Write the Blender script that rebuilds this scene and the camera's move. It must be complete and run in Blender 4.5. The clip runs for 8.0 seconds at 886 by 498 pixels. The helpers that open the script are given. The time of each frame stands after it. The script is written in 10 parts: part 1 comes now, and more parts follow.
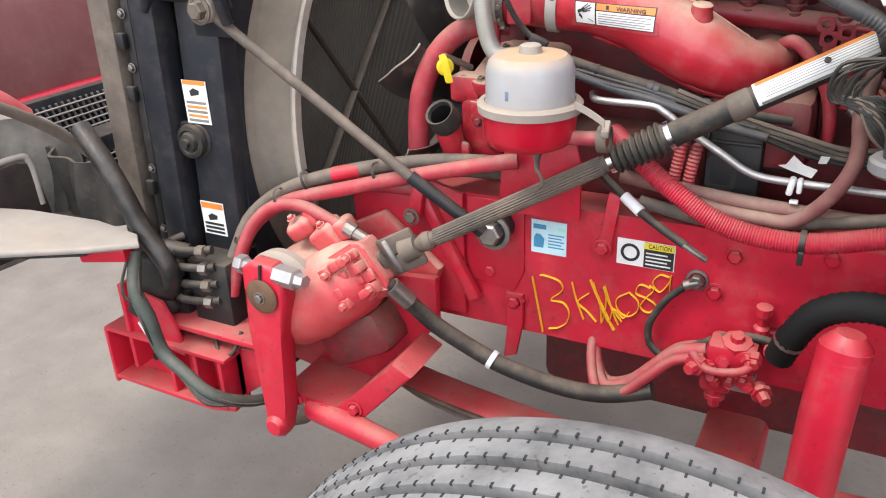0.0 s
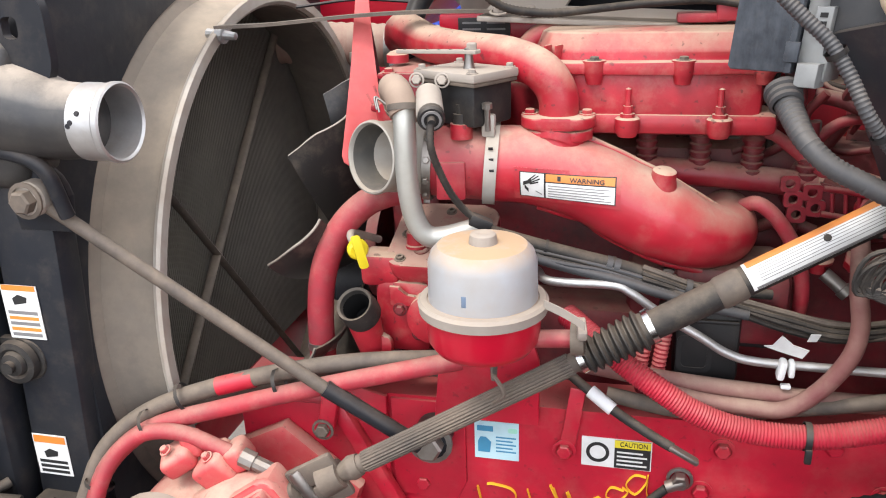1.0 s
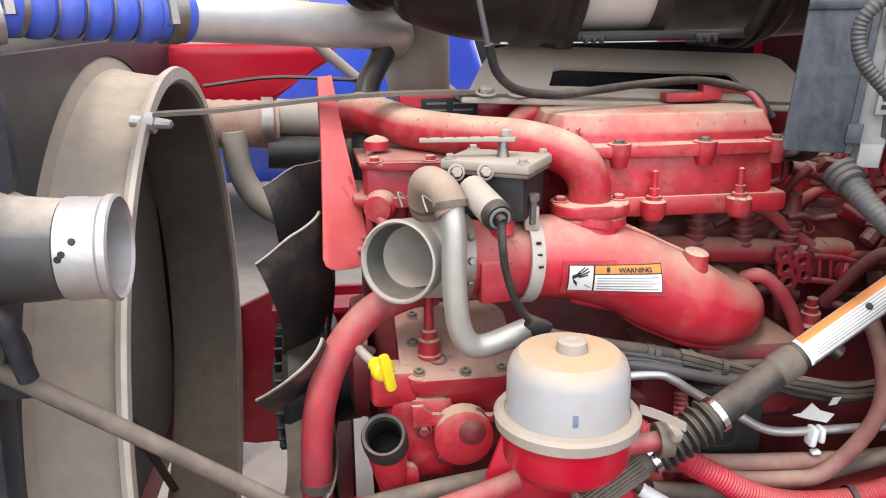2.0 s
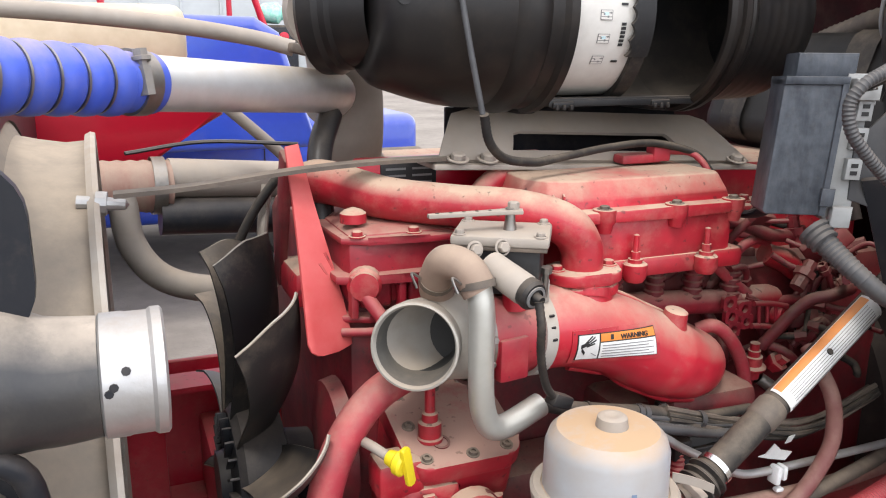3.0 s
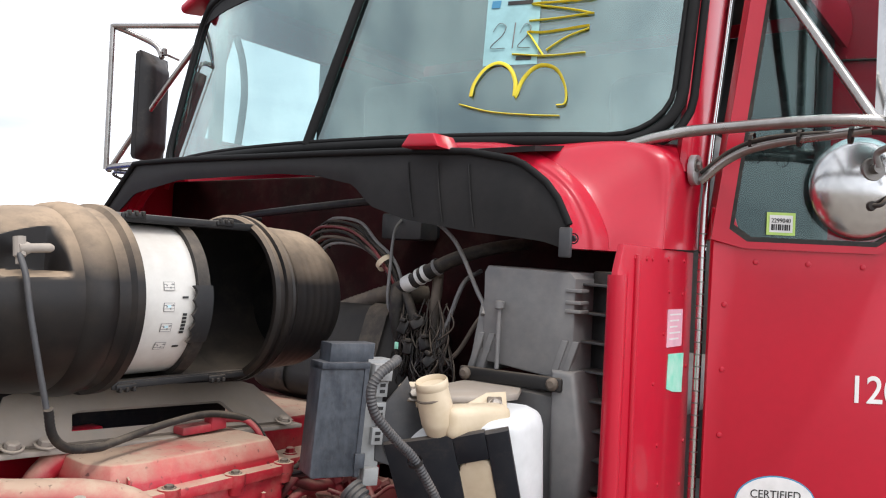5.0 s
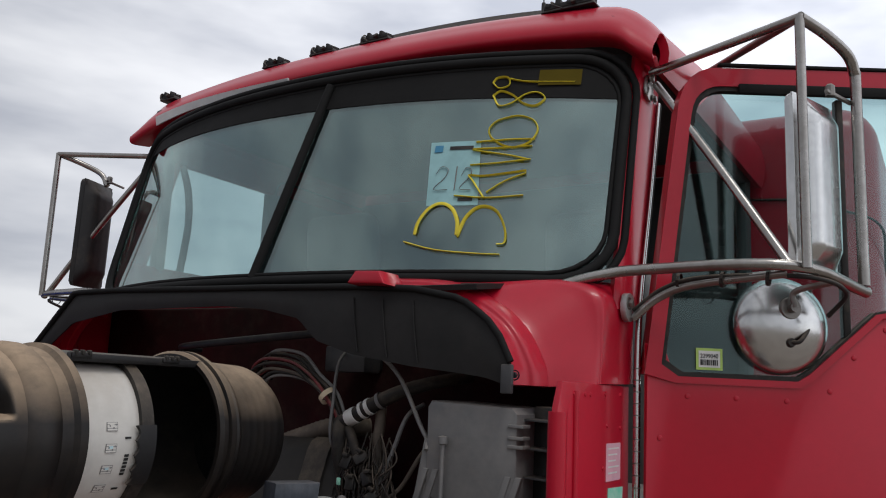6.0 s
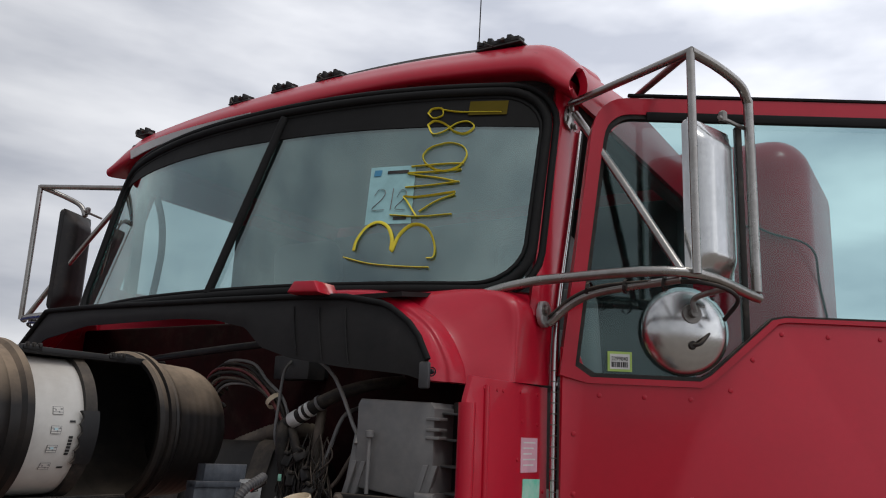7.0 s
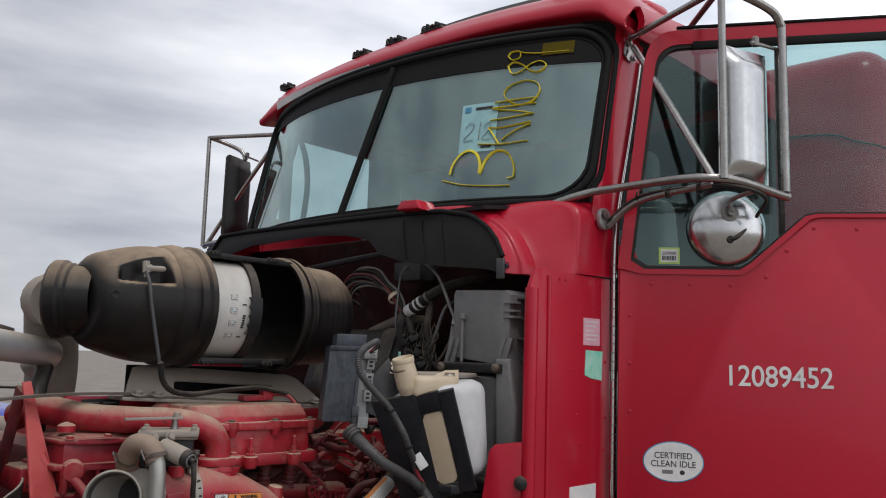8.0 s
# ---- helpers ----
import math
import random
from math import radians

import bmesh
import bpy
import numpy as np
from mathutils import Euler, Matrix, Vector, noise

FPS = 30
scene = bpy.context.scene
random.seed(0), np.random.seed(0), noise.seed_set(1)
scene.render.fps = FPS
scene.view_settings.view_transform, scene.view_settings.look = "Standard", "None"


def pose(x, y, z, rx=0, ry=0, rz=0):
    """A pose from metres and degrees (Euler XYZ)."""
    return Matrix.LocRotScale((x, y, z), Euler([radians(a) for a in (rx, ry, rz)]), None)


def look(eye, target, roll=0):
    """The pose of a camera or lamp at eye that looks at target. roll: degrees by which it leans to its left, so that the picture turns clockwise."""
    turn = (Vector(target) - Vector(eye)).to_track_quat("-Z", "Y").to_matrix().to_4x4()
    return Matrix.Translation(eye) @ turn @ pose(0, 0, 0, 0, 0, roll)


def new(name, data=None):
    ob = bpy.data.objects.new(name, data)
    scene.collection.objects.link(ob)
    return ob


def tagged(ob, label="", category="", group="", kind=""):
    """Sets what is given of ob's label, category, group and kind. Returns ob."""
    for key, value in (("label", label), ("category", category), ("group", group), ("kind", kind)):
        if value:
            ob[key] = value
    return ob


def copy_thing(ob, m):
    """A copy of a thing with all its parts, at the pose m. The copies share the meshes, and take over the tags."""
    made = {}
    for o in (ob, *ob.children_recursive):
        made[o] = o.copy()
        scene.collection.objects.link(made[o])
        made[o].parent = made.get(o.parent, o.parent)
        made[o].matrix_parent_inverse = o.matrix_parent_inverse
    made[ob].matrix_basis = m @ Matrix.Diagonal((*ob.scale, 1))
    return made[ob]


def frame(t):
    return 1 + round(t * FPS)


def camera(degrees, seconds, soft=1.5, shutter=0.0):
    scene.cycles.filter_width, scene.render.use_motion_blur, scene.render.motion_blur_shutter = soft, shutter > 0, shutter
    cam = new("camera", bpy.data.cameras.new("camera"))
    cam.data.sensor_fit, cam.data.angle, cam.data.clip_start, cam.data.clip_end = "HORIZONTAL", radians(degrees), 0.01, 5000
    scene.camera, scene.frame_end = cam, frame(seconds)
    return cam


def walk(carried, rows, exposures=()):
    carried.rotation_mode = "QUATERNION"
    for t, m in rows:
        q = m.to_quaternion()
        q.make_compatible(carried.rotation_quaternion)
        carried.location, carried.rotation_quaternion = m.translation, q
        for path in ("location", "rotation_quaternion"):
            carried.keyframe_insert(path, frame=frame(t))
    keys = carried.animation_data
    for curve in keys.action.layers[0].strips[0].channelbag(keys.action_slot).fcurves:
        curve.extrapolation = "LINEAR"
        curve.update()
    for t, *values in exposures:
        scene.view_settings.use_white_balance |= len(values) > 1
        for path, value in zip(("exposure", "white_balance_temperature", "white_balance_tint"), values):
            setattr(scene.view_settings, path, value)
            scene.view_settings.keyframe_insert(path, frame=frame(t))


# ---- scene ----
# ---- camera ----
cam = camera(57.2, 8.0, soft=1.1)
PATH = [
    (0, (0.239, -1.707, 1.513), (-0.617, -0.114, 0.66), -2.4),
    (0.5, (0.127, -1.563, 1.578), (-0.632, 0.094, 0.755), -2.9),
    (1, (-0.034, -1.476, 1.588), (-0.489, 0.346, 0.9), -2.0),
    (1.5, (-0.254, -1.434, 1.599), (-0.303, 0.475, 1.004), -1.0),
    (3, (-0.684, -1.236, 1.653), (0.061, 0.553, 1.161), 0.4),
    (3.5, (-0.728, -1.236, 1.685), (0.418, 0.356, 1.293), 1.5),
    (4, (-0.731, -1.232, 1.707), (0.705, 0.133, 1.433), 2.1),
    (4.5, (-0.75, -1.254, 1.729), (0.819, -0.024, 1.575), 2.3),
    (5, (-0.787, -1.312, 1.765), (0.829, -0.135, 1.809), 2.7),
    (5.2, (-0.795, -1.32, 1.781), (0.839, -0.174, 1.91), 2.7),
    (6.3, (-0.859, -1.334, 1.792), (0.818, -0.323, 2.199), 2.8),
    (6.5, (-0.872, -1.359, 1.759), (0.802, -0.36, 2.204), 3.0),
    (7, (-0.875, -1.528, 1.704), (0.774, -0.489, 2.153), 2.4),
    (7.5, (-0.925, -1.699, 1.659), (0.623, -0.504, 2.077), 2.1),
    (8, (-1.105, -1.902, 1.596), (0.35, -0.556, 1.863), 1.8),
]
EXPOSURES = [(0, 1.05), (1.5, 1.1), (3.0, 0.92), (4.0, 0.71), (5.2, 0.57), (6.3, -0.88), (7.0, -0.74), (8.0, -0.48)]
walk(cam, [(t, look(eye, target, roll)) for t, eye, target, roll in PATH], EXPOSURES)

# ---- overcast daylight ----
SUN_AZ, SUN_EL = radians(250), radians(58)
world = bpy.data.worlds.new("overcast_sky")
scene.world = world
world.use_nodes = True
wn, wl = world.node_tree.nodes, world.node_tree.links
wn.clear()
w_out = wn.new("ShaderNodeOutputWorld")
w_bg = wn.new("ShaderNodeBackground")
w_sky = wn.new("ShaderNodeTexSky")
w_sky.sky_type = "NISHITA"
w_sky.sun_disc = False
w_sky.sun_elevation, w_sky.sun_rotation = SUN_EL, SUN_AZ
w_co = wn.new("ShaderNodeTexCoord")
w_map = wn.new("ShaderNodeMapping")
w_map.inputs["Scale"].default_value = (1.0, 1.6, 4.5)
w_noise = wn.new("ShaderNodeTexNoise")
w_noise.inputs["Scale"].default_value = 2.2
w_noise.inputs["Detail"].default_value = 5.0
w_noise.inputs["Roughness"].default_value = 0.5
w_ramp = wn.new("ShaderNodeValToRGB")
w_ramp.color_ramp.elements[0].position, w_ramp.color_ramp.elements[0].color = 0.34, (5.65, 5.95, 6.8, 1)
w_ramp.color_ramp.elements[1].position, w_ramp.color_ramp.elements[1].color = 0.66, (10.85, 11.0, 11.5, 1)
w_mix = wn.new("ShaderNodeMix")
w_mix.data_type = "RGBA"
w_mix.inputs["Factor"].default_value = 0.92
wl.new(w_co.outputs["Generated"], w_map.inputs["Vector"])
wl.new(w_map.outputs["Vector"], w_noise.inputs["Vector"])
wl.new(w_noise.outputs["Fac"], w_ramp.inputs["Fac"])
wl.new(w_sky.outputs["Color"], w_mix.inputs["A"])
wl.new(w_ramp.outputs["Color"], w_mix.inputs["B"])
# the cloud is thinner, and brighter, towards the sun's side
w_dot = wn.new("ShaderNodeVectorMath")
w_dot.operation = "DOT_PRODUCT"
w_dot.inputs[1].default_value = (0.72, -0.58, 0.38)
w_thin = wn.new("ShaderNodeMapRange")
w_thin.inputs["From Min"].default_value, w_thin.inputs["From Max"].default_value = -0.35, 0.75
w_thin.inputs["To Min"].default_value, w_thin.inputs["To Max"].default_value = 0.69, 1.6
w_gain = wn.new("ShaderNodeVectorMath")
w_gain.operation = "SCALE"
wl.new(w_co.outputs["Generated"], w_dot.inputs[0])
wl.new(w_dot.outputs["Value"], w_thin.inputs["Value"])
wl.new(w_mix.outputs["Result"], w_gain.inputs[0])
wl.new(w_thin.outputs["Result"], w_gain.inputs["Scale"])
wl.new(w_gain.outputs["Vector"], w_bg.inputs["Color"])
w_bg.inputs["Strength"].default_value = 0.13
wl.new(w_bg.outputs["Background"], w_out.inputs["Surface"])
sun = new("sun", bpy.data.lights.new("sun", "SUN"))
sun.data.energy, sun.data.angle, sun.data.color = 1.2, radians(14), (1.0, 0.97, 0.92)
sun.matrix_world = look((-2.5, -3.5, 7.0), (0, 0, 0))


# ---- materials ----
def material(name, base, rough=0.5, metal=0.0, other=None, grain=0.1, scale=30.0, big=5.0, bump=0.15, dust=0.0,
             dust_colour=(0.42, 0.325, 0.235), coat=0.0, bump_scale=None, up=True, speck=0.0, rise=(0.1, 0.95), spec=0.5, stretch=None, cling=None):
    """Two-scale variation, fine relief, and dust that has settled on what faces up."""
    m = bpy.data.materials.new(name)
    m.use_nodes = True
    n, l = m.node_tree.nodes, m.node_tree.links
    b = n["Principled BSDF"]
    co = n.new("ShaderNodeTexCoord")
    fine = n.new("ShaderNodeTexNoise")
    fine.inputs["Scale"].default_value, fine.inputs["Detail"].default_value = scale, 4
    wide = n.new("ShaderNodeTexNoise")
    wide.inputs["Scale"].default_value, wide.inputs["Detail"].default_value = big, 8
    wide.inputs["Roughness"].default_value = 0.62
    l.new(co.outputs["Object"], fine.inputs["Vector"])
    if stretch:
        along = n.new("ShaderNodeMapping")
        along.inputs["Scale"].default_value = stretch
        l.new(co.outputs["Object"], along.inputs["Vector"])
        l.new(along.outputs["Vector"], wide.inputs["Vector"])
    else:
        l.new(co.outputs["Object"], wide.inputs["Vector"])
    add = n.new("ShaderNodeMath")
    add.operation = "MULTIPLY_ADD"
    add.inputs[1].default_value = 0.4
    l.new(fine.outputs["Fac"], add.inputs[0])
    l.new(wide.outputs["Fac"], add.inputs[2])
    ramp = n.new("ShaderNodeMapRange")
    ramp.inputs["From Min"].default_value, ramp.inputs["From Max"].default_value = 0.45, 0.95
    l.new(add.outputs["Value"], ramp.inputs["Value"])
    mix = n.new("ShaderNodeMix")
    mix.data_type = "RGBA"
    second = other or tuple(c * (1 - 2.5 * grain) for c in base)
    mix.inputs["A"].default_value, mix.inputs["B"].default_value = (*base, 1), (*second, 1)
    l.new(ramp.outputs["Result"], mix.inputs["Factor"])
    colour = mix.outputs["Result"]
    rough_out = None
    if dust > 0:
        geo = n.new("ShaderNodeNewGeometry")
        sep = n.new("ShaderNodeSeparateXYZ")
        l.new(geo.outputs["Normal"], sep.inputs["Vector"])
        lift = n.new("ShaderNodeMapRange")
        lift.inputs["From Min"].default_value, lift.inputs["From Max"].default_value = rise if up else (-1.0, 0.6)
        lift.inputs["To Min"].default_value = 0.02
        l.new(sep.outputs["Z"], lift.inputs["Value"])
        cloud = n.new("ShaderNodeMapRange")
        cloud.inputs["From Min"].default_value, cloud.inputs["From Max"].default_value = 0.3, 0.65
        cloud.inputs["To Min"].default_value, cloud.inputs["To Max"].default_value = 0.35, 1.0
        l.new(wide.outputs["Fac"], cloud.inputs["Value"])
        times = n.new("ShaderNodeMath")
        times.operation = "MULTIPLY"
        l.new(lift.outputs["Result"], times.inputs[0])
        l.new(cloud.outputs["Result"], times.inputs[1])
        patch = n.new("ShaderNodeTexNoise")
        patch.inputs["Scale"].default_value, patch.inputs["Detail"].default_value = 2.6 * big, 7
        patch.inputs["Roughness"].default_value = 0.72
        l.new(co.outputs["Object"], patch.inputs["Vector"])
        grime = n.new("ShaderNodeMapRange")
        grime.inputs["From Min"].default_value, grime.inputs["From Max"].default_value = 0.50, 0.78
        grime.inputs["To Max"].default_value = (0.42 if dust < 0.6 else 0.22) if cling is None else cling
        l.new(patch.outputs["Fac"], grime.inputs["Value"])
        worn = n.new("ShaderNodeMapRange")
        worn.inputs["From Min"].default_value, worn.inputs["From Max"].default_value = 0.32, 0.52
        worn.inputs["To Min"].default_value = 0.62
        l.new(patch.outputs["Fac"], worn.inputs["Value"])
        kept = n.new("ShaderNodeMath")
        kept.operation = "MULTIPLY_ADD"
        l.new(times.outputs["Value"], kept.inputs[0])
        l.new(worn.outputs["Result"], kept.inputs[1])
        l.new(grime.outputs["Result"], kept.inputs[2])
        much = n.new("ShaderNodeMath")
        much.operation, much.use_clamp = "MULTIPLY", True
        much.inputs[1].default_value = dust
        l.new(kept.outputs["Value"], much.inputs[0])
        dm = n.new("ShaderNodeMix")
        dm.data_type = "RGBA"
        dm.inputs["B"].default_value = (*dust_colour, 1)
        l.new(much.outputs["Value"], dm.inputs["Factor"])
        l.new(colour, dm.inputs["A"])
        colour = dm.outputs["Result"]
        rr = n.new("ShaderNodeMapRange")
        rr.inputs["To Min"].default_value, rr.inputs["To Max"].default_value = rough, 0.95
        l.new(much.outputs["Value"], rr.inputs["Value"])
        rough_out = rr.outputs["Result"]
    if speck > 0:
        sp = n.new("ShaderNodeTexNoise")
        sp.inputs["Scale"].default_value, sp.inputs["Detail"].default_value = 90.0, 2
        l.new(co.outputs["Object"], sp.inputs["Vector"])
        sr = n.new("ShaderNodeMapRange")
        sr.inputs["From Min"].default_value, sr.inputs["From Max"].default_value = 0.66, 0.72
        sr.inputs["To Max"].default_value = speck
        l.new(sp.outputs["Fac"], sr.inputs["Value"])
        sm = n.new("ShaderNodeMix")
        sm.data_type = "RGBA"
        sm.inputs["B"].default_value = (0.03, 0.02, 0.018, 1)
        l.new(sr.outputs["Result"], sm.inputs["Factor"])
        l.new(colour, sm.inputs["A"])
        colour = sm.outputs["Result"]
    l.new(colour, b.inputs["Base Color"])
    if rough_out:
        l.new(rough_out, b.inputs["Roughness"])
    else:
        rv = n.new("ShaderNodeMapRange")
        rv.inputs["To Min"].default_value, rv.inputs["To Max"].default_value = max(0.02, rough - 0.08), min(1.0, rough + 0.12)
        l.new(wide.outputs["Fac"], rv.inputs["Value"])
        l.new(rv.outputs["Result"], b.inputs["Roughness"])
    b.inputs["Metallic"].default_value = metal
    b.inputs["Specular IOR Level"].default_value = spec
    b.inputs["Coat Weight"].default_value = coat
    b.inputs["Coat Roughness"].default_value = 0.08
    if bump > 0:
        bn = n.new("ShaderNodeBump")
        bn.inputs["Strength"].default_value, bn.inputs["Distance"].default_value = bump, 0.003
        if bump_scale:
            bt = n.new("ShaderNodeTexNoise")
            bt.inputs["Scale"].default_value, bt.inputs["Detail"].default_value = bump_scale, 3
            l.new(co.outputs["Object"], bt.inputs["Vector"])
            l.new(bt.outputs["Fac"], bn.inputs["Height"])
        else:
            l.new(fine.outputs["Fac"], bn.inputs["Height"])
        l.new(bn.outputs["Normal"], b.inputs["Normal"])
    return m


def glass(name, tint, rough=0.02, alpha=0.05):
    """Window glass: mostly clear, mirrors the sky at a glance."""
    m = bpy.data.materials.new(name)
    m.use_nodes = True
    n, l = m.node_tree.nodes, m.node_tree.links
    n.clear()
    out = n.new("ShaderNodeOutputMaterial")
    clear = n.new("ShaderNodeBsdfTransparent")
    clear.inputs["Color"].default_value = (*tint, 1)
    gloss = n.new("ShaderNodeBsdfGlossy")
    gloss.inputs["Roughness"].default_value = rough
    gloss.inputs["Color"].default_value = (0.84, 1.0, 0.97, 1)
    face = n.new("ShaderNodeLayerWeight")
    face.inputs["Blend"].default_value = 0.5
    power = n.new("ShaderNodeMath")
    power.operation = "POWER"
    power.inputs[1].default_value = 3.5
    l.new(face.outputs["Facing"], power.inputs[0])
    fac = n.new("ShaderNodeMapRange")
    fac.inputs["To Min"].default_value, fac.inputs["To Max"].default_value = alpha, 0.9
    l.new(power.outputs["Value"], fac.inputs["Value"])
    mix = n.new("ShaderNodeMixShader")
    l.new(fac.outputs["Result"], mix.inputs["Fac"])
    l.new(clear.outputs["BSDF"], mix.inputs[1])
    l.new(gloss.outputs["BSDF"], mix.inputs[2])
    l.new(mix.outputs["Shader"], out.inputs["Surface"])
    return m


RED_CAB = material("cab_red_paint", (0.46, 0.006, 0.025), 0.32, coat=0.2, spec=0.34, grain=0.06, scale=60, big=3, bump=0.02)
SEAL_BLACK = material("clean_black_rubber", (0.012, 0.012, 0.012), 0.7, spec=0.15, grain=0.1, scale=60, big=9, bump=0.1)
SHIELD_BLACK = material("matt_black_shield", (0.012, 0.012, 0.012), 0.6, spec=0.25, other=(0.02, 0.019, 0.019), scale=50, big=8, bump=0.15, dust=0.06, cling=0.12)
RED_FRAME = material("frame_red_paint", (0.50, 0.009, 0.032), 0.40, other=(0.36, 0.009, 0.025), scale=40, big=5, bump=0.12, dust=0.34, rise=(0.35, 0.95), speck=0.35)
RED_ENGINE = material("engine_red_paint", (0.46, 0.010, 0.026), 0.42, other=(0.24, 0.009, 0.018), scale=50, big=9, bump=0.3, dust=1.35, rise=(0.25, 0.86), speck=0.55, dust_colour=(0.43, 0.30, 0.215))
RED_HOSE = material("red_dusty_hose", (0.40, 0.018, 0.034), 0.6, other=(0.22, 0.03, 0.04), scale=60, big=12, bump=0.2, dust=0.5)
BLACK_PLASTIC = material("black_plastic", (0.015, 0.015, 0.016), 0.5, spec=0.35, grain=0.1, scale=80, big=6, bump=0.1, dust=0.22)
BLACK_PAINT = material("black_painted_steel", (0.011, 0.013, 0.018), 0.36, spec=0.2, other=(0.022, 0.023, 0.026), scale=50, big=7, bump=0.1, dust=0.16)
BLACK_RUBBER = material("black_rubber", (0.012, 0.012, 0.013), 0.6, spec=0.25, other=(0.034, 0.031, 0.028), scale=60, big=12, bump=0.3, dust=0.3)
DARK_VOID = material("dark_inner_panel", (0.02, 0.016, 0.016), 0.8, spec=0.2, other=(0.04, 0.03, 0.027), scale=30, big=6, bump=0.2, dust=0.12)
FILTER_BLACK = material("filter_housing_plastic", (0.007, 0.007, 0.008), 0.38, spec=0.26, rise=(0.22, 0.88), scale=70, big=6, bump=0.06, dust=1.2, dust_colour=(0.34, 0.25, 0.17), cling=0.03)
WHITE_PAPER = material("white_filter_sleeve", (0.62, 0.6, 0.56), 0.7, scale=50, big=10, bump=0.05, dust=0.4, cling=0.12)
ALUMINIUM = material("cast_aluminium", (0.5, 0.5, 0.5), 0.45, 0.85, scale=70, big=9, bump=0.25, dust=0.45)
MIRROR_STEEL = material("weathered_mirror_steel", (0.40, 0.385, 0.365), 0.26, 1.0, other=(0.26, 0.24, 0.22), scale=90, big=12, bump=0.05)
BRIGHT_STEEL = material("polished_steel", (0.62, 0.62, 0.61), 0.2, 1.0, grain=0.08, scale=90, big=8, bump=0.04)
STEEL = material("dull_steel", (0.30, 0.29, 0.275), 0.42, 0.9, other=(0.2, 0.185, 0.17), scale=80, big=10, bump=0.15, dust=0.45)
TAN_STEEL = material("dusty_tan_steel", (0.33, 0.29, 0.25), 0.75, other=(0.24, 0.21, 0.18), scale=40, big=8, bump=0.15, dust=0.5)
TAN_SHROUD = material("dusty_shroud", (0.15, 0.13, 0.108), 0.75, other=(0.085, 0.074, 0.062), scale=40, big=4, bump=0.12, dust=0.8, rise=(-0.2, 0.9), dust_colour=(0.42, 0.33, 0.24))
SHAFT_BROWN = material("dusty_steering_shaft", (0.058, 0.048, 0.041), 0.7, other=(0.13, 0.10, 0.076), scale=60, big=14, bump=0.2, dust=0.3)
GREY_PLASTIC = material("grey_plastic", (0.13, 0.132, 0.136), 0.55, other=(0.2, 0.195, 0.19), scale=60, big=9, bump=0.12, dust=0.25)
FUSE_BLUE = material("worn_fuse_box_plastic", (0.010, 0.014, 0.022), 0.45, spec=0.35, other=(0.075, 0.085, 0.10), scale=80, big=45, stretch=(1, 1, 0.3), bump=0.12, dust=0.12)
CREAM_PLASTIC = material("cream_tank_plastic", (0.62, 0.52, 0.38), 0.5, other=(0.5, 0.4, 0.27), scale=40, big=10, bump=0.05, dust=0.25, cling=0.12)
WHITE_PLASTIC = material("white_tank_plastic", (0.72, 0.73, 0.73), 0.4, scale=40, big=6, bump=0.04, dust=0.15, cling=0.12)
RESERVOIR_CLEAR = material("milky_reservoir_plastic", (0.34, 0.36, 0.39), 0.3, other=(0.30, 0.285, 0.27), scale=30, big=9, bump=0.05, dust=1.25, rise=(0.3, 0.95), dust_colour=(0.42, 0.28, 0.165), cling=0.16)
LOOM_GREY = material("grey_conduit", (0.030, 0.032, 0.037), 0.55, other=(0.06, 0.06, 0.062), scale=60, big=9, bump=0.1, dust=0.18)
# engine red darkened for the shade low on the engine, with mottled grime
SHADED_GREASY_RED = material("shaded_greasy_red", (0.20, 0.010, 0.018), 0.55, other=(0.07, 0.012, 0.014), scale=40, big=10, bump=0.35, dust=0.45, speck=0.4, cling=0.2)
DULL_RED = material("dull_red_casting", (0.33, 0.010, 0.024), 0.45, other=(0.2, 0.01, 0.02), scale=50, big=9, bump=0.25, dust=0.6, speck=0.4)
RED_CONDUIT = material("red_conduit_plastic", (0.44, 0.012, 0.035), 0.5, other=(0.30, 0.012, 0.028), scale=60, big=9, bump=0.1, dust=0.3)
MAROON_HOSE = material("dusty_maroon_hose", (0.15, 0.04, 0.042), 0.65, other=(0.22, 0.11, 0.09), scale=50, big=12, bump=0.2, dust=0.45)
TYRE = material("tyre_rubber", (0.06, 0.06, 0.06), 0.85, spec=0.2, other=(0.26, 0.255, 0.25), scale=18, big=11, bump=0.35, speck=0.4, dust=0.35, dust_colour=(0.3, 0.29, 0.27))
# near-black for recesses, with their shade put into the colour
RECESS_BLACK = material("recess_shade_black", (0.012, 0.012, 0.012), 0.95, spec=0.05, scale=60, big=10, bump=0.2)
YELLOW = material("yellow_plastic", (0.8, 0.62, 0.02), 0.4, scale=40, big=9, bump=0.05)
YELLOW_MARK = material("yellow_paint_marker", (0.75, 0.62, 0.03), 0.6, scale=90, big=30, bump=0.2)
ORANGE_MARK = material("orange_yellow_marker", (0.8, 0.42, 0.02), 0.6, other=(0.75, 0.5, 0.03), scale=90, big=30, bump=0.2)
LABEL_WHITE = material("white_label", (0.75, 0.75, 0.73), 0.4, scale=60, big=14, bump=0.03, dust=0.2)
LABEL_ORANGE = material("orange_label", (0.72, 0.24, 0.04), 0.4, scale=60, big=14, bump=0.03, dust=0.2)
LABEL_BLACK = material("black_print", (0.02, 0.02, 0.02), 0.5, scale=60, big=14, bump=0.0)
LABEL_BLUE = material("blue_print", (0.05, 0.25, 0.42), 0.5, scale=60, big=14, bump=0.0)
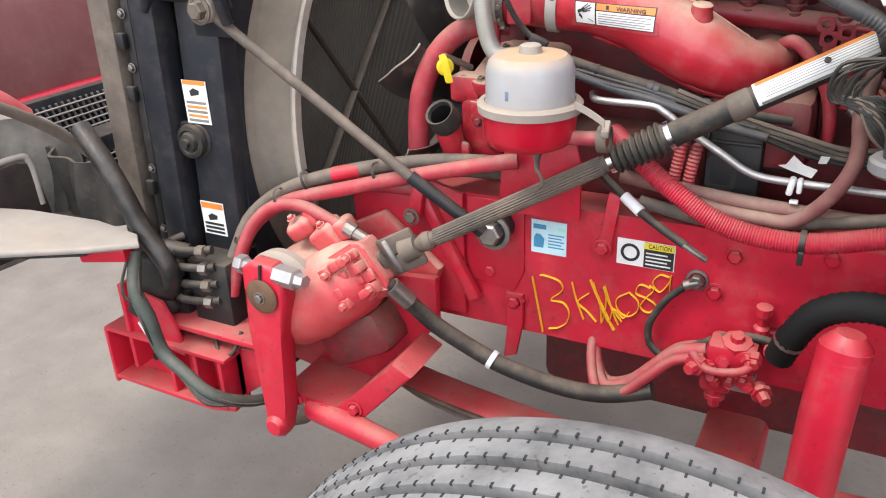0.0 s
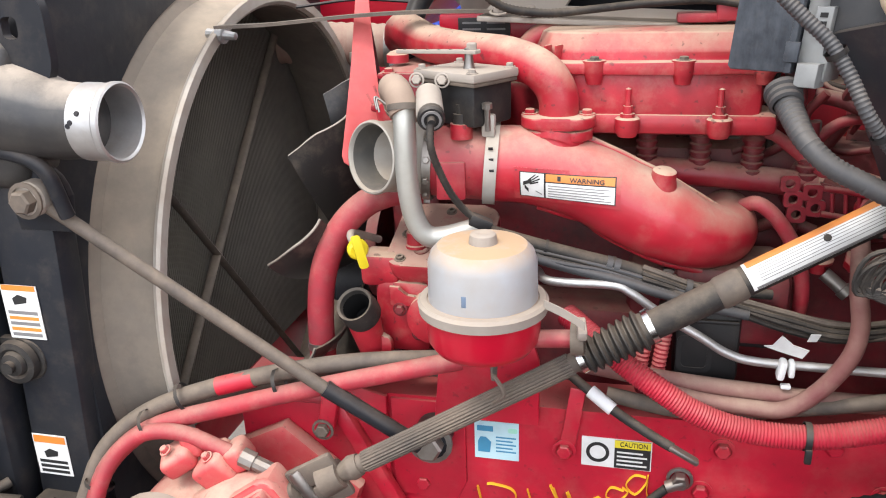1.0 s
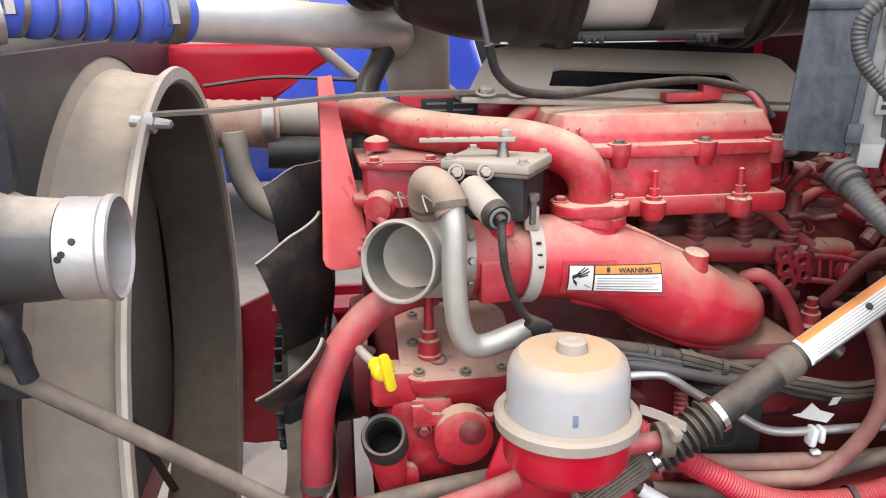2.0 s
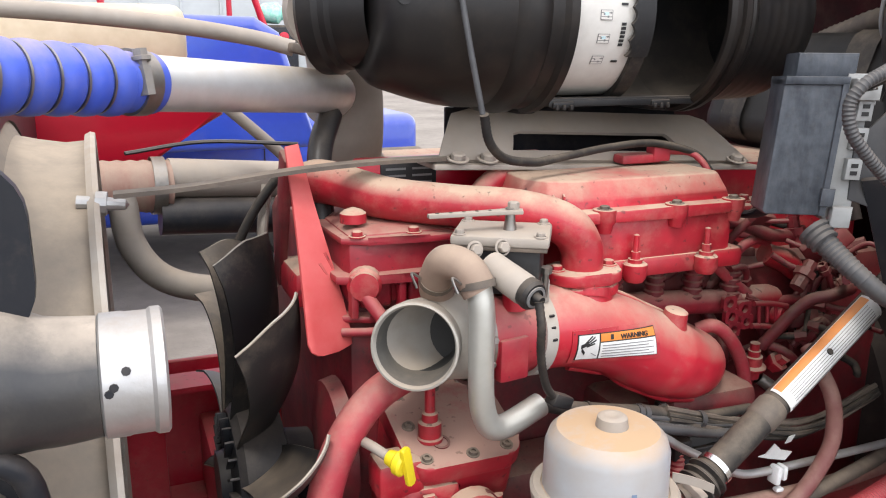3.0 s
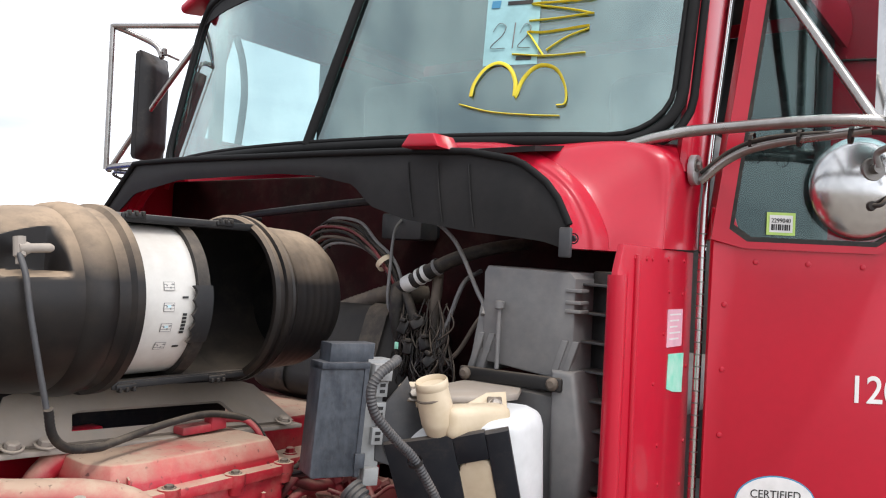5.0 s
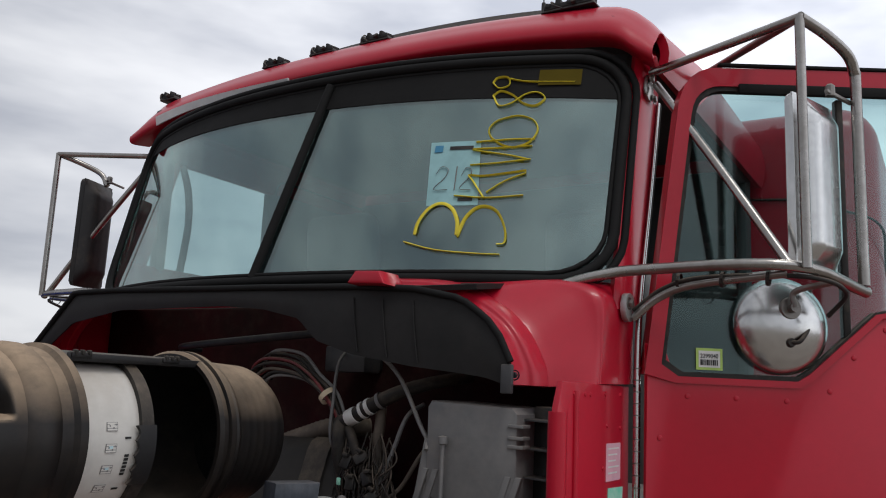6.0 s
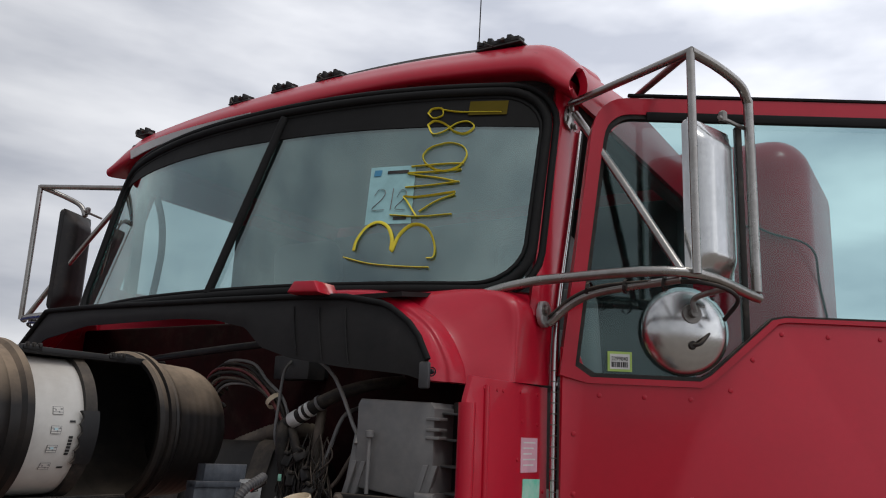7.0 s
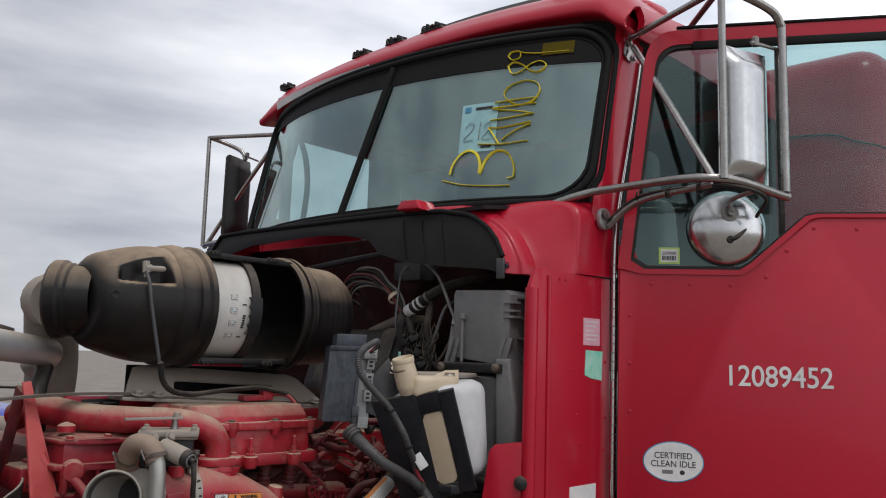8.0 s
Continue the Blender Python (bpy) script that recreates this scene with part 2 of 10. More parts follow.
LABEL_CYAN = material("pale_blue_label", (0.5, 0.72, 0.78), 0.5, scale=60, big=14, bump=0.0)
LABEL_YELLOW = material("yellow_label", (0.8, 0.66, 0.04), 0.45, scale=60, big=14, bump=0.0)
LABEL_PINK = material("pink_label", (0.75, 0.42, 0.5), 0.5, scale=60, big=14, bump=0.0)
LABEL_GREEN = material("green_label", (0.12, 0.6, 0.42), 0.5, other=(0.5, 0.7, 0.6), scale=40, big=25, bump=0.0)
GREEN_EDGE = material("lime_label", (0.45, 0.65, 0.15), 0.5, scale=60, big=14, bump=0.0)
BLUE_PAINT = material("blue_truck_paint", (0.02, 0.06, 0.42), 0.3, coat=0.5, grain=0.08, scale=30, big=2, bump=0.02, dust=0.2)
BLUE_HOSE = material("blue_silicone_hose", (0.025, 0.07, 0.48), 0.5, other=(0.06, 0.10, 0.42), scale=40, big=12, bump=0.1, dust=0.6, rise=(0.4, 1.0))
GROUND = material("dry_dirt_ground", (0.27, 0.235, 0.20), 0.95, other=(0.15, 0.125, 0.105), scale=7, big=0.8, bump=0.7, bump_scale=45, speck=0.25)
MAROON = material("hood_inner_maroon", (0.12, 0.022, 0.028), 0.65, other=(0.17, 0.06, 0.055), scale=20, big=4, bump=0.15, dust=0.3)
FIBRE = material("dusty_fibreglass_edge", (0.33, 0.3, 0.27), 0.85, other=(0.22, 0.2, 0.18), scale=30, big=6, bump=0.25, dust=0.4)
WINDSCREEN = glass("windscreen_glass", (0.62, 0.74, 0.74), alpha=0.18)
SIDE_GLASS = glass("side_window_glass", (0.62, 0.74, 0.74), alpha=0.05)
CAB_INNER = material("dark_cab_trim", (0.03, 0.031, 0.033), 0.8, other=(0.055, 0.055, 0.055), scale=30, big=5, bump=0.2)
CORE = material("radiator_core", (0.10, 0.088, 0.075), 0.7, 0.1, other=(0.16, 0.14, 0.115), scale=30, big=4, bump=0.3)
GREY_WALL = material("far_grey_building", (0.4, 0.42, 0.43), 0.8, scale=5, big=0.6, bump=0.1)
OUTLET_BLACK = material("dusty_black_casting", (0.012, 0.013, 0.016), 0.42, other=(0.03, 0.029, 0.028), scale=30, big=11, bump=0.35, dust=1.5, rise=(0.45, 1.25), dust_colour=(0.42, 0.35, 0.28), cling=0.04)


# ---- mesh helpers ----
def finish(bm, smooth=True, angle=35.0):
    bmesh.ops.recalc_face_normals(bm, faces=bm.faces)
    if smooth:
        for f in bm.faces:
            f.smooth = True
        for e in bm.edges:
            if len(e.link_faces) == 2 and e.calc_face_angle(0) > radians(angle):
                e.smooth = False
    return bm


def part(name, bm, mat, parent=None, label="", smooth=True):
    """One mesh object from a bmesh, under a thing or a part."""
    finish(bm, smooth)
    me = bpy.data.meshes.new(name)
    bm.to_mesh(me)
    bm.free()
    for one in mat if isinstance(mat, (list, tuple)) else [mat]:
        me.materials.append(one)
    ob = new(name, me)
    if parent:
        ob.parent = parent
        if parent.type == "EMPTY":
            ob.matrix_parent_inverse = parent.matrix_world.inverted()
    if label:
        ob["label"] = label
    return ob


def thing(name, at, label, category, group="", kind=""):
    """An empty at the base of a thing that has parts."""
    ob = new(name)
    ob.empty_display_size = 0.05
    ob.location = at
    ob.matrix_world = Matrix.Translation(at)
    return tagged(ob, label, category, group, kind)


def box(bm, centre, size, bevel=0.004, turn=(0, 0, 0), taper=None, seg=2):
    """A bevelled box. taper scales the top in x and y."""
    made = bmesh.ops.create_cube(bm, size=1.0)["verts"]
    for v in made:
        if taper and v.co.z > 0:
            v.co.x *= taper[0]
            v.co.y *= taper[1]
        v.co = Vector((v.co.x * size[0], v.co.y * size[1], v.co.z * size[2]))
    m = pose(*centre, *turn)
    bmesh.ops.transform(bm, matrix=m, verts=made)
    if bevel > 0:
        edges = list({e for v in made for e in v.link_edges})
        bmesh.ops.bevel(bm, geom=edges, offset=bevel, segments=seg, affect="EDGES", profile=0.5)
    return bm


def frame_of(axis):
    a = Vector(axis).normalized()
    u = a.cross(Vector((0, 0, 1)) if abs(a.z) < 0.9 else Vector((1, 0, 0))).normalized()
    return a, u, a.cross(u)


def lathe(bm, origin, axis, profile, seg=40, closed=False):
    """Revolves (height, radius) rows about an axis; a radius of 0 closes to a point."""
    a, u, w = frame_of(axis)
    o = Vector(origin)
    rings = []
    for h, r in profile:
        if r <= 1e-6:
            rings.append([bm.verts.new(o + a * h)])
        else:
            rings.append([bm.verts.new(o + a * h + (u * math.cos(k * math.tau / seg) + w * math.sin(k * math.tau / seg)) * r) for k in range(seg)])
    for p, q in zip(rings, rings[1:]):
        for k in range(seg):
            j = (k + 1) % seg
            if len(p) == 1 and len(q) == 1:
                continue
            if len(p) == 1:
                bm.faces.new((p[0], q[j], q[k]))
            elif len(q) == 1:
                bm.faces.new((p[k], p[j], q[0]))
            else:
                bm.faces.new((p[k], p[j], q[j], q[k]))
    return bm


def spline(points, steps=6):
    """A smooth line through the points."""
    pts = [Vector(p) for p in points]
    if len(pts) == 2:
        return pts
    ext = [2 * pts[0] - pts[1], *pts, 2 * pts[-1] - pts[-2]]
    out = []
    for i in range(1, len(ext) - 2):
        a, b, c, d = ext[i - 1 : i + 3]
        for k in range(steps):
            t = k / steps
            out.append(0.5 * (2 * b + (c - a) * t + (2 * a - 5 * b + 4 * c - d) * t * t + (3 * b - a - 3 * c + d) * t**3))
    out.append(pts[-1])
    return out


def resample(line, step):
    out, left = [line[0]], step
    for a, b in zip(line, line[1:]):
        d = (b - a).length
        at = 0.0
        while d - at >= left:
            at += left
            out.append(a.lerp(b, at / d))
            left = step
        left -= d - at
    if (out[-1] - line[-1]).length > step * 0.3:
        out.append(line[-1])
    return out


def tube(bm, points, radius, seg=12, steps=6, rib=0.0, rib_step=0.004, smooth_line=True, caps=True, hollow=0.0, squash=1.0):
    """A tube swept along a smooth line. radius: one number, or one for each point. rib: depth of corrugation. hollow: wall."""
    seg = 12 if seg in (8, 10) else seg
    line = spline(points, steps) if smooth_line else [Vector(p) for p in points]
    n0 = len(line)
    if not isinstance(radius, (list, tuple)):
        rad = [radius] * n0
    else:
        rad = list(np.interp(np.linspace(0, len(radius) - 1, n0), range(len(radius)), radius))
    if rib:
        cum = np.r_[0, np.cumsum([(b - a).length for a, b in zip(line, line[1:])])]
        line2 = resample(line, rib_step)
        cum2 = np.linspace(0, cum[-1], len(line2))
        rad = [float(np.interp(s, cum, rad)) * (1 - (rib if k % 2 else 0)) for k, s in enumerate(cum2)]
        line = line2
    rings, normal = [], None
    for k, p in enumerate(line):
        tangent = (line[min(k + 1, len(line) - 1)] - line[max(k - 1, 0)]).normalized()
        if normal is None:
            normal = frame_of(tangent)[1]
        normal = (normal - tangent * normal.dot(tangent)).normalized()
        side = tangent.cross(normal)
        rings.append([bm.verts.new(p + (normal * math.cos(j * math.tau / seg) + side * math.sin(j * math.tau / seg) * squash) * rad[k]) for j in range(seg)])
    for p, q in zip(rings, rings[1:]):
        for k in range(seg):
            bm.faces.new((p[k], p[(k + 1) % seg], q[(k + 1) % seg], q[k]))
    if caps:
        bm.faces.new(list(reversed(rings[0])))
        bm.faces.new(rings[-1])
    return bm


def prism(bm, outline, origin, u, v, depth, bevel=0.0, seg=2):
    """A plate: a closed outline of (a, b) in the plane u, v, with a thickness along u x v."""
    u, v, o = Vector(u).normalized(), Vector(v).normalized(), Vector(origin)
    w = u.cross(v)
    top = [bm.verts.new(o + u * a + v * b) for a, b in outline]
    low = [bm.verts.new(o + u * a + v * b - w * depth) for a, b in outline]
    made = [bm.faces.new(top), bm.faces.new(list(reversed(low)))]
    k = len(outline)
    for i in range(k):
        made.append(bm.faces.new((top[i], low[i], low[(i + 1) % k], top[(i + 1) % k])))
    if bevel > 0:
        edges = list({e for f in made[:2] for e in f.edges})
        bmesh.ops.bevel(bm, geom=edges, offset=bevel, segments=seg, affect="EDGES", profile=0.5)
    return bm


def sheet(bm, surface, nu, nv, thick, keep=None):
    """A curved panel: surface(s, t) for s, t in 0..1 gives a place; it gets a thickness along its normals. keep(s, t) leaves holes."""
    grid = [[Vector(surface(i / nu, j / nv)) for j in range(nv + 1)] for i in range(nu + 1)]
    front, back = {}, {}
    for i in range(nu + 1):
        for j in range(nv + 1):
            a = grid[min(i + 1, nu)][j] - grid[max(i - 1, 0)][j]
            b = grid[i][min(j + 1, nv)] - grid[i][max(j - 1, 0)]
            nrm = a.cross(b)
            nrm = nrm.normalized() if nrm.length > 1e-9 else Vector((0, 0, 1))
            front[i, j] = bm.verts.new(grid[i][j])
            back[i, j] = bm.verts.new(grid[i][j] - nrm * thick)
    cells = [(i, j) for i in range(nu) for j in range(nv) if keep is None or keep((i + 0.5) / nu, (j + 0.5) / nv)]
    have = set(cells)
    for i, j in cells:
        bm.faces.new((front[i, j], front[i + 1, j], front[i + 1, j + 1], front[i, j + 1]))
        bm.faces.new((back[i, j], back[i, j + 1], back[i + 1, j + 1], back[i + 1, j]))
        for di, dj, p, q in ((-1, 0, (i, j + 1), (i, j)), (1, 0, (i + 1, j), (i + 1, j + 1)), (0, -1, (i, j), (i + 1, j)), (0, 1, (i + 1, j + 1), (i, j + 1))):
            if (i + di, j + dj) not in have:
                bm.faces.new((front[p], back[p], back[q], front[q]))
    for v in [v for v in bm.verts if not v.link_faces]:
        bm.verts.remove(v)
    return bm


def bolt(bm, at, axis, r=0.009, h=0.008, washer=True):
    """A hexagon bolt head on a washer."""
    a, u, w = frame_of(axis)
    if washer:
        lathe(bm, at, axis, [(0, r * 1.55), (h * 0.2, r * 1.55), (h * 0.25, r * 1.2)], 16)
    lathe(bm, at, axis, [(0, r), (h * 0.85, r), (h, r * 0.82), (h, 0)], 6)
    return bm


def rounded(w, h, r, seg=6):
    """The outline of a rounded rectangle about its middle."""
    out = []
    for cx, cy, a0 in ((w / 2 - r, h / 2 - r, 0), (-w / 2 + r, h / 2 - r, 90), (-w / 2 + r, -h / 2 + r, 180), (w / 2 - r, -h / 2 + r, 270)):
        for k in range(seg + 1):
            a = radians(a0 + 90 * k / seg)
            out.append((cx + r * math.cos(a), cy + r * math.sin(a)))
    return out


def B():
    return bmesh.new()


# ---- ground ----
bm = B()
N = 60
for i in range(N + 1):
    for j in range(N + 1):
        a, b = (2 * i / N - 1), (2 * j / N - 1)
        x, y = 400 * a * abs(a) ** 1.6, 400 * b * abs(b) ** 1.6
        far = math.hypot(x, y)
        z = 0.012 * noise.noise((x * 1.3, y * 1.3, 0)) if 0.3 < far < 12 else 0
        bm.verts.new((x, y, z - 0.004))
bm.verts.ensure_lookup_table()
for i in range(N):
    for j in range(N):
        k = i * (N + 1) + j
        bm.faces.new((bm.verts[k], bm.verts[k + N + 1], bm.verts[k + N + 2], bm.verts[k + 1]))
ground = part("ground", bm, GROUND)
tagged(ground, "dry trodden grey-brown dirt of a truck yard", "ground", kind="structure")


# ---- chassis ----
def channel(bm, x0, x1, y, z0, z1, inward, web=0.012, flange=0.085):
    """A C-section rail along x whose web stands at y and whose flanges reach inward."""
    s = inward
    sec = [(0, z0), (s * flange, z0), (s * flange, z0 + web), (s * web, z0 + web), (s * web, z1 - web), (s * flange, z1 - web), (s * flange, z1), (0, z1)]
    rings = [[bm.verts.new((x, y + a, b)) for a, b in sec] for x in (x0, x1)]
    for k in range(8):
        bm.faces.new((rings[0][k], rings[0][(k + 1) % 8], rings[1][(k + 1) % 8], rings[1][k]))
    for r in rings:
        for quad in ((0, 1, 2, 3), (0, 3, 4, 7), (7, 4, 5, 6)):
            bm.faces.new([r[q] for q in quad])
    return bm


chassis = thing("truck_chassis", (0.6, 0, 0.70), "red painted steel truck frame rails with bolted brackets", "truck frame")
part("frame_rail", channel(B(), -0.62, 4.2, -0.46, 0.705, 0.97, 1), RED_FRAME, chassis)
part("frame_rail", channel(B(), -0.62, 4.2, 0.46, 0.705, 0.97, -1), RED_FRAME, chassis)
for x in (-0.5, 1.3, 3.0):
    part("crossmember", box(B(), (x, 0, 0.80), (0.10, 0.90, 0.16), 0.01), RED_FRAME, chassis)

# ---- cab ----
def ws_x(y, z):
    """The windscreen's surface: bowed across, leaning back."""
    return 0.49 + 0.23 * (z - 2.03) + 0.17 * (abs(y) / 0.75) ** 2.2


def ws_surface(y0, y1, z0, z1, off=0.0):
    def f(s, t):
        y, z = y0 + (y1 - y0) * s, z0 + (z1 - z0) * t
        return (ws_x(y, z) + off, y, z)
    return f


def loft(rows, sub=5):
    """A smooth surface through rows of places, as a function for sheet()."""
    lines = [spline(r, sub) for r in rows]
    cols = [spline([ln[k] for ln in lines], sub) for k in range(len(lines[0]))]
    nu, nv = len(cols) - 1, len(cols[0]) - 1

    def f(s, t):
        return cols[round(s * nu)][round(t * nv)]
    return f, nu, nv


def lettering(name, text, size, origin, u, v, mat, parent, width=0.0, depth=0.0006, bold=0.0):
    """Letters of the built-in font, as a thin mesh with its first baseline point at origin, along u, upright along v."""
    cu = bpy.data.curves.new(name, "FONT")
    cu.body, cu.size, cu.extrude, cu.offset = text, size, depth, bold
    tmp = bpy.data.objects.new(name, cu)
    me = bpy.data.meshes.new_from_object(tmp)
    bpy.data.objects.remove(tmp)
    bpy.data.curves.remove(cu)
    xs = [p.co.x for p in me.vertices]
    k = width / (max(xs) - min(xs)) if width else 1.0
    u, v = Vector(u).normalized(), Vector(v).normalized()
    w = u.cross(v)
    m = Matrix((u, v, w)).transposed().to_4x4()
    m.translation = Vector(origin)
    me.transform(m @ Matrix.Diagonal((k, 1, 1, 1)) @ Matrix.Translation((-min(xs), 0, 0)))
    me.materials.append(mat)
    ob = new(name, me)
    ob.parent = parent
    if parent.type == "EMPTY":
        ob.matrix_parent_inverse = parent.matrix_world.inverted()
    return ob


def flat(name, outline, origin, u, v, mat, parent, lift=0.001, label=""):
    """A thin label lying on a surface."""
    w = Vector(u).cross(Vector(v)).normalized()
    return part(name, prism(B(), outline, Vector(origin) + w * lift, u, v, lift * 0.9), mat, parent, label, smooth=False)


def rect(a0, b0, a1, b1):
    return [(a0, b0), (a1, b0), (a1, b1), (a0, b1)]


X, Y, Z = Vector((1, 0, 0)), Vector((0, 1, 0)), Vector((0, 0, 1))
cab = thing("truck_cab", (1.2, 0, 0.62), "glossy red truck cab with a split windscreen and black windscreen seal", "truck cab")
def half_screen(side):
    def f(s, t):
        z = 2.02 + 0.50 * t
        inner_y = -0.198 * (z - 2.02) + side * 0.003
        y = inner_y + (side * 0.765 - inner_y) * s
        return (ws_x(y, z), y, z)
    return f


for side in (-1, 1):
    pane = part("windscreen_pane", sheet(B(), half_screen(side), 18, 8, -0.006 * side), WINDSCREEN, cab, "tinted windscreen glass, dark along the top")
    pane.visible_shadow = False
# black band painted for the roof lip's dark reflection, and the seal round the glass
part("lip_reflection_band", sheet(B(), lambda s, t: ws_surface(-0.765, 0.765, 2.418 + 0.045 * s, 2.53, -0.002)(s, t), 30, 3, -0.0015), SEAL_BLACK, cab, "black band painted for the roof lip's dark reflection and shade")
ring = []
hw, z0, z1, rr = 0.775, 2.012, 2.515, 0.10
for cy, cz, a0 in ((hw - rr, z1 - rr, 0), (-hw + rr, z1 - rr, 90), (-hw + rr, z0 + rr, 180), (hw - rr, z0 + rr, 270)):
    for k in range(7):
        a = radians(a0 + 15 * k)
        ring.append((cy + rr * math.cos(a), cz + rr * math.sin(a)))
dense = []
for (ya, za), (yb, zb) in zip(ring, ring[1:] + ring[:1]):
    n_ = max(1, int(math.hypot(yb - ya, zb - za) / 0.05))
    dense += [(ya + (yb - ya) * k / n_, za + (zb - za) * k / n_) for k in range(n_)]
loop_ = [(ws_x(y, z) - 0.004, y, z) for y, z in dense]
for off, rad in ((0.0, 0.011), (0.017, 0.008), (-0.014, 0.005)):
    pts = [(ws_x(y * (1 + off / 0.775), z) - 0.006 + abs(off) * 0.2, y * (1 + off / 0.775), 2.265 + (z - 2.265) * (1 + off / 0.25)) for y, z in dense]
    part("windscreen_seal", tube(B(), pts + pts[:1], rad, 8, smooth_line=False, caps=False), SEAL_BLACK, cab, "black ribbed rubber windscreen seal")
part("windscreen_divider", tube(B(), [(ws_x(0, 2.02) - 0.006, 0.0, 2.02), (ws_x(0.03, 2.25) - 0.006, -0.045, 2.25), (ws_x(0.09, 2.5) - 0.006, -0.095, 2.5)], 0.011, 8), SEAL_BLACK, cab)


def pillar_rows(side):
    rows = []
    for z in (1.96, 2.05, 2.2, 2.35, 2.47, 2.56):
        hx = 0.732 + (z - 1.918) * 0.275
        gx = ws_x(0.785, z)
        rows.append([(gx - 0.004, side * 0.783, z), (gx + 0.012, side * 0.797, z), (0.5 * (gx + hx) + 0.01, side * 0.803, z), (hx + 0.012, side * 0.800, z)])
    return rows


for side in (-1, 1):
    f, nu, nv = loft(pillar_rows(side))
    part("windscreen_pillar", sheet(B(), f, nu, nv, 0.022 * -side), RED_CAB, cab)
    arch = ((0.36, 1.982), (0.50, 1.972), (0.585, 1.942), (0.647, 1.90), (0.682, 1.843), (0.690, 1.806))
    lift = ((0.0, 1.0), (0.2, 1.0), (0.5, 0.86), (0.8, 0.5), (1.0, 0.12), (1.0, 0.0))
    rows = [[(x, side * (y + d * ly), z + d * lz) for (y, z), (ly, lz) in zip(arch, lift)] for x, d in ((0.43, 0.0), (0.464, 0.010), (0.474, 0.022), (0.510, 0.030), (0.524, 0.028))]
    rows += [
        [(0.56, side * 0.40, 2.006), (0.565, side * 0.56, 2.005), (0.575, side * 0.66, 2.002), (0.582, side * 0.742, 1.965), (0.578, side * 0.768, 1.88), (0.568, side * 0.776, 1.812)],
        [(0.585, side * 0.44, 2.009), (0.592, side * 0.60, 2.010), (0.598, side * 0.705, 2.008), (0.598, side * 0.772, 1.975), (0.592, side * 0.783, 1.885), (0.585, side * 0.785, 1.814)],
        [(0.598, side * 0.45, 2.010), (0.612, side * 0.62, 2.012), (0.628, side * 0.728, 2.011), (0.618, side * 0.785, 1.975), (0.608, side * 0.788, 1.885), (0.60, side * 0.788, 1.815)],
        [(0.62, side * 0.48, 2.012), (0.65, side * 0.64, 2.013), (0.68, side * 0.755, 2.013), (0.70, side * 0.790, 1.965), (0.71, side * 0.790, 1.89), (0.715, side * 0.790, 1.818)],
        [(0.64, side * 0.5, 2.012), (0.68, side * 0.66, 2.014), (0.715, side * 0.765, 2.016), (0.742, side * 0.793, 1.97), (0.748, side * 0.793, 1.89), (0.748, side * 0.793, 1.82)],
    ]
    f, nu, nv = loft(rows, 5)
    part("cowl_shoulder", sheet(B(), f, nu, nv, 0.012 * -side), RED_CAB, cab, "red moulded cowl corner with a raised ridge")
part("cowl_top", sheet(B(), lambda s, t: (0.45 + (ws_x(-0.6 + 1.2 * s, 2.0) - 0.45) * t + 0.0, -0.6 + 1.2 * s, 1.975 + 0.02 * t), 20, 4, 0.01), SHIELD_BLACK, cab, "black cowl strip under the windscreen")
part("cowl_screw", bolt(B(), (0.428, -0.694, 1.822), (-1, 0, 0), 0.006, 0.006), BLACK_PAINT, cab)
part("cowl_bump", prism(B(), [(-0.045, -0.010), (0.045, -0.014), (0.030, 0.012), (-0.026, 0.014)], (0.445, -0.40, 1.994), (0, -1, 0), (0, 0, 1), -0.07, 0.006), RED_CAB, cab)


# black weather shield across the engine bay, following the cowl's arch
SHIELD_Y = (-0.69, -0.668, -0.64, -0.587, -0.48, -0.34, -0.25, -0.20, -0.10, 0.02, 0.37, 0.55, 0.69)
SHIELD_TOP = (1.842, 1.885, 1.918, 1.953, 1.974, 1.981, 1.983, 1.984, 1.986, 1.987, 1.992, 1.990, 1.86)
SHIELD_LOW = (1.800, 1.808, 1.816, 1.822, 1.832, 1.852, 1.878, 1.922, 1.942, 1.950, 1.945, 1.915, 1.82)


def shield(s, t):
    y = -0.69 + 1.38 * s
    top, low = np.interp(y, SHIELD_Y, SHIELD_TOP), np.interp(y, SHIELD_Y, SHIELD_LOW)
    return (0.421 - 0.004 * math.sin(t * math.pi), y, float(low + (top - low) * t))


part("weather_shield", sheet(B(), shield, 92, 8, -0.005), SHIELD_BLACK, cab, "black plastic weather shield over the engine bay")
part("shield_lip", tube(B(), [Vector(shield(k / 60, 1.0)) + Vector((-0.004, 0, 0.002)) for k in range(61)], 0.0065, 8, smooth_line=False), SEAL_BLACK, cab)
for y in (-0.36, -0.43, -0.50):
    part("shield_rib", tube(B(), [Vector(shield((y + 0.69 + 0.02 * q) / 1.38, q)) + Vector((-0.002, 0, 0)) for q in (0.06, 0.3, 0.6, 0.85)], 0.0016, 6), SHIELD_BLACK, cab)
part("shield_clip", box(B(), (0.418, -0.684, 1.815), (0.010, 0.022, 0.05), 0.003), LOOM_GREY, cab)
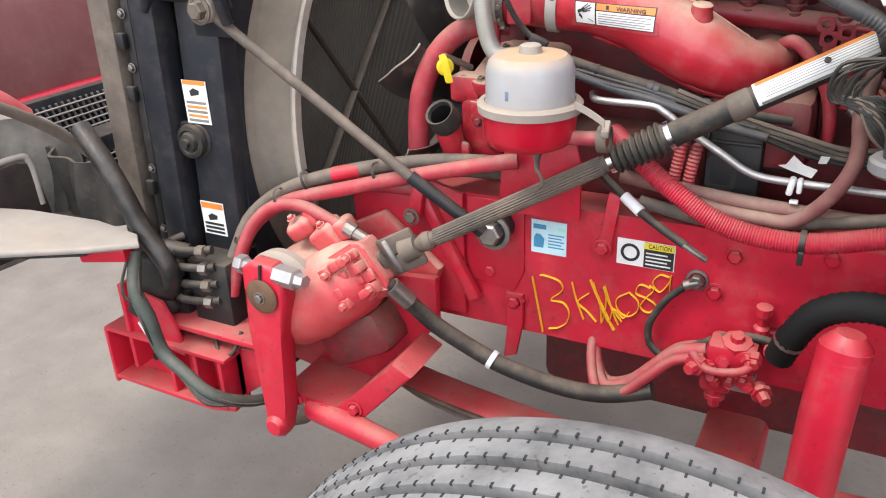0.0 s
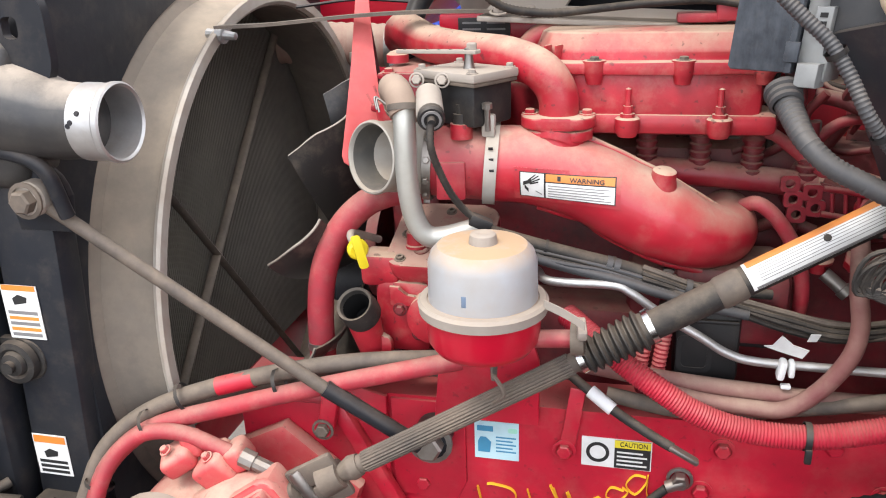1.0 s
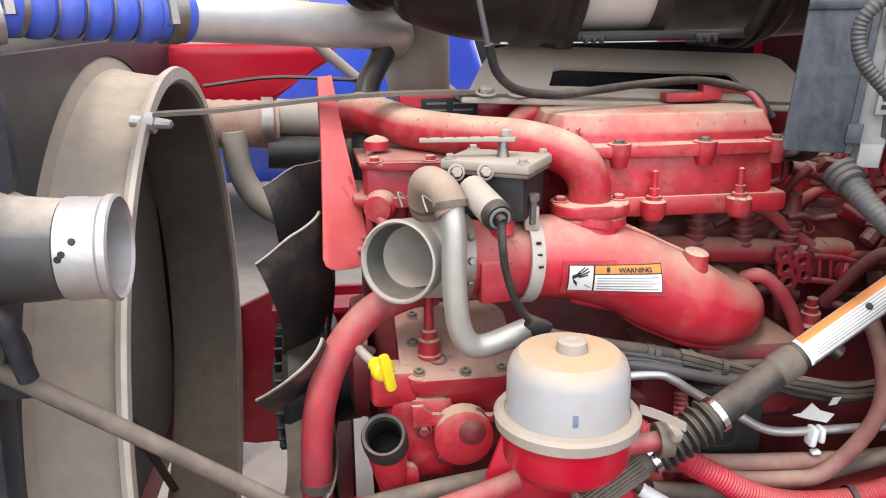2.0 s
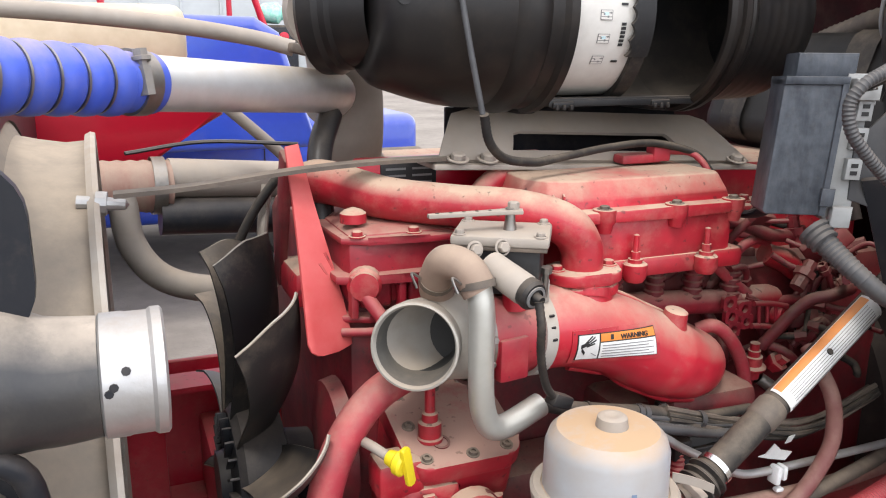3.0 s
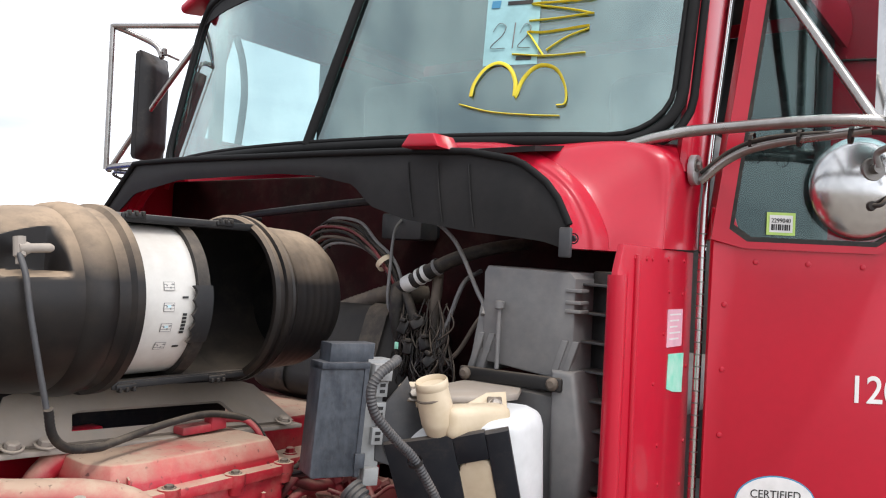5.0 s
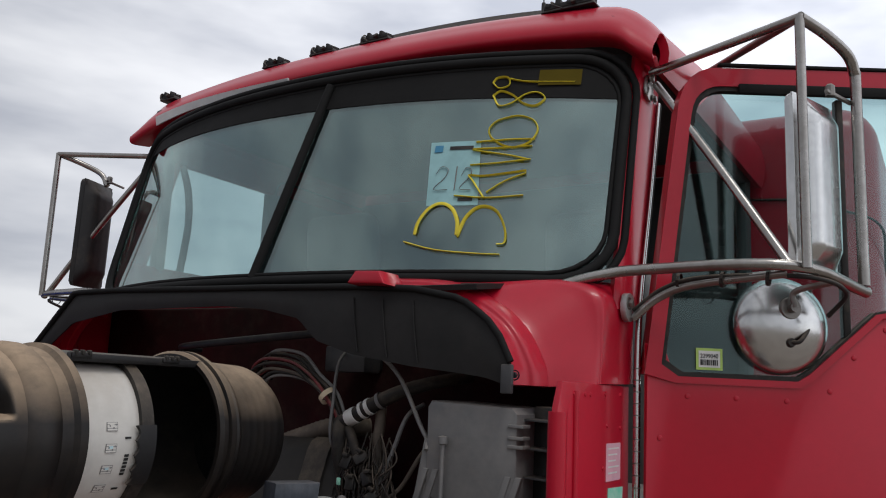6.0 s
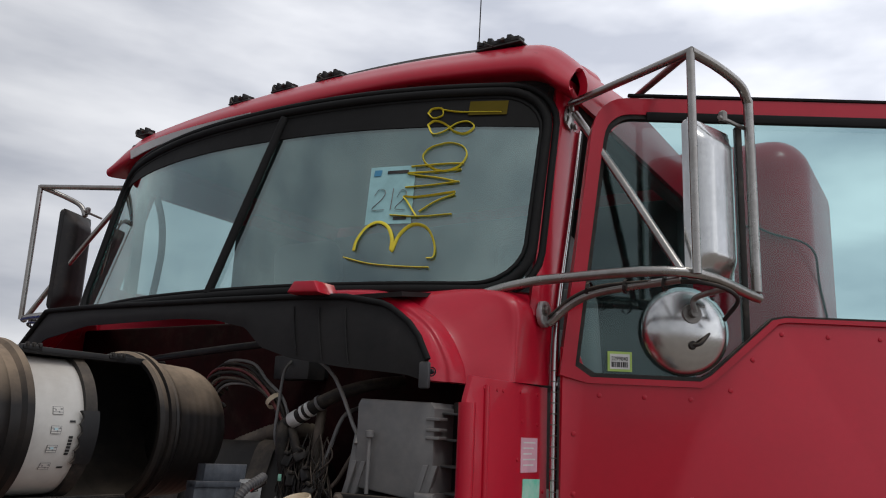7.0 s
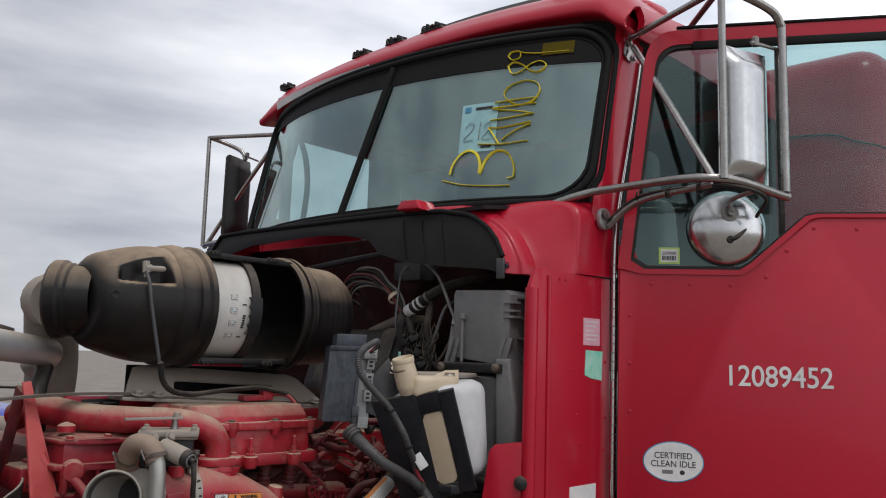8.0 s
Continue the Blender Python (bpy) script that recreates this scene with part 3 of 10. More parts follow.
# side panel below the cowl
side_outline = [(0.405, 1.02), (0.752, 1.02), (0.752, 1.815), (0.425, 1.815), (0.405, 1.77)]
part("side_panel", prism(B(), side_outline, (0, -0.785, 0), X, Z, 0.012, 0.003), RED_CAB, cab, "red cab side panel with rivets")
part("side_panel", prism(B(), side_outline, (0, 0.797, 0), X, Z, 0.012, 0.003), RED_CAB, cab)
part("panel_flange", tube(B(), [(0.410, -0.778, 1.03), (0.412, -0.780, 1.40), (0.416, -0.780, 1.765)], 0.016, 10), RED_CAB, cab)
part("panel_rib", tube(B(), [(0.475, -0.7865, 1.03), (0.475, -0.7865, 1.80)], 0.006, 8), RED_CAB, cab)
part("inner_return", box(B(), (0.440, -0.772, 1.41), (0.012, 0.018, 0.76), 0.003), RED_CAB, cab)
for x, z in ((0.47, 1.795), (0.52, 1.795), (0.545, 1.795), (0.62, 1.797), (0.70, 1.797), (0.63, 1.74), (0.70, 1.735), (0.61, 1.665), (0.73, 1.60), (0.60, 1.47), (0.73, 1.46), (0.57, 1.58),
             (0.61, 1.40), (0.72, 1.38), (0.425, 1.74), (0.42, 1.55), (0.42, 1.43)):
    part("rivet", lathe(B(), (x, -0.785, z), (0, -1, 0), [(0, 0.0042), (0.0018, 0.0036), (0.003, 0.0)], 8), RED_CAB, cab)
# forward flare at the foot of the cowl
part("cowl_flare", prism(B(), [(-0.107, 1.288), (-0.092, 1.392), (-0.080, 1.406), (0.0, 1.418), (0.0, 1.02), (-0.045, 1.02), (-0.08, 1.18)], (0.407, -0.787, 0), (0.47, -0.88, 0), Z, 0.008, 0.003), RED_CAB, cab, "red flared panel with a black rubber bump")
part("flare_rib", tube(B(), [(0.405, -0.788, 1.02), (0.407, -0.789, 1.25), (0.409, -0.789, 1.418)], 0.006, 8), RED_CAB, cab)
part("rubber_bump", lathe(B(), (0.398, -0.772, 1.325), (-0.88, -0.47, 0), [(0, 0.017), (0.012, 0.014), (0.016, 0.006), (0.016, 0)], 16), BLACK_RUBBER, cab)
part("rubber_bump", lathe(B(), (0.394, -0.765, 1.175), (-0.88, -0.47, 0), [(0, 0.017), (0.012, 0.014), (0.016, 0.006), (0.016, 0)], 16), BLACK_RUBBER, cab)
part("sill", box(B(), (1.15, -0.77, 1.08), (0.85, 0.04, 0.30), 0.012), RED_CAB, cab)
for k in range(26):
    part("rivet", lathe(B(), (0.61 + 0.018 * (k % 13) + 0.004 * (k % 3), -0.785 if k < 13 else -0.785, 1.175 - 0.028 * (k // 13) - 0.006 * (k % 2)), (0, -1, 0), [(0, 0.0042), (0.0018, 0.0036), (0.003, 0.0)], 8), RED_CAB, cab)
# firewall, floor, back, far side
# red taken almost to black: the cavity's shade is in the firewall's colour
part("firewall", box(B(), (0.70, 0, 1.45), (0.04, 1.52, 1.06), 0.01), [material("shaded_red_firewall", (0.030, 0.003, 0.005), 0.8, spec=0.1, other=(0.008, 0.004, 0.004), scale=30, big=5, bump=0.2, dust=0.1)], cab, "dark red firewall with the cavity's shade in its colour")
# added dark sheet, closes the see-through gap in place of the shade below the cab
part("shade_panel", box(B(), (0.62, -0.42, 0.98), (0.02, 0.64, 0.52), 0.006), DARK_VOID, cab, "dark panel added for the shade under the firewall")
part("floor_pan", box(B(), (1.28, 0, 1.10), (1.14, 1.52, 0.05), 0.01), CAB_INNER, cab)
part("dashboard", box(B(), (0.87, 0, 1.90), (0.28, 1.46, 0.16), 0.03), CAB_INNER, cab, "black dashboard")
part("back_wall", box(B(), (1.87, 0, 1.83), (0.05, 1.58, 1.44), 0.02), CAB_INNER, cab, "dark padded rear wall")
part("side_wall", box(B(), (1.32, 0.785, 1.62), (1.16, 0.035, 1.02), 0.01), RED_CAB, cab)
part("window_post", box(B(), (1.60, 0.785, 2.31), (0.56, 0.035, 0.44), 0.05, seg=4), CAB_INNER, cab)
part("window_post", tube(B(), [(0.932, 0.785, 2.10), (0.945, 0.785, 2.20), (0.952, 0.785, 2.30), (0.938, 0.785, 2.40), (0.905, 0.785, 2.48)], 0.012, 10), CAB_INNER, cab)
part("window_post", box(B(), (0.845, 0.785, 2.33), (0.04, 0.035, 0.45), 0.01), CAB_INNER, cab)
part("door_header", box(B(), (1.36, 0.785, 2.525), (1.04, 0.04, 0.10), 0.012), RED_CAB, cab)
part("door_header", box(B(), (1.38, -0.785, 2.515), (1.02, 0.04, 0.05), 0.012), CAB_INNER, cab)
part("door_post", box(B(), (1.86, -0.785, 1.83), (0.08, 0.035, 1.40), 0.012), CAB_INNER, cab)
part("headliner", box(B(), (1.30, 0, 2.60), (1.1, 1.5, 0.03), 0.01), CAB_INNER, cab)


def seat(x, y):
    s = thing("cab_seat", (x, y, 1.12), "grey cloth cab seat with a headrest", "seat", "cab seats")
    part("cushion", box(B(), (x, y, 1.50), (0.48, 0.50, 0.14), 0.05, seg=4), GREY_PLASTIC, s)
    part("pedestal", box(B(), (x, y, 1.28), (0.36, 0.38, 0.32), 0.02), BLACK_PLASTIC, s)
    part("backrest", box(B(), (x + 0.24, y, 1.84), (0.13, 0.48, 0.62), 0.05, (0, -10, 0), seg=4), GREY_PLASTIC, s)
    part("headrest", box(B(), (x + 0.30, y, 2.24), (0.10, 0.28, 0.22), 0.05, (0, -6, 0), seg=4), GREY_PLASTIC, s)


seat(0.94, 0.36)
seat(1.15, -0.42)


# roof with its drooping front visor lip
def roof_rows():
    rows = []
    for y in (-0.835, -0.80, -0.74, -0.60, -0.40, -0.20, 0.0, 0.20, 0.40, 0.60, 0.74, 0.80, 0.845):
        a = abs(y) / 0.84
        low = 2.594 - 0.055 * a**2.5 - (0.055 * max(0, (a - 0.88) / 0.12) if y < 0 else 0.0)
        low -= 0.022 * max(0.0, (y / 0.84 - 0.6) / 0.4) ** 2
        top = 2.703 - 0.05 * a**2 - 0.075 * max(0, (a - 0.9) / 0.1) ** 1.3
        back = top + 0.045 * (1 - a**3)
        xf = 0.705 + 0.03 * a**3
        rows.append([(xf + 0.07, y * 0.985, low + 0.004), (xf + 0.012, y, low), (xf + 0.004, y, low + 0.022), (xf + 0.03, y, 0.45 * low + 0.55 * top), (xf + 0.10, y * 0.995, top), (1.05, y * 0.985, back + 0.01), (1.5, y * 0.98, back + 0.03), (1.92, y * 0.97, back + 0.02)])
    return rows


f, nu, nv = loft(roof_rows(), 4)
part("roof", sheet(B(), f, nu, nv, 0.012), RED_CAB, cab, "red cab roof with a drooping front lip")
for side in (-1, 1):
    part("roof_side", sheet(B(), lambda s, t: (0.83 + 1.1 * s, side * (0.812 + 0.012 * math.sin(math.pi * t)), 2.50 + (0.075 + 0.05 * min(1.0, 3 * s)) * t), 20, 6, 0.02 * side), RED_CAB, cab)


def lip_z(y):
    return 2.594 - 0.055 * (abs(y) / 0.84) ** 2.5 - 0.022 * max(0.0, (y / 0.84 - 0.6) / 0.4) ** 2


def lip_x(y):
    return 0.705 + 0.03 * (abs(y) / 0.84) ** 3


bm = B()
sheet(bm, lambda s, t: (lip_x(0.70 - 0.55 * s) - 0.002 - 0.006 * t, 0.70 - 0.55 * s, lip_z(0.70 - 0.55 * s) - 0.004 + (0.026 - 0.016 * s) * t), 16, 2, 0.006)
part("lip_trim", bm, WHITE_PLASTIC, cab, "white strip under the roof lip")
part("roof_strip", sheet(B(), lambda s, t: (0.90 + 0.02 * t, 0.52 - 1.17 * s, 2.722 + 0.026 * math.sin(math.pi * s) ** 0.5 - 0.05 * ((0.52 - 1.17 * s) / 0.84) ** 2 + 0.032 * t), 30, 2, 0.01), BLACK_PLASTIC, cab, "black visor strip along the roof")


# roof lamp bases (lenses gone), each with clips and a wire end
def lamp_base(y, big=1.0):
    a = abs(y) / 0.84
    z = 2.698 - 0.05 * a**2 - 0.006
    b = thing("clearance_lamp_base", (0.80, y, z), "black clearance lamp socket with its lens missing", "clearance lamp", "roof clearance lamps")
    part("socket", box(B(), (0.80, y, z + 0.007), (0.052, 0.100 * big, 0.012), 0.003, taper=(0.8, 0.9)), BLACK_PLASTIC, b)
    part("rim", box(B(), (0.778, y, z + 0.013), (0.006, 0.088 * big, 0.012), 0.002), BLACK_PLASTIC, b)
    for d, h in ((-0.040, 0.010), (-0.024, 0.016), (-0.004, 0.009), (0.018, 0.018), (0.036, 0.011)):
        part("clip", box(B(), (0.79 + 0.008 * math.sin(d * 300), y + d * big, z + 0.011 + h / 2), (0.020, 0.010 * big, h), 0.002, (8, 0, 300 * d)), BLACK_PLASTIC, b)
    part("contact", lathe(B(), (0.776, y - 0.012 * big, z + 0.012), (-1, 0, 0.5), [(0, 0.006), (0.008, 0.006), (0.009, 0)], 8), BLACK_RUBBER, b)
    part("wire", tube(B(), [(0.79, y + 0.02 * big, z + 0.018), (0.772, y + 0.028 * big, z + 0.022), (0.762, y + 0.020 * big, z + 0.008), (0.758, y + 0.004, z - 0.006)], 0.0022, 6), BLACK_RUBBER, b)


for y, big in ((0.287, 0.9), (0.108, 0.9), (-0.072, 1.0), (-0.625, 1.35), (0.735, 0.7)):
    lamp_base(y, big)
antenna = thing("whip_antenna", (0.82, -0.545, 2.66), "thin black whip antenna on the roof edge", "antenna")
part("base", lathe(B(), (0.82, -0.545, 2.665), (0, 0, 1), [(0, 0.012), (0.012, 0.011), (0.02, 0.006), (0.05, 0.005), (0.055, 0)], 12), BLACK_PLASTIC, antenna)
part("whip", tube(B(), [(0.82, -0.545, 2.71), (0.835, -0.55, 3.6)], 0.0018, 6), BLACK_PLASTIC, antenna)
marker = thing("roof_beacon", (0.9, -0.655, 2.678), "clear low marker lamp on the roof corner", "marker lamp")
part("lens", box(B(), (0.90, -0.655, 2.690), (0.05, 0.10, 0.024), 0.010, seg=3), WHITE_PLASTIC, marker)

part("roof_corner", box(B(), (1.075, -0.722, 2.668), (0.13, 0.085, 0.085), 0.035, (25, 0, -10), seg=4), RED_CAB, cab)
# rows of stickers on the side panel
for name, outline, at, mat, lab in (
    ("sticker", rect(0, 0, 0.075, -0.068), (0.625, -0.7852, 1.708), LABEL_PINK, "faded pink sticker"),
    ("sticker", [(0.004, 0), (0.082, -0.002), (0.078, -0.075), (0.03, -0.07), (0, -0.062)], (0.632, -0.7852, 1.628), LABEL_GREEN, "torn green and white sticker"),
    ("sticker", rect(0, 0, 0.115, -0.075), (0.570, -0.7852, 1.302), LABEL_WHITE, "white paper label"),
):
    flat(name, outline if outline[1][1] <= 0 and outline[2][1] < 0 else outline, at, X, Z, mat, cab, 0.0012, lab)
for k in range(5):
    flat("print_bar", rect(0, 0, 0.055 - 0.008 * (k % 3), -0.003), (0.634, -0.7866, 1.70 - 0.011 * k), X, Z, LABEL_WHITE, cab, 0.0005)
for k in range(2):
    flat("print_bar", rect(0, 0, 0.04, -0.0025), (0.60 + 0.012 * k, -0.7866, 1.262 - 0.014 * k), X, Z, GREY_PLASTIC, cab, 0.0005)

# ---- marker writing and paper on the windscreen ----
def on_glass(y, z, out=0.004):
    return Vector((ws_x(y, z) - out, y, z))


def stroke(name, pts, r, parent, mat=YELLOW_MARK):
    return part(name, tube(B(), [on_glass(y, z) for y, z in pts], r, 6, 5, squash=0.4), mat, parent)


writing = thing("windscreen_writing", on_glass(-0.5, 2.06), "yellow paint marker writing BKN089 up the windscreen", "writing")
for pts in (
    [(-0.372, 2.092), (-0.44, 2.074), (-0.52, 2.066), (-0.571, 2.064)],
    [(-0.392, 2.108), (-0.395, 2.135), (-0.412, 2.165), (-0.437, 2.177), (-0.462, 2.165), (-0.478, 2.135), (-0.482, 2.104), (-0.492, 2.14), (-0.510, 2.163), (-0.532, 2.168), (-0.556, 2.155), (-0.574, 2.12), (-0.577, 2.09), (-0.562, 2.086)],
    [(-0.462, 2.194), (-0.53, 2.188), (-0.60, 2.193)],
    [(-0.522, 2.19), (-0.495, 2.228), (-0.487, 2.24), (-0.52, 2.238), (-0.60, 2.249)],
    [(-0.527, 2.2), (-0.56, 2.225), (-0.60, 2.243)],
    [(-0.485, 2.264), (-0.54, 2.267), (-0.605, 2.275)],
    [(-0.60, 2.275), (-0.56, 2.285), (-0.485, 2.300), (-0.54, 2.302), (-0.605, 2.306)],
    [(-0.49, 2.318), (-0.56, 2.322), (-0.608, 2.322)],
    [(-0.555, 2.377), (-0.525, 2.366), (-0.512, 2.343), (-0.53, 2.318), (-0.565, 2.303), (-0.598, 2.315), (-0.611, 2.343), (-0.60, 2.367), (-0.57, 2.378), (-0.545, 2.374)],
    [(-0.51, 2.43), (-0.525, 2.405), (-0.55, 2.41), (-0.575, 2.43), (-0.60, 2.435), (-0.617, 2.42), (-0.60, 2.402), (-0.575, 2.408), (-0.55, 2.43), (-0.525, 2.44), (-0.51, 2.43)],
    [(-0.505, 2.462), (-0.52, 2.448), (-0.54, 2.455), (-0.535, 2.474), (-0.513, 2.474), (-0.505, 2.462)],
    [(-0.535, 2.472), (-0.58, 2.462), (-0.672, 2.459)],
):
    stroke("stroke", pts, 0.0042, writing)
patch = part("sun_sticker", sheet(B(), lambda s, t: on_glass(-0.60 - 0.085 * s, 2.452 + 0.038 * t, 0.006), 6, 2, 0.0012), material("old_gold_sticker", (0.10, 0.075, 0.008), 0.8, spec=0.1), writing, "dull gold sticker")
paper = thing("windscreen_notice", on_glass(-0.45, 2.17), "pale blue paper notice taped inside the windscreen", "notice")
part("sheet", sheet(B(), lambda s, t: on_glass(-0.39 - 0.108 * s - 0.014 * (1 - t), 2.172 + 0.15 * t, 0.001), 6, 3, 0.0008), material("pale_teal_paper", (0.32, 0.56, 0.58), 0.7, scale=60, big=14, bump=0.0), paper)
part("heading_bar", sheet(B(), lambda s, t: on_glass(-0.435 - 0.05 * s, 2.302 + 0.008 * t, 0.003), 4, 1, 0.0006), BLACK_PLASTIC, paper)
part("seal_mark", sheet(B(), lambda s, t: on_glass(-0.402 - 0.018 * s, 2.297 + 0.016 * t, 0.003), 2, 2, 0.0006), LABEL_BLUE, paper)
for pts in ([(-0.415, 2.245), (-0.425, 2.262), (-0.44, 2.255), (-0.435, 2.235), (-0.415, 2.21), (-0.445, 2.208)], [(-0.458, 2.262), (-0.46, 2.207)], [(-0.470, 2.240), (-0.478, 2.258), (-0.490, 2.252), (-0.487, 2.235), (-0.470, 2.210), (-0.494, 2.207)]):
    stroke("pen_stroke", pts, 0.0014, paper, GREY_PLASTIC)
part("small_bar", sheet(B(), lambda s, t: on_glass(-0.47 - 0.03 * s, 2.182 + 0.007 * t, 0.003), 3, 1, 0.0006), LABEL_BLACK, paper)

# ---- open door ----
HX, HY, DA = 0.705, -0.80, radians(57)
D_U = Vector((math.cos(DA), -math.sin(DA), 0))
D_N = D_U.cross(Z)  # outward face of the door
DO = Vector((HX, HY, 0))


def on_door(a, b, out=0.0):
    return DO + D_U * a + Z * b + D_N * out


def arc(cx, cy, r, a0, a1, n=6):
    return [(cx + r * math.cos(radians(a0 + (a1 - a0) * k / n)), cy + r * math.sin(radians(a0 + (a1 - a0) * k / n))) for k in range(n + 1)]


def ring_plate(bm, outer, inner, origin, u, v, depth):
    """A plate with a hole: the outlines have as many points each."""
    u, v, o = Vector(u), Vector(v), Vector(origin)
    w = u.cross(v)
    k = len(outer)
    rows = []
    for out, d in ((outer, 0.0), (inner, 0.0), (inner, depth), (outer, depth)):
        rows.append([bm.verts.new(o + u * a + v * b - w * d) for a, b in out])
    for r0, r1 in zip(rows, rows[1:] + rows[:1]):
        for i in range(k):
            bm.faces.new((r0[i], r0[(i + 1) % k], r1[(i + 1) % k], r1[i]))
    return bm


def resampled(outline, n, start=0):
    pts = [Vector((*p, 0)) for p in outline]
    pts = pts[start:] + pts[:start]
    cum = np.r_[0, np.cumsum([(b - a).length for a, b in zip(pts, pts[1:] + pts[:1])])]
    out = []
    for s in np.linspace(0, cum[-1], n, endpoint=False):
        k = min(int(np.searchsorted(cum, s, "right")) - 1, len(pts) - 1)
        p = pts[k].lerp(pts[(k + 1) % len(pts)], (s - cum[k]) / max(1e-9, cum[k + 1] - cum[k]))
        out.append((p.x, p.y))
    return out


door = thing("cab_door", (HX, HY, 1.12), "glossy red cab door standing open, with rivets, a number and stickers", "truck door")
panel = arc(0.085, 1.235, 0.055, 180, 270) + [(0.99, 1.18), (0.99, 1.972)] + [(0.52, 1.974)] + arc(0.505, 1.934, 0.040, 90, 135, 4) + [(0.36, 1.846)] + arc(0.33, 1.862, 0.034, -50, -90, 3) + arc(0.115, 1.868, 0.04, 270, 200, 5) + [(0.070, 1.90), (0.032, 1.90)]
part("door_skin", prism(B(), panel, on_door(0, 0, 0.0), D_U, Z, 0.012, 0.005), RED_CAB, door)
part("door_core", prism(B(), [(0.05, 1.20), (0.97, 1.20), (0.97, 1.95), (0.53, 1.95), (0.36, 1.82), (0.05, 1.82)], on_door(0, 0, -0.012), D_U, Z, 0.04, 0.006), CAB_INNER, door, "black inner door lining")
outer = [(0.030, 1.84), (0.098, 2.392)] + arc(0.178, 2.395, 0.076, 165, 90, 5) + [(0.99, 2.492), (0.99, 1.972)] + [(0.52, 1.972)] + [(0.50, 1.968), (0.36, 1.842), (0.33, 1.825), (0.09, 1.825)]
inner = [(0.062, 1.86), (0.124, 2.368)] + arc(0.186, 2.372, 0.060, 165, 90, 5) + [(0.955, 2.448), (0.955, 1.982)] + [(0.515, 1.981)] + [(0.487, 1.975), (0.352, 1.853), (0.328, 1.838), (0.095, 1.838)]
part("window_frame", ring_plate(B(), outer, inner, on_door(0, 0, 0.006), D_U, Z, 0.045), RED_CAB, door)
inner2 = [(a + (0.5 - a) * 0.022, b + (2.15 - b) * 0.03) for a, b in inner]
part("window_seal", ring_plate(B(), inner, inner2, on_door(0, 0, 0.002), D_U, Z, 0.02), BLACK_RUBBER, door)
part("top_seal", box(B(), on_door(0.59, 2.434, 0.010), (0.74, 0.008, 0.022), 0.003, (0, -1.2, -57)), SEAL_BLACK, door)
part("edge_seal", box(B(), on_door(0.58, 2.486, 0.004), (0.80, 0.012, 0.007), 0.002, (0, -1.2, -57)), SEAL_BLACK, door)
pane = part("window_pane", prism(B(), [(0.068, 1.845), (0.124, 2.37), (0.18, 2.432), (0.955, 2.446), (0.955, 1.98), (0.51, 1.98), (0.48, 1.97), (0.34, 1.845)], on_door(0, 0, -0.008), D_U, Z, 0.005), SIDE_GLASS, door, "faintly green side window")
pane.visible_shadow = False
part("window_divider", box(B(), on_door(0.435, 2.17, -0.014), (0.014, 0.02, 0.50), 0.003, (0, 0, -57)), BLACK_RUBBER, door)
for a, b in ((0.114, 1.801), (0.209, 1.801), (0.307, 1.800), (0.392, 1.822), (0.442, 1.889), (0.507, 1.946), (0.607, 1.944), (0.72, 1.944), (0.83, 1.944), (0.06, 1.72), (0.06, 1.60), (0.06, 1.48)):
    part("rivet", lathe(B(), on_door(a, b, 0.0), D_N, [(0, 0.0055), (0.0018, 0.0046), (0.0032, 0.0)], 10), RED_CAB, door)
lettering("unit_number", "12089452", 0.071, on_door(0.300, 1.553, 0.0012), D_U, Z, LABEL_WHITE, door, 0.241, bold=0.0006)
oval = [(0.073 * math.cos(k * math.tau / 40), 0.049 * math.sin(k * math.tau / 40)) for k in range(40)]
badge = flat("oval_badge", oval, on_door(0.165, 1.362), D_U, Z, LABEL_BLUE, door, 0.0012, "white oval emission sticker with a blue rim")
flat("badge_face", [(a * 0.965, b * 0.95) for a, b in oval], on_door(0.165, 1.362, 0.0012), D_U, Z, LABEL_WHITE, door, 0.0006)
lettering("badge_text", "CERTIFIED", 0.021, on_door(0.120, 1.370, 0.0022), D_U, Z, LABEL_BLACK, door, 0.09)
lettering("badge_text", "CLEAN IDLE", 0.021, on_door(0.112, 1.350, 0.0022), D_U, Z, LABEL_BLACK, door, 0.106)
flat("badge_bar", rect(0, 0, 0.026, 0.009), on_door(0.138, 1.333, 0.0014), D_U, Z, GREY_PLASTIC, door, 0.0008)
flat("badge_mark", rounded(0.012, 0.011, 0.005), on_door(0.186, 1.337, 0.0014), D_U, Z, LABEL_BLACK, door, 0.0008)
flat("window_sticker", rect(0, 0, 0.052, 0.042), on_door(0.133, 1.853, -0.006), D_U, Z, GREEN_EDGE, door, 0.001, "lime-edged stock label with a barcode")
flat("label_face", rect(0, 0, 0.042, 0.032), on_door(0.138, 1.858, -0.005), D_U, Z, LABEL_WHITE, door, 0.0008)
lettering("label_text", "2299040", 0.012, on_door(0.141, 1.876, -0.0038), D_U, Z, LABEL_BLACK, door, 0.035)
for k in range(9):
    flat("barcode_bar", rect(0, 0, 0.0024 if k % 3 else 0.0034, 0.011), on_door(0.141 + 0.0040 * k, 1.862, -0.0042), D_U, Z, LABEL_BLACK, door, 0.0006)
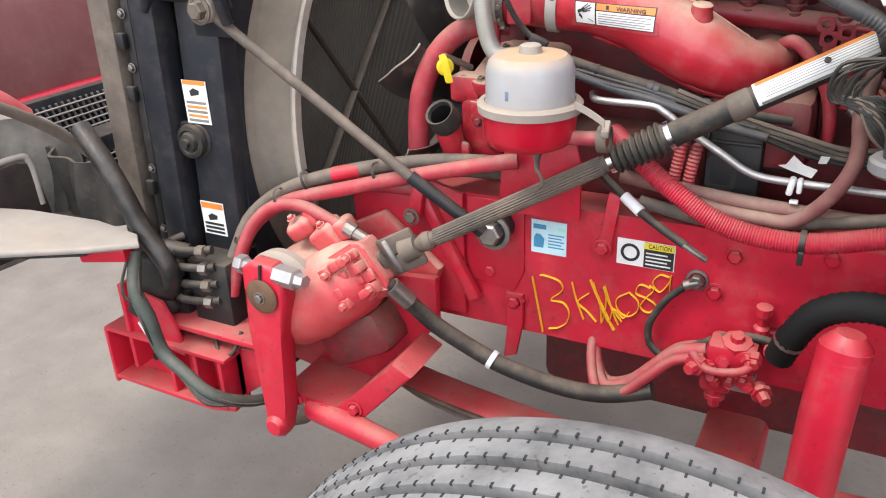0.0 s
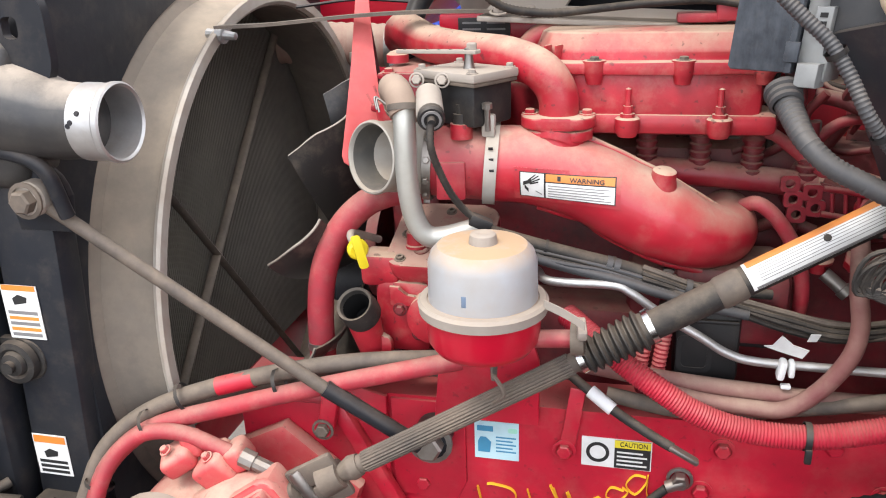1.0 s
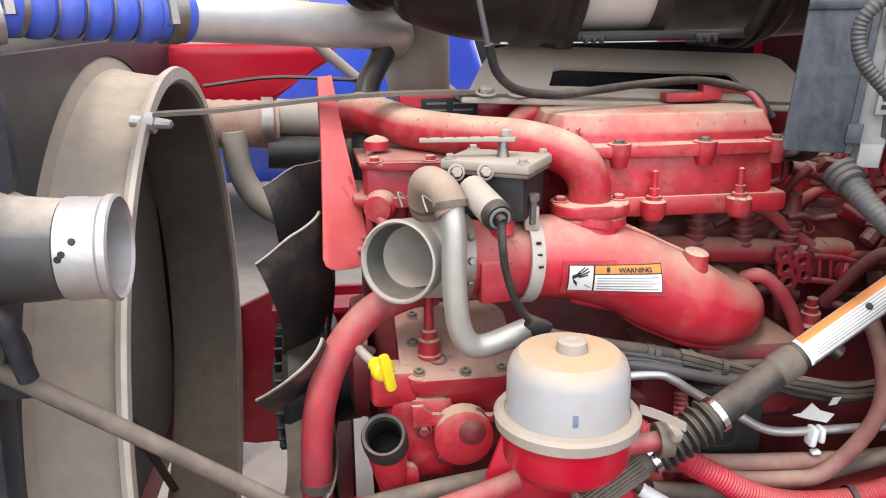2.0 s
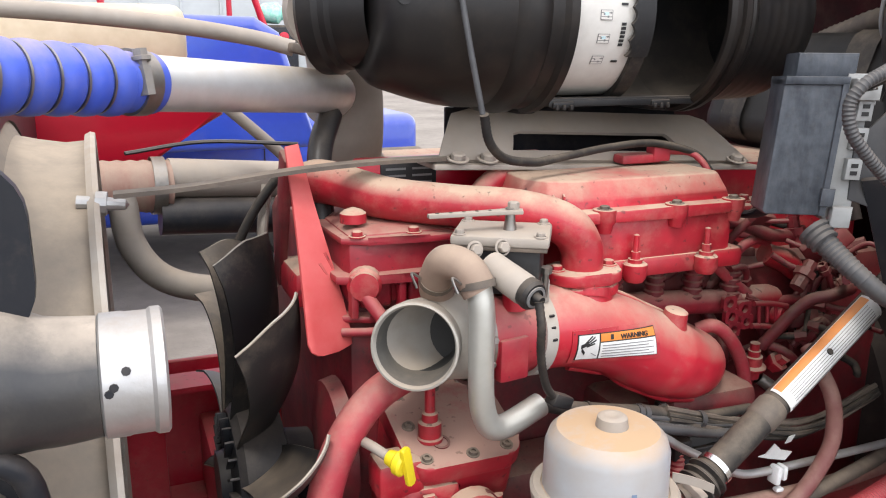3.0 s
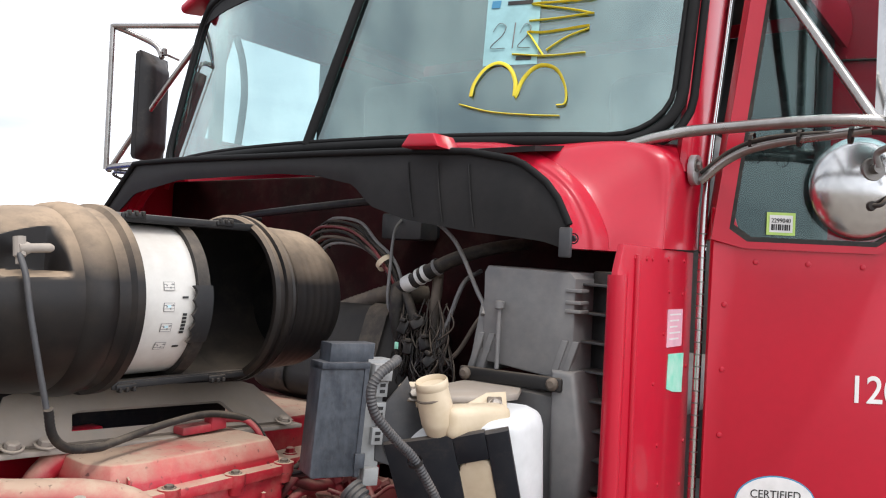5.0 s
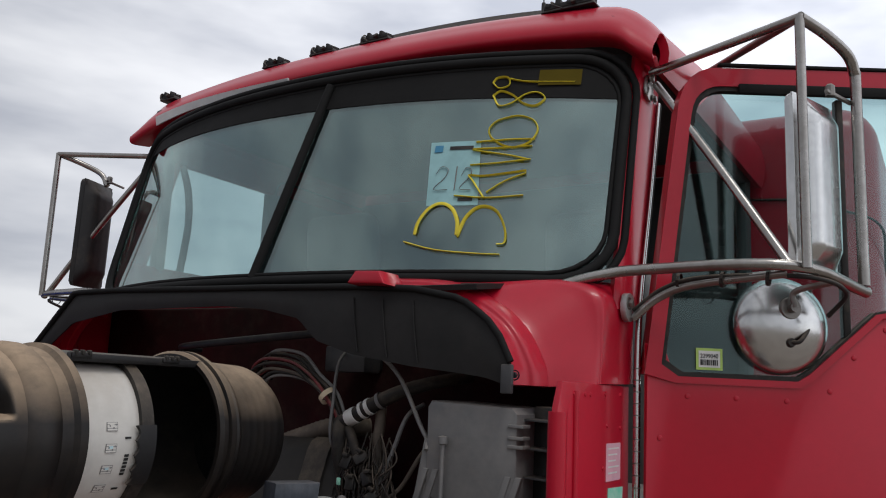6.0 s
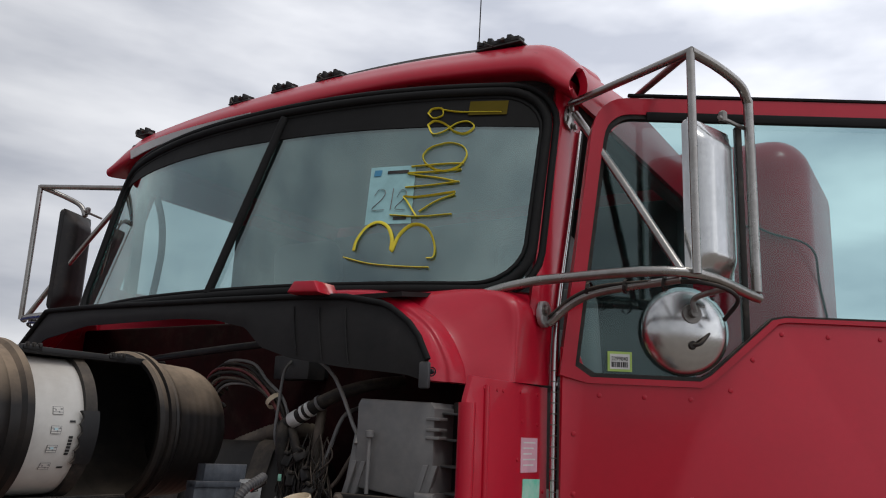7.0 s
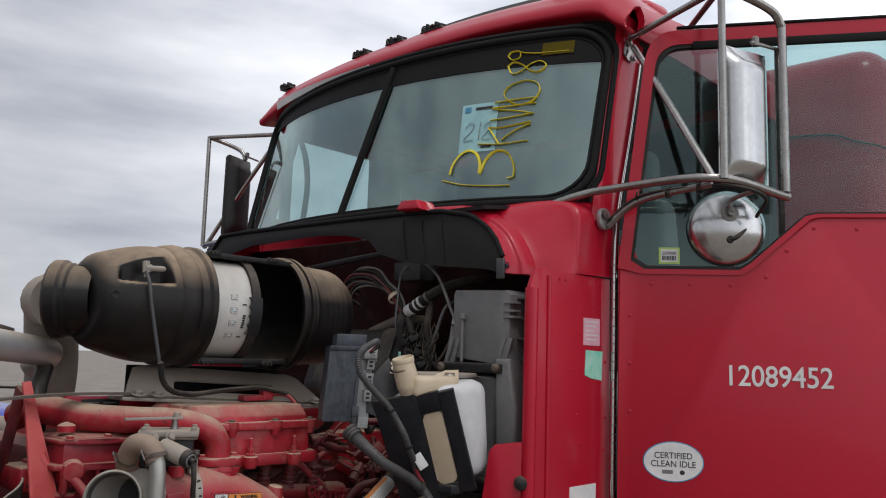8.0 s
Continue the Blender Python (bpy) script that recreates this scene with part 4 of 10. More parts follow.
# piano hinge up the door's front edge
hinge_pts = [(0.735, -0.806, 1.25), (0.728, -0.806, 1.31), (0.734, -0.806, 1.60), (0.738, -0.806, 1.85), (0.752, -0.807, 1.99), (0.815, -0.808, 2.22), (0.872, -0.808, 2.44)]
part("piano_hinge", tube(B(), hinge_pts, [0.0075, 0.0075, 0.0075, 0.007, 0.005, 0.0035, 0.0035], 8), BRIGHT_STEEL, cab, "long stainless piano hinge")
part("hinge_leaf", tube(B(), [(x + 0.013, y + 0.003, z) for x, y, z in hinge_pts], 0.006, 6), BLACK_RUBBER, cab)
for k in range(24):
    part("hinge_knuckle", lathe(B(), Vector((0.7285, -0.806, 1.33)).lerp(Vector((0.738, -0.806, 1.85)), k / 23), (0, 0, 1), [(-0.0012, 0.0083), (0.0012, 0.0083)], 8), STEEL, cab)

# ---- sleeper ----
sleeper = thing("sleeper_box", (2.35, 0, 0.72), "faded red riveted sleeper box with rounded edges", "sleeper")
bm = B()
box(bm, (2.32, 0, 1.93), (0.74, 2.34, 1.70), 0.13, seg=7)
part("body", bm, RED_CAB, sleeper)
part("base", box(B(), (2.32, 0, 1.03), (0.70, 2.2, 0.14), 0.02), BLACK_PAINT, sleeper)
part("seam", tube(B(), [(1.946, -0.6, 2.475), (1.946, -0.95, 2.45), (1.947, -1.06, 2.41), (1.99, -1.168, 2.36), (2.1, -1.174, 2.24), (2.5, -1.174, 2.0)], 0.004, 6), BLACK_RUBBER, sleeper)
for k in range(16):
    p = Vector((1.9475, -0.6 - 0.028 * k, 2.492 - 0.0028 * k))
    part("rivet", lathe(B(), p, (-1, 0, 0), [(0, 0.005), (0.002, 0.004), (0.0035, 0.0)], 8), RED_CAB, sleeper)
part("side_vent", box(B(), (2.45, -1.174, 2.05), (0.06, 0.012, 0.04), 0.003), BRIGHT_STEEL, sleeper)


# ---- mirrors ----
def mirror(side):
    """A west-coast mirror: polished tubes, a tall head and a round convex mirror under it."""
    def p(x, y, z):
        return Vector((x, side * y, z))
    m = thing("door_mirror", p(0.61, 0.72, 2.0), "polished steel mirror on tube arms with a round convex mirror", "truck mirror", "cab mirrors")
    part("top_arm", tube(B(), [p(0.802, 0.812, 2.485), p(0.684, 1.126, 2.496)], 0.0088, 10), MIRROR_STEEL, m)
    part("brace", tube(B(), [p(0.684, 1.126, 2.496), p(1.10, 0.80, 2.56)], 0.0080, 10), STEEL, m)
    part("upright", tube(B(), [p(0.684, 1.126, 2.50), p(0.687, 1.126, 2.03)], 0.0088, 10), MIRROR_STEEL, m)
    if side > 0:
        part("outer_tube", tube(B(), [p(0.684, 1.126, 2.497), p(0.74, 1.07, 2.47), p(0.775, 1.02, 2.44), p(0.783, 0.995, 2.40)], 0.0088, 10), MIRROR_STEEL, m)
    else:
        part("outer_tube", tube(B(), [p(0.684, 1.126, 2.497), p(0.76, 1.16, 2.488), p(0.835, 1.19, 2.470), p(0.862, 1.199, 2.44), p(0.866, 1.20, 2.40), p(0.866, 1.20, 2.02)], 0.0105, 10), MIRROR_STEEL, m)
    part("diagonal_arm", tube(B(), [p(0.812, 0.82, 2.462), p(0.75, 0.955, 2.26), p(0.69, 1.095, 2.04)], 0.0088, 10), MIRROR_STEEL, m)
    part("lower_arm", tube(B(), [p(0.605, 0.69, 1.998), p(0.63, 0.76, 2.02), p(0.655, 0.85, 2.033), p(0.69, 1.10, 2.036), p(0.873, 1.203, 2.008) if side < 0 else p(0.70, 1.13, 2.03)], 0.0105, 10), MIRROR_STEEL, m)
    part("second_arm", tube(B(), [p(0.70, 0.81, 1.945), p(0.70, 0.86, 1.985), p(0.698, 0.93, 2.008), p(0.70, 1.09, 2.024)], 0.0085, 10), MIRROR_STEEL, m)
    part("cable", tube(B(), [p(0.70, 0.81, 1.96), p(0.698, 0.87, 2.002), p(0.694, 0.95, 2.020), p(0.71, 1.12, 2.018), p(0.80, 1.175, 2.0), p(0.835, 1.14, 1.96)], 0.0045, 8), BLACK_RUBBER, m)
    for y in (0.90, 0.98, 1.06):
        part("cable_tie", lathe(B(), p(0.698, y, 2.015 + 0.006 * (y - 0.9)), (0, 1, 0.1), [(-0.003, 0.015), (0.003, 0.015)], 10), BLACK_PLASTIC, m)
    part("bracket", prism(B(), rounded(0.05, 0.055, 0.02), p(0.690, 0.808 if side < 0 else 0.794, 1.965), (1, 0, 0), (0, 0, 1), 0.012, 0.002), ALUMINIUM, m)
    part("bracket_bolt", bolt(B(), p(0.680, 0.808, 1.972), (0, side, 0), 0.008, 0.009), STEEL, m)
    part("pillar_bracket", prism(B(), rounded(0.06, 0.04, 0.015), p(0.812, 0.808, 2.455), (0.3, 0, 1), (-1, 0, 0.3), 0.008, 0.002), MIRROR_STEEL, m)
    for q in ((0.812, 0.81, 2.505), (0.804, 0.812, 2.472), (0.828, 0.81, 2.435)):
        part("bracket_bolt", bolt(B(), p(*q), (0, side, 0), 0.007, 0.007), STEEL, m)
    # tall head, its polished back to the front
    a = Vector((0.149, side * 0.055, 0)).normalized()
    n = Vector((-a.y, a.x, 0)) * (1 if side < 0 else -1)
    mid = p(0.798 if side < 0 else 0.783, 1.161 if side < 0 else 0.985, 2.205 if side < 0 else 2.235)
    w = a.cross(Z)
    skin = BRIGHT_STEEL if side < 0 else BLACK_PLASTIC
    head = part("head", prism(B(), rounded(0.150, 0.345, 0.012), mid - w * 0.035, a, Z, 0.016, 0.004), skin, m, "polished folded mirror back" if side < 0 else "black mirror back")

    def back(s, t):
        u = 2 * s - 1
        e = min(1.0, 0.06 + 7 * min(t, 1 - t))
        fold = 0.034 * (1 - max(0.0, (abs(u) - 0.45) / 0.55) ** 2) - 0.006 * max(0.0, u)
        return mid - w * 0.036 + a * (0.074 * u) + Z * (0.172 * (2 * t - 1)) + w * (fold * e)
    part("back_shell", sheet(B(), back, 20, 28, 0.003), skin, head)
    part("mirror_glass", prism(B(), rounded(0.135, 0.33, 0.018), mid - w * 0.0512, a, Z, 0.003), BRIGHT_STEEL, head)
    part("head_mount", box(B(), mid + Vector((0.03, side * 0.012, 0.178)), (0.10, 0.008, 0.007), 0.002, (0, 0, math.degrees(math.atan2(a.y, a.x)))), STEEL, m)
    part("head_stud", lathe(B(), mid + Vector((0.0, 0, 0.172)), (0, 0, 1), [(0, 0.009), (0.02, 0.009), (0.024, 0.005), (0.024, 0)], 10), STEEL, m)
    if side > 0:
        return
    # round convex mirror, its domed back to the front
    c = p(0.862, 1.055, 1.945)
    ax = Vector((-0.80, side * 0.60, 0.02))
    cvx = part("convex_mirror", lathe(B(), c, ax, [(-0.016, 0.0), (-0.016, 0.090), (-0.010, 0.096), (-0.004, 0.095), (0.012, 0.080), (0.024, 0.055), (0.032, 0.028), (0.034, 0)], 44), BRIGHT_STEEL, m, "polished domed back of a round mirror")
    axn = ax.normalized()
    part("mount_boss", lathe(B(), c + axn * 0.030 + Z * 0.03, axn, [(0, 0.022), (0.006, 0.02), (0.006, 0.009), (0.022, 0.009), (0.022, 0)], 16), STEEL, cvx)
    part("mount_stem", tube(B(), [c + axn * 0.05 + Z * 0.03, c + axn * 0.052 + Z * 0.06, p(0.80, 1.16, 2.02)], 0.006, 8), STEEL, cvx)
    part("mirror_wire", tube(B(), [c + axn * 0.033 - Z * 0.035, c + axn * 0.05 - Z * 0.03 + a * 0.02, c + axn * 0.045 + a * 0.07 + Z * 0.02, c + axn * 0.03 + a * 0.075 + Z * 0.075], 0.0042, 8), BLACK_RUBBER, cvx)
    part("wire_grommet", lathe(B(), c + axn * 0.028 - Z * 0.035, axn, [(0, 0.010), (0.008, 0.008), (0.008, 0)], 12), BLACK_RUBBER, cvx)


mirror(-1)
mirror(1)


# ---- air cleaner over the engine ----
AY, AZ = -0.20, 1.695
A0 = (0, AY, AZ)
air_cleaner = thing("air_cleaner", (0.0, AY, 1.54), "opened black air cleaner, tan dust on top, white filter showing", "air cleaner")
bm = B()
prof = [(-0.370, 0.0), (-0.372, 0.080), (-0.367, 0.094), (-0.356, 0.107)]
for k in range(69):
    x = -0.345 + 0.002 * k
    prof.append((x, 0.113 + 0.029 * math.sin(min(1.0, (x + 0.345) / 0.125) * math.pi / 2)))
prof += [(-0.203, 0.148), (-0.185, 0.152), (-0.170, 0.151), (-0.163, 0.146), (-0.146, 0.146), (-0.140, 0.153), (-0.128, 0.153), (-0.122, 0.140), (-0.122, 0.118), (-0.13, 0.0)]
lathe(bm, A0, (1, 0, 0), prof, 360)
# pocket pressed into the side for the sensor fitting
for v in bm.verts:
    dx, dz = (v.co.x + 0.283) / 0.060, v.co.z - 1.733
    if v.co.y < AY and abs(dx) < 1 and dz > 0:
        wall = min(1.0, (1 - abs(dx)) * 3.2) * min(1.0, dz / 0.008)
        v.co.y += max(0.0, AY - 0.088 - v.co.y) * wall * wall * (3 - 2 * wall)
housing = part("housing", bm, FILTER_BLACK, air_cleaner, "black ribbed housing, tan with dust on top")
part("snout", lathe(B(), (-0.335, AY, AZ), (-0.80, 0.60, -0.02), [(0.0, 0.078), (0.045, 0.080), (0.050, 0.086), (0.058, 0.086), (0.064, 0.092), (0.084, 0.092), (0.090, 0.086), (0.085, 0.074), (0.05, 0.0)], 56), FILTER_BLACK, air_cleaner, "ribbed collar of the outlet")
part("dimple", lathe(B(), (-0.345, AY - 0.112, AZ + 0.01), (-0.25, -1, 0), [(0, 0.009), (0.003, 0.009), (0.0025, 0.006), (0.001, 0.0)], 14), FILTER_BLACK, air_cleaner)
part("sleeve", lathe(B(), A0, (1, 0, 0), [(-0.125, 0.127), (-0.010, 0.127), (-0.010, 0.0)], 56), WHITE_PAPER, air_cleaner, "white printed filter sleeve")
bm = B()
lathe(bm, A0, (1, -0.10, 0), [(-0.016, 0.129), (-0.016, 0.138), (0.004, 0.138), (0.008, 0.130), (0.008, 0.0)], 56)
part("end_gasket", bm, BLACK_RUBBER, air_cleaner)
part("gasket_grip", sheet(B(), lambda s, t: (-0.040 + 0.006 * abs(math.sin(4 * math.pi * t)) * (1 - s) + 0.034 * s, AY + 0.1395 * math.cos(radians(168 + 40 * t)), AZ + 0.1395 * math.sin(radians(168 + 40 * t))), 4, 32, -0.006), BLACK_PLASTIC, air_cleaner, "black grip tab on the filter end")



# far half of the casing, open towards the near side
def trough(s, t):
    a = radians(-116 + 232 * t)
    r = 0.140
    return (-0.125 + 0.25 * s, AY + r * math.cos(a), AZ + r * math.sin(a))


part("casing_back", sheet(B(), trough, 8, 36, 0.004), BLACK_PLASTIC, air_cleaner)
for a, up in ((116, 1), (-116, -1)):
    y, z = AY + 0.144 * math.cos(radians(a)), AZ + 0.144 * math.sin(radians(a))
    part("clip_rail", box(B(), (-0.002, y, z), (0.25, 0.018, 0.006), 0.002), BLACK_PLASTIC, air_cleaner)
    part("clip_rail", box(B(), (-0.002, y - 0.009, z + 0.005 * up), (0.25, 0.003, 0.010), 0.001), BLACK_PLASTIC, air_cleaner)
    for x in (-0.105, 0.055):
        part("clip", box(B(), (x, y - 0.006, z + 0.007 * up), (0.034, 0.016, 0.010), 0.003), BLACK_PLASTIC, air_cleaner)
        for dx in (-0.011, 0.0, 0.011):
            part("clip_tooth", box(B(), (x + dx, y - 0.012, z + 0.011 * up), (0.005, 0.010, 0.008), 0.0015), BLACK_RUBBER, air_cleaner)
rear = [(0.112, 0.142), (0.108, 0.144), (0.108, 0.152), (0.114, 0.157), (0.120, 0.157), (0.122, 0.152), (0.127, 0.152), (0.129, 0.158), (0.138, 0.158), (0.141, 0.151), (0.148, 0.148), (0.152, 0.150), (0.158, 0.148), (0.164, 0.142)]
for k in range(5):
    rear += [(0.176 + 0.017 * k, 0.1405 - 0.0008 * k), (0.180 + 0.017 * k, 0.1408 - 0.0008 * k), (0.184 + 0.017 * k, 0.1408 - 0.0008 * k), (0.187 + 0.017 * k, 0.1405 - 0.0008 * k)]
rear += [(0.268, 0.133), (0.285, 0.122), (0.297, 0.09), (0.297, 0.0)]
part("rear_can", lathe(B(), A0, (1, 0, 0), rear, 64), FILTER_BLACK, air_cleaner, "rear can with a ribbed rim")
part("can_lining", lathe(B(), A0, (1, 0, 0), [(0.112, 0.1415), (0.16, 0.136), (0.27, 0.118), (0.27, 0.0)], 56), BLACK_PLASTIC, air_cleaner)


def on_sleeve(x, deg, r=0.1275):
    a = radians(deg)
    return Vector((x, AY + r * math.cos(a), AZ + r * math.sin(a)))


def sleeve_mark(x0, x1, d0, d1, mat):
    part("print_mark", sheet(B(), lambda s, t: on_sleeve(x0 + (x1 - x0) * s, d0 + (d1 - d0) * t, 0.1279), 3, 3, 0.0006), mat, air_cleaner)


for d in (168, 183, 198, 213):
    sleeve_mark(-0.084, -0.066, d - 3.2, d + 3.0, GREY_PLASTIC)
    sleeve_mark(-0.0832, -0.0668, d - 2.9, d + 2.7, WHITE_PAPER)
    sleeve_mark(-0.079, -0.072, d - 1.6, d + 0.2, LABEL_CYAN if d in (183, 198) else WHITE_PAPER)
    for u, w in ((-0.080, -1.2), (-0.074, 0.4), (-0.070, -2.0)):
        sleeve_mark(u, u + 0.0025, d + w, d + w + 1.3, GREY_PLASTIC)
for k in range(6):
    sleeve_mark(-0.0505, -0.0435, 187.5 + 2.7 * k, 189.4 + 2.7 * k, LABEL_BLACK)
for d in (176, 214):
    sleeve_mark(-0.053, -0.043, d - 0.8, d + 0.8, LABEL_BLACK)
# sensor fitting and its line
part("fitting", lathe(B(), (-0.276, -0.304, 1.764), (1, 0.1, 0.05), [(-0.014, 0.004), (-0.014, 0.008), (0.0, 0.008), (0.004, 0.006), (0.03, 0.006), (0.034, 0.004), (0.034, 0)], 12), TAN_STEEL, air_cleaner)
part("fitting", lathe(B(), (-0.286, -0.304, 1.766), (0, -0.15, -1), [(-0.012, 0.0075), (0.012, 0.0075), (0.014, 0.005), (0.022, 0.005)], 10), TAN_STEEL, air_cleaner)
# the whole canister is a little slimmer than it is long
for ob in air_cleaner.children:
    if not ob.name.startswith("fitting"):
        for v in ob.data.vertices:
            v.co.y, v.co.z = AY + (v.co.y - AY) * 0.9, AZ + (v.co.z - AZ) * 0.9
line = thing("sensor_line", (-0.1, -0.28, 1.50), "thin black air line with a corrugated sleeve to the engine sensor", "hose")
part("line", tube(B(), [(-0.288, -0.308, 1.758), (-0.287, -0.326, 1.73), (-0.284, -0.334, 1.69), (-0.275, -0.342, 1.63), (-0.263, -0.346, 1.57)], 0.0038, 8), LOOM_GREY, line)
part("sleeve", tube(B(), [(-0.263, -0.350, 1.57), (-0.25, -0.34, 1.535), (-0.22, -0.325, 1.512), (-0.17, -0.31, 1.503), (-0.14, -0.295, 1.503)], 0.0062, 10, rib=0.12, rib_step=0.0028), BLACK_RUBBER, line)
part("tail", tube(B(), [(-0.15, -0.30, 1.502), (-0.10, -0.285, 1.506), (-0.02, -0.262, 1.511), (0.06, -0.25, 1.512), (0.13, -0.26, 1.495), (0.16, -0.27, 1.46)], 0.0056, 8), BLACK_RUBBER, line)

# tan carrier plate with a slot
carrier = thing("air_cleaner_bracket", (0.0, -0.2, 1.47), "dusty tan steel carrier plate with a long slot", "bracket")
cu = Vector((1, 0, -0.05)).normalized()
cv = Vector((0.0, 0.055, 0.052)).normalized()
outer = [(-0.27, 0.0), (0.27, 0.0), (0.255, 0.03), (0.225, 0.085), (0.20, 0.095), (-0.195, 0.095), (-0.225, 0.085), (-0.25, 0.04)]
slot = [(-0.15, 0.018), (0.16, 0.018), (0.15, 0.024), (0.135, 0.05), (0.13, 0.054), (-0.125, 0.054), (-0.138, 0.05), (-0.145, 0.03)]
part("plate", ring_plate(B(), outer, slot, (0.0, -0.222, 1.486), cu, cv, 0.006), TAN_STEEL, carrier)
part("foot", box(B(), (0.0, -0.20, 1.477), (0.56, 0.07, 0.008), 0.002, (0, 2.9, 0)), TAN_STEEL, carrier)
part("back_leg", box(B(), (0.0, -0.10, 1.515), (0.42, 0.008, 0.09), 0.002), BLACK_PAINT, carrier)
for x in (-0.245, -0.20, 0.235):
    part("bolt", bolt(B(), (x, -0.232, 1.488 - 0.05 * x), (0, -0.3, 1), 0.010, 0.009), TAN_STEEL, carrier)
for x in (-0.13, 0.10):
    part("saddle", box(B(), (x, -0.165, 1.562), (0.03, 0.09, 0.012), 0.004), BLACK_PLASTIC, carrier)
# long flat strap from the shroud to the carrier
strap = thing("shroud_strap", (-0.45, -0.25, 1.485), "thin dusty steel strap from fan shroud to engine", "strap")
bm = B()
pts = [Vector(p) for p in ((-0.685, -0.285, 1.486), (-0.60, -0.272, 1.488), (-0.47, -0.248, 1.497), (-0.36, -0.232, 1.500), (-0.25, -0.215, 1.498))]
bm2 = spline(pts, 5)
rows_ = []
for p in bm2:
    rows_.append([bm.verts.new(p + Vector((0.004, dy, dz))) for dy, dz in ((-0.013, 0), (0.013, 0), (0.013, 0.005), (-0.013, 0.005))])
for a, b in zip(rows_, rows_[1:]):
    for k in range(4):
        bm.faces.new((a[k], a[(k + 1) % 4], b[(k + 1) % 4], b[k]))
bm.faces.new(rows_[0])
bm.faces.new(list(reversed(rows_[-1])))
part("bar", bm, SHAFT_BROWN, strap)
part("second_bar", tube(B(), [(-0.66, -0.02, 1.500), (-0.55, 0.0, 1.510), (-0.42, -0.04, 1.506)], 0.006, 6, squash=0.5), BLACK_PAINT, strap)


# ---- engine ----
engine = thing("engine", (0.05, 0, 0.62), "red painted diesel engine thick with tan dust", "engine")
part("block", box(B(), (0.12, 0.0, 1.00), (0.95, 0.50, 0.62), 0.03), SHADED_GREASY_RED, engine)
part("oil_pan", box(B(), (0.12, 0, 0.58), (0.85, 0.50, 0.26), 0.03), SHADED_GREASY_RED, engine)
part("cylinder_head", box(B(), (0.12, 0.03, 1.335), (0.92, 0.42, 0.11), 0.012), RED_ENGINE, engine)
part("rocker_cover", box(B(), (0.10, 0.06, 1.412), (0.86, 0.36, 0.085), 0.012), RED_ENGINE, engine)
for k in range(7):
    part("head_bolt", bolt(B(), (-0.27 + 0.12 * k, -0.155, 1.39), (0, 0, 1), 0.009, 0.012), RED_ENGINE, engine)
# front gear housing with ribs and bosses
part("gear_housing", box(B(), (-0.375, -0.035, 1.105), (0.09, 0.50, 0.58), 0.025), SHADED_GREASY_RED, engine)
part("front_cover", box(B(), (-0.335, -0.20, 1.375), (0.17, 0.185, 0.10), 0.018), DULL_RED, engine)
for z, grow, thick in ((1.418, 0.0, 0.010), (1.372, 0.010, 0.012), (1.318, 0.004, 0.010)):
    outline = [(-0.432 - grow, -0.16), (-0.425 - grow, -0.285 - grow), (-0.395, -0.302 - grow), (-0.34, -0.298 - grow), (-0.315, -0.310 - grow), (-0.262, -0.306 - grow), (-0.248 + grow, -0.285), (-0.246 + grow, -0.13)]
    part("front_ledge", prism(B(), outline, (0, 0, z), X, Y, thick, 0.004), DULL_RED, engine)
for x in (-0.415, -0.352, -0.305, -0.262):
    part("front_rib", box(B(), (x, -0.300, 1.345), (0.010, 0.018, 0.055), 0.003), DULL_RED, engine)
for x, w in ((-0.384, 0.042), (-0.328, 0.026), (-0.284, 0.026)):
    part("panel_recess", box(B(), (x, -0.294, 1.344), (w, 0.010, 0.036), 0.006, seg=3), DULL_RED, engine)
for x in (-0.405, -0.33, -0.27):
    part("ledge_bolt", bolt(B(), (x, -0.288, 1.418), (0, 0, 1), 0.007, 0.008), RED_ENGINE, engine)
part("boss", lathe(B(), (-0.396, -0.286, 1.360), (-0.3, -1, 0), [(0, 0.022), (0.02, 0.022), (0.024, 0.018), (0.03, 0.018), (0.032, 0)], 20), RED_ENGINE, engine)
part("front_plug", lathe(B(), (-0.40, -0.255, 1.43), (0, 0, 1), [(0, 0.017), (0.012, 0.017), (0.016, 0.012), (0.02, 0)], 16), RED_ENGINE, engine)
part("oil_line", tube(B(), [(-0.43, -0.30, 1.300), (-0.39, -0.325, 1.305), (-0.355, -0.345, 1.318), (-0.31, -0.36, 1.318), (-0.27, -0.36, 1.305)], 0.0055, 8), RED_HOSE, engine)
part("oil_line", tube(B(), [(-0.403, -0.305, 1.350), (-0.385, -0.33, 1.32), (-0.36, -0.36, 1.28)], 0.009, 8), RED_HOSE, engine)
# data plate on the rocker cover's side
part("cover_face", box(B(), (-0.21, -0.13, 1.455), (0.30, 0.03, 0.075), 0.004), RED_CAB, engine)
part("data_plate", box(B(), (-0.285, -0.147, 1.462), (0.085, 0.003, 0.048), 0.001), BLACK_PLASTIC, engine, "black engine data plate with rows of print")
for k in range(4):
    for j in range(2):
        part("print_bar", box(B(), (-0.305 + 0.04 * j, -0.1492, 1.478 - 0.010 * k), (0.03, 0.0008, 0.003), 0), GREY_PLASTIC, engine)

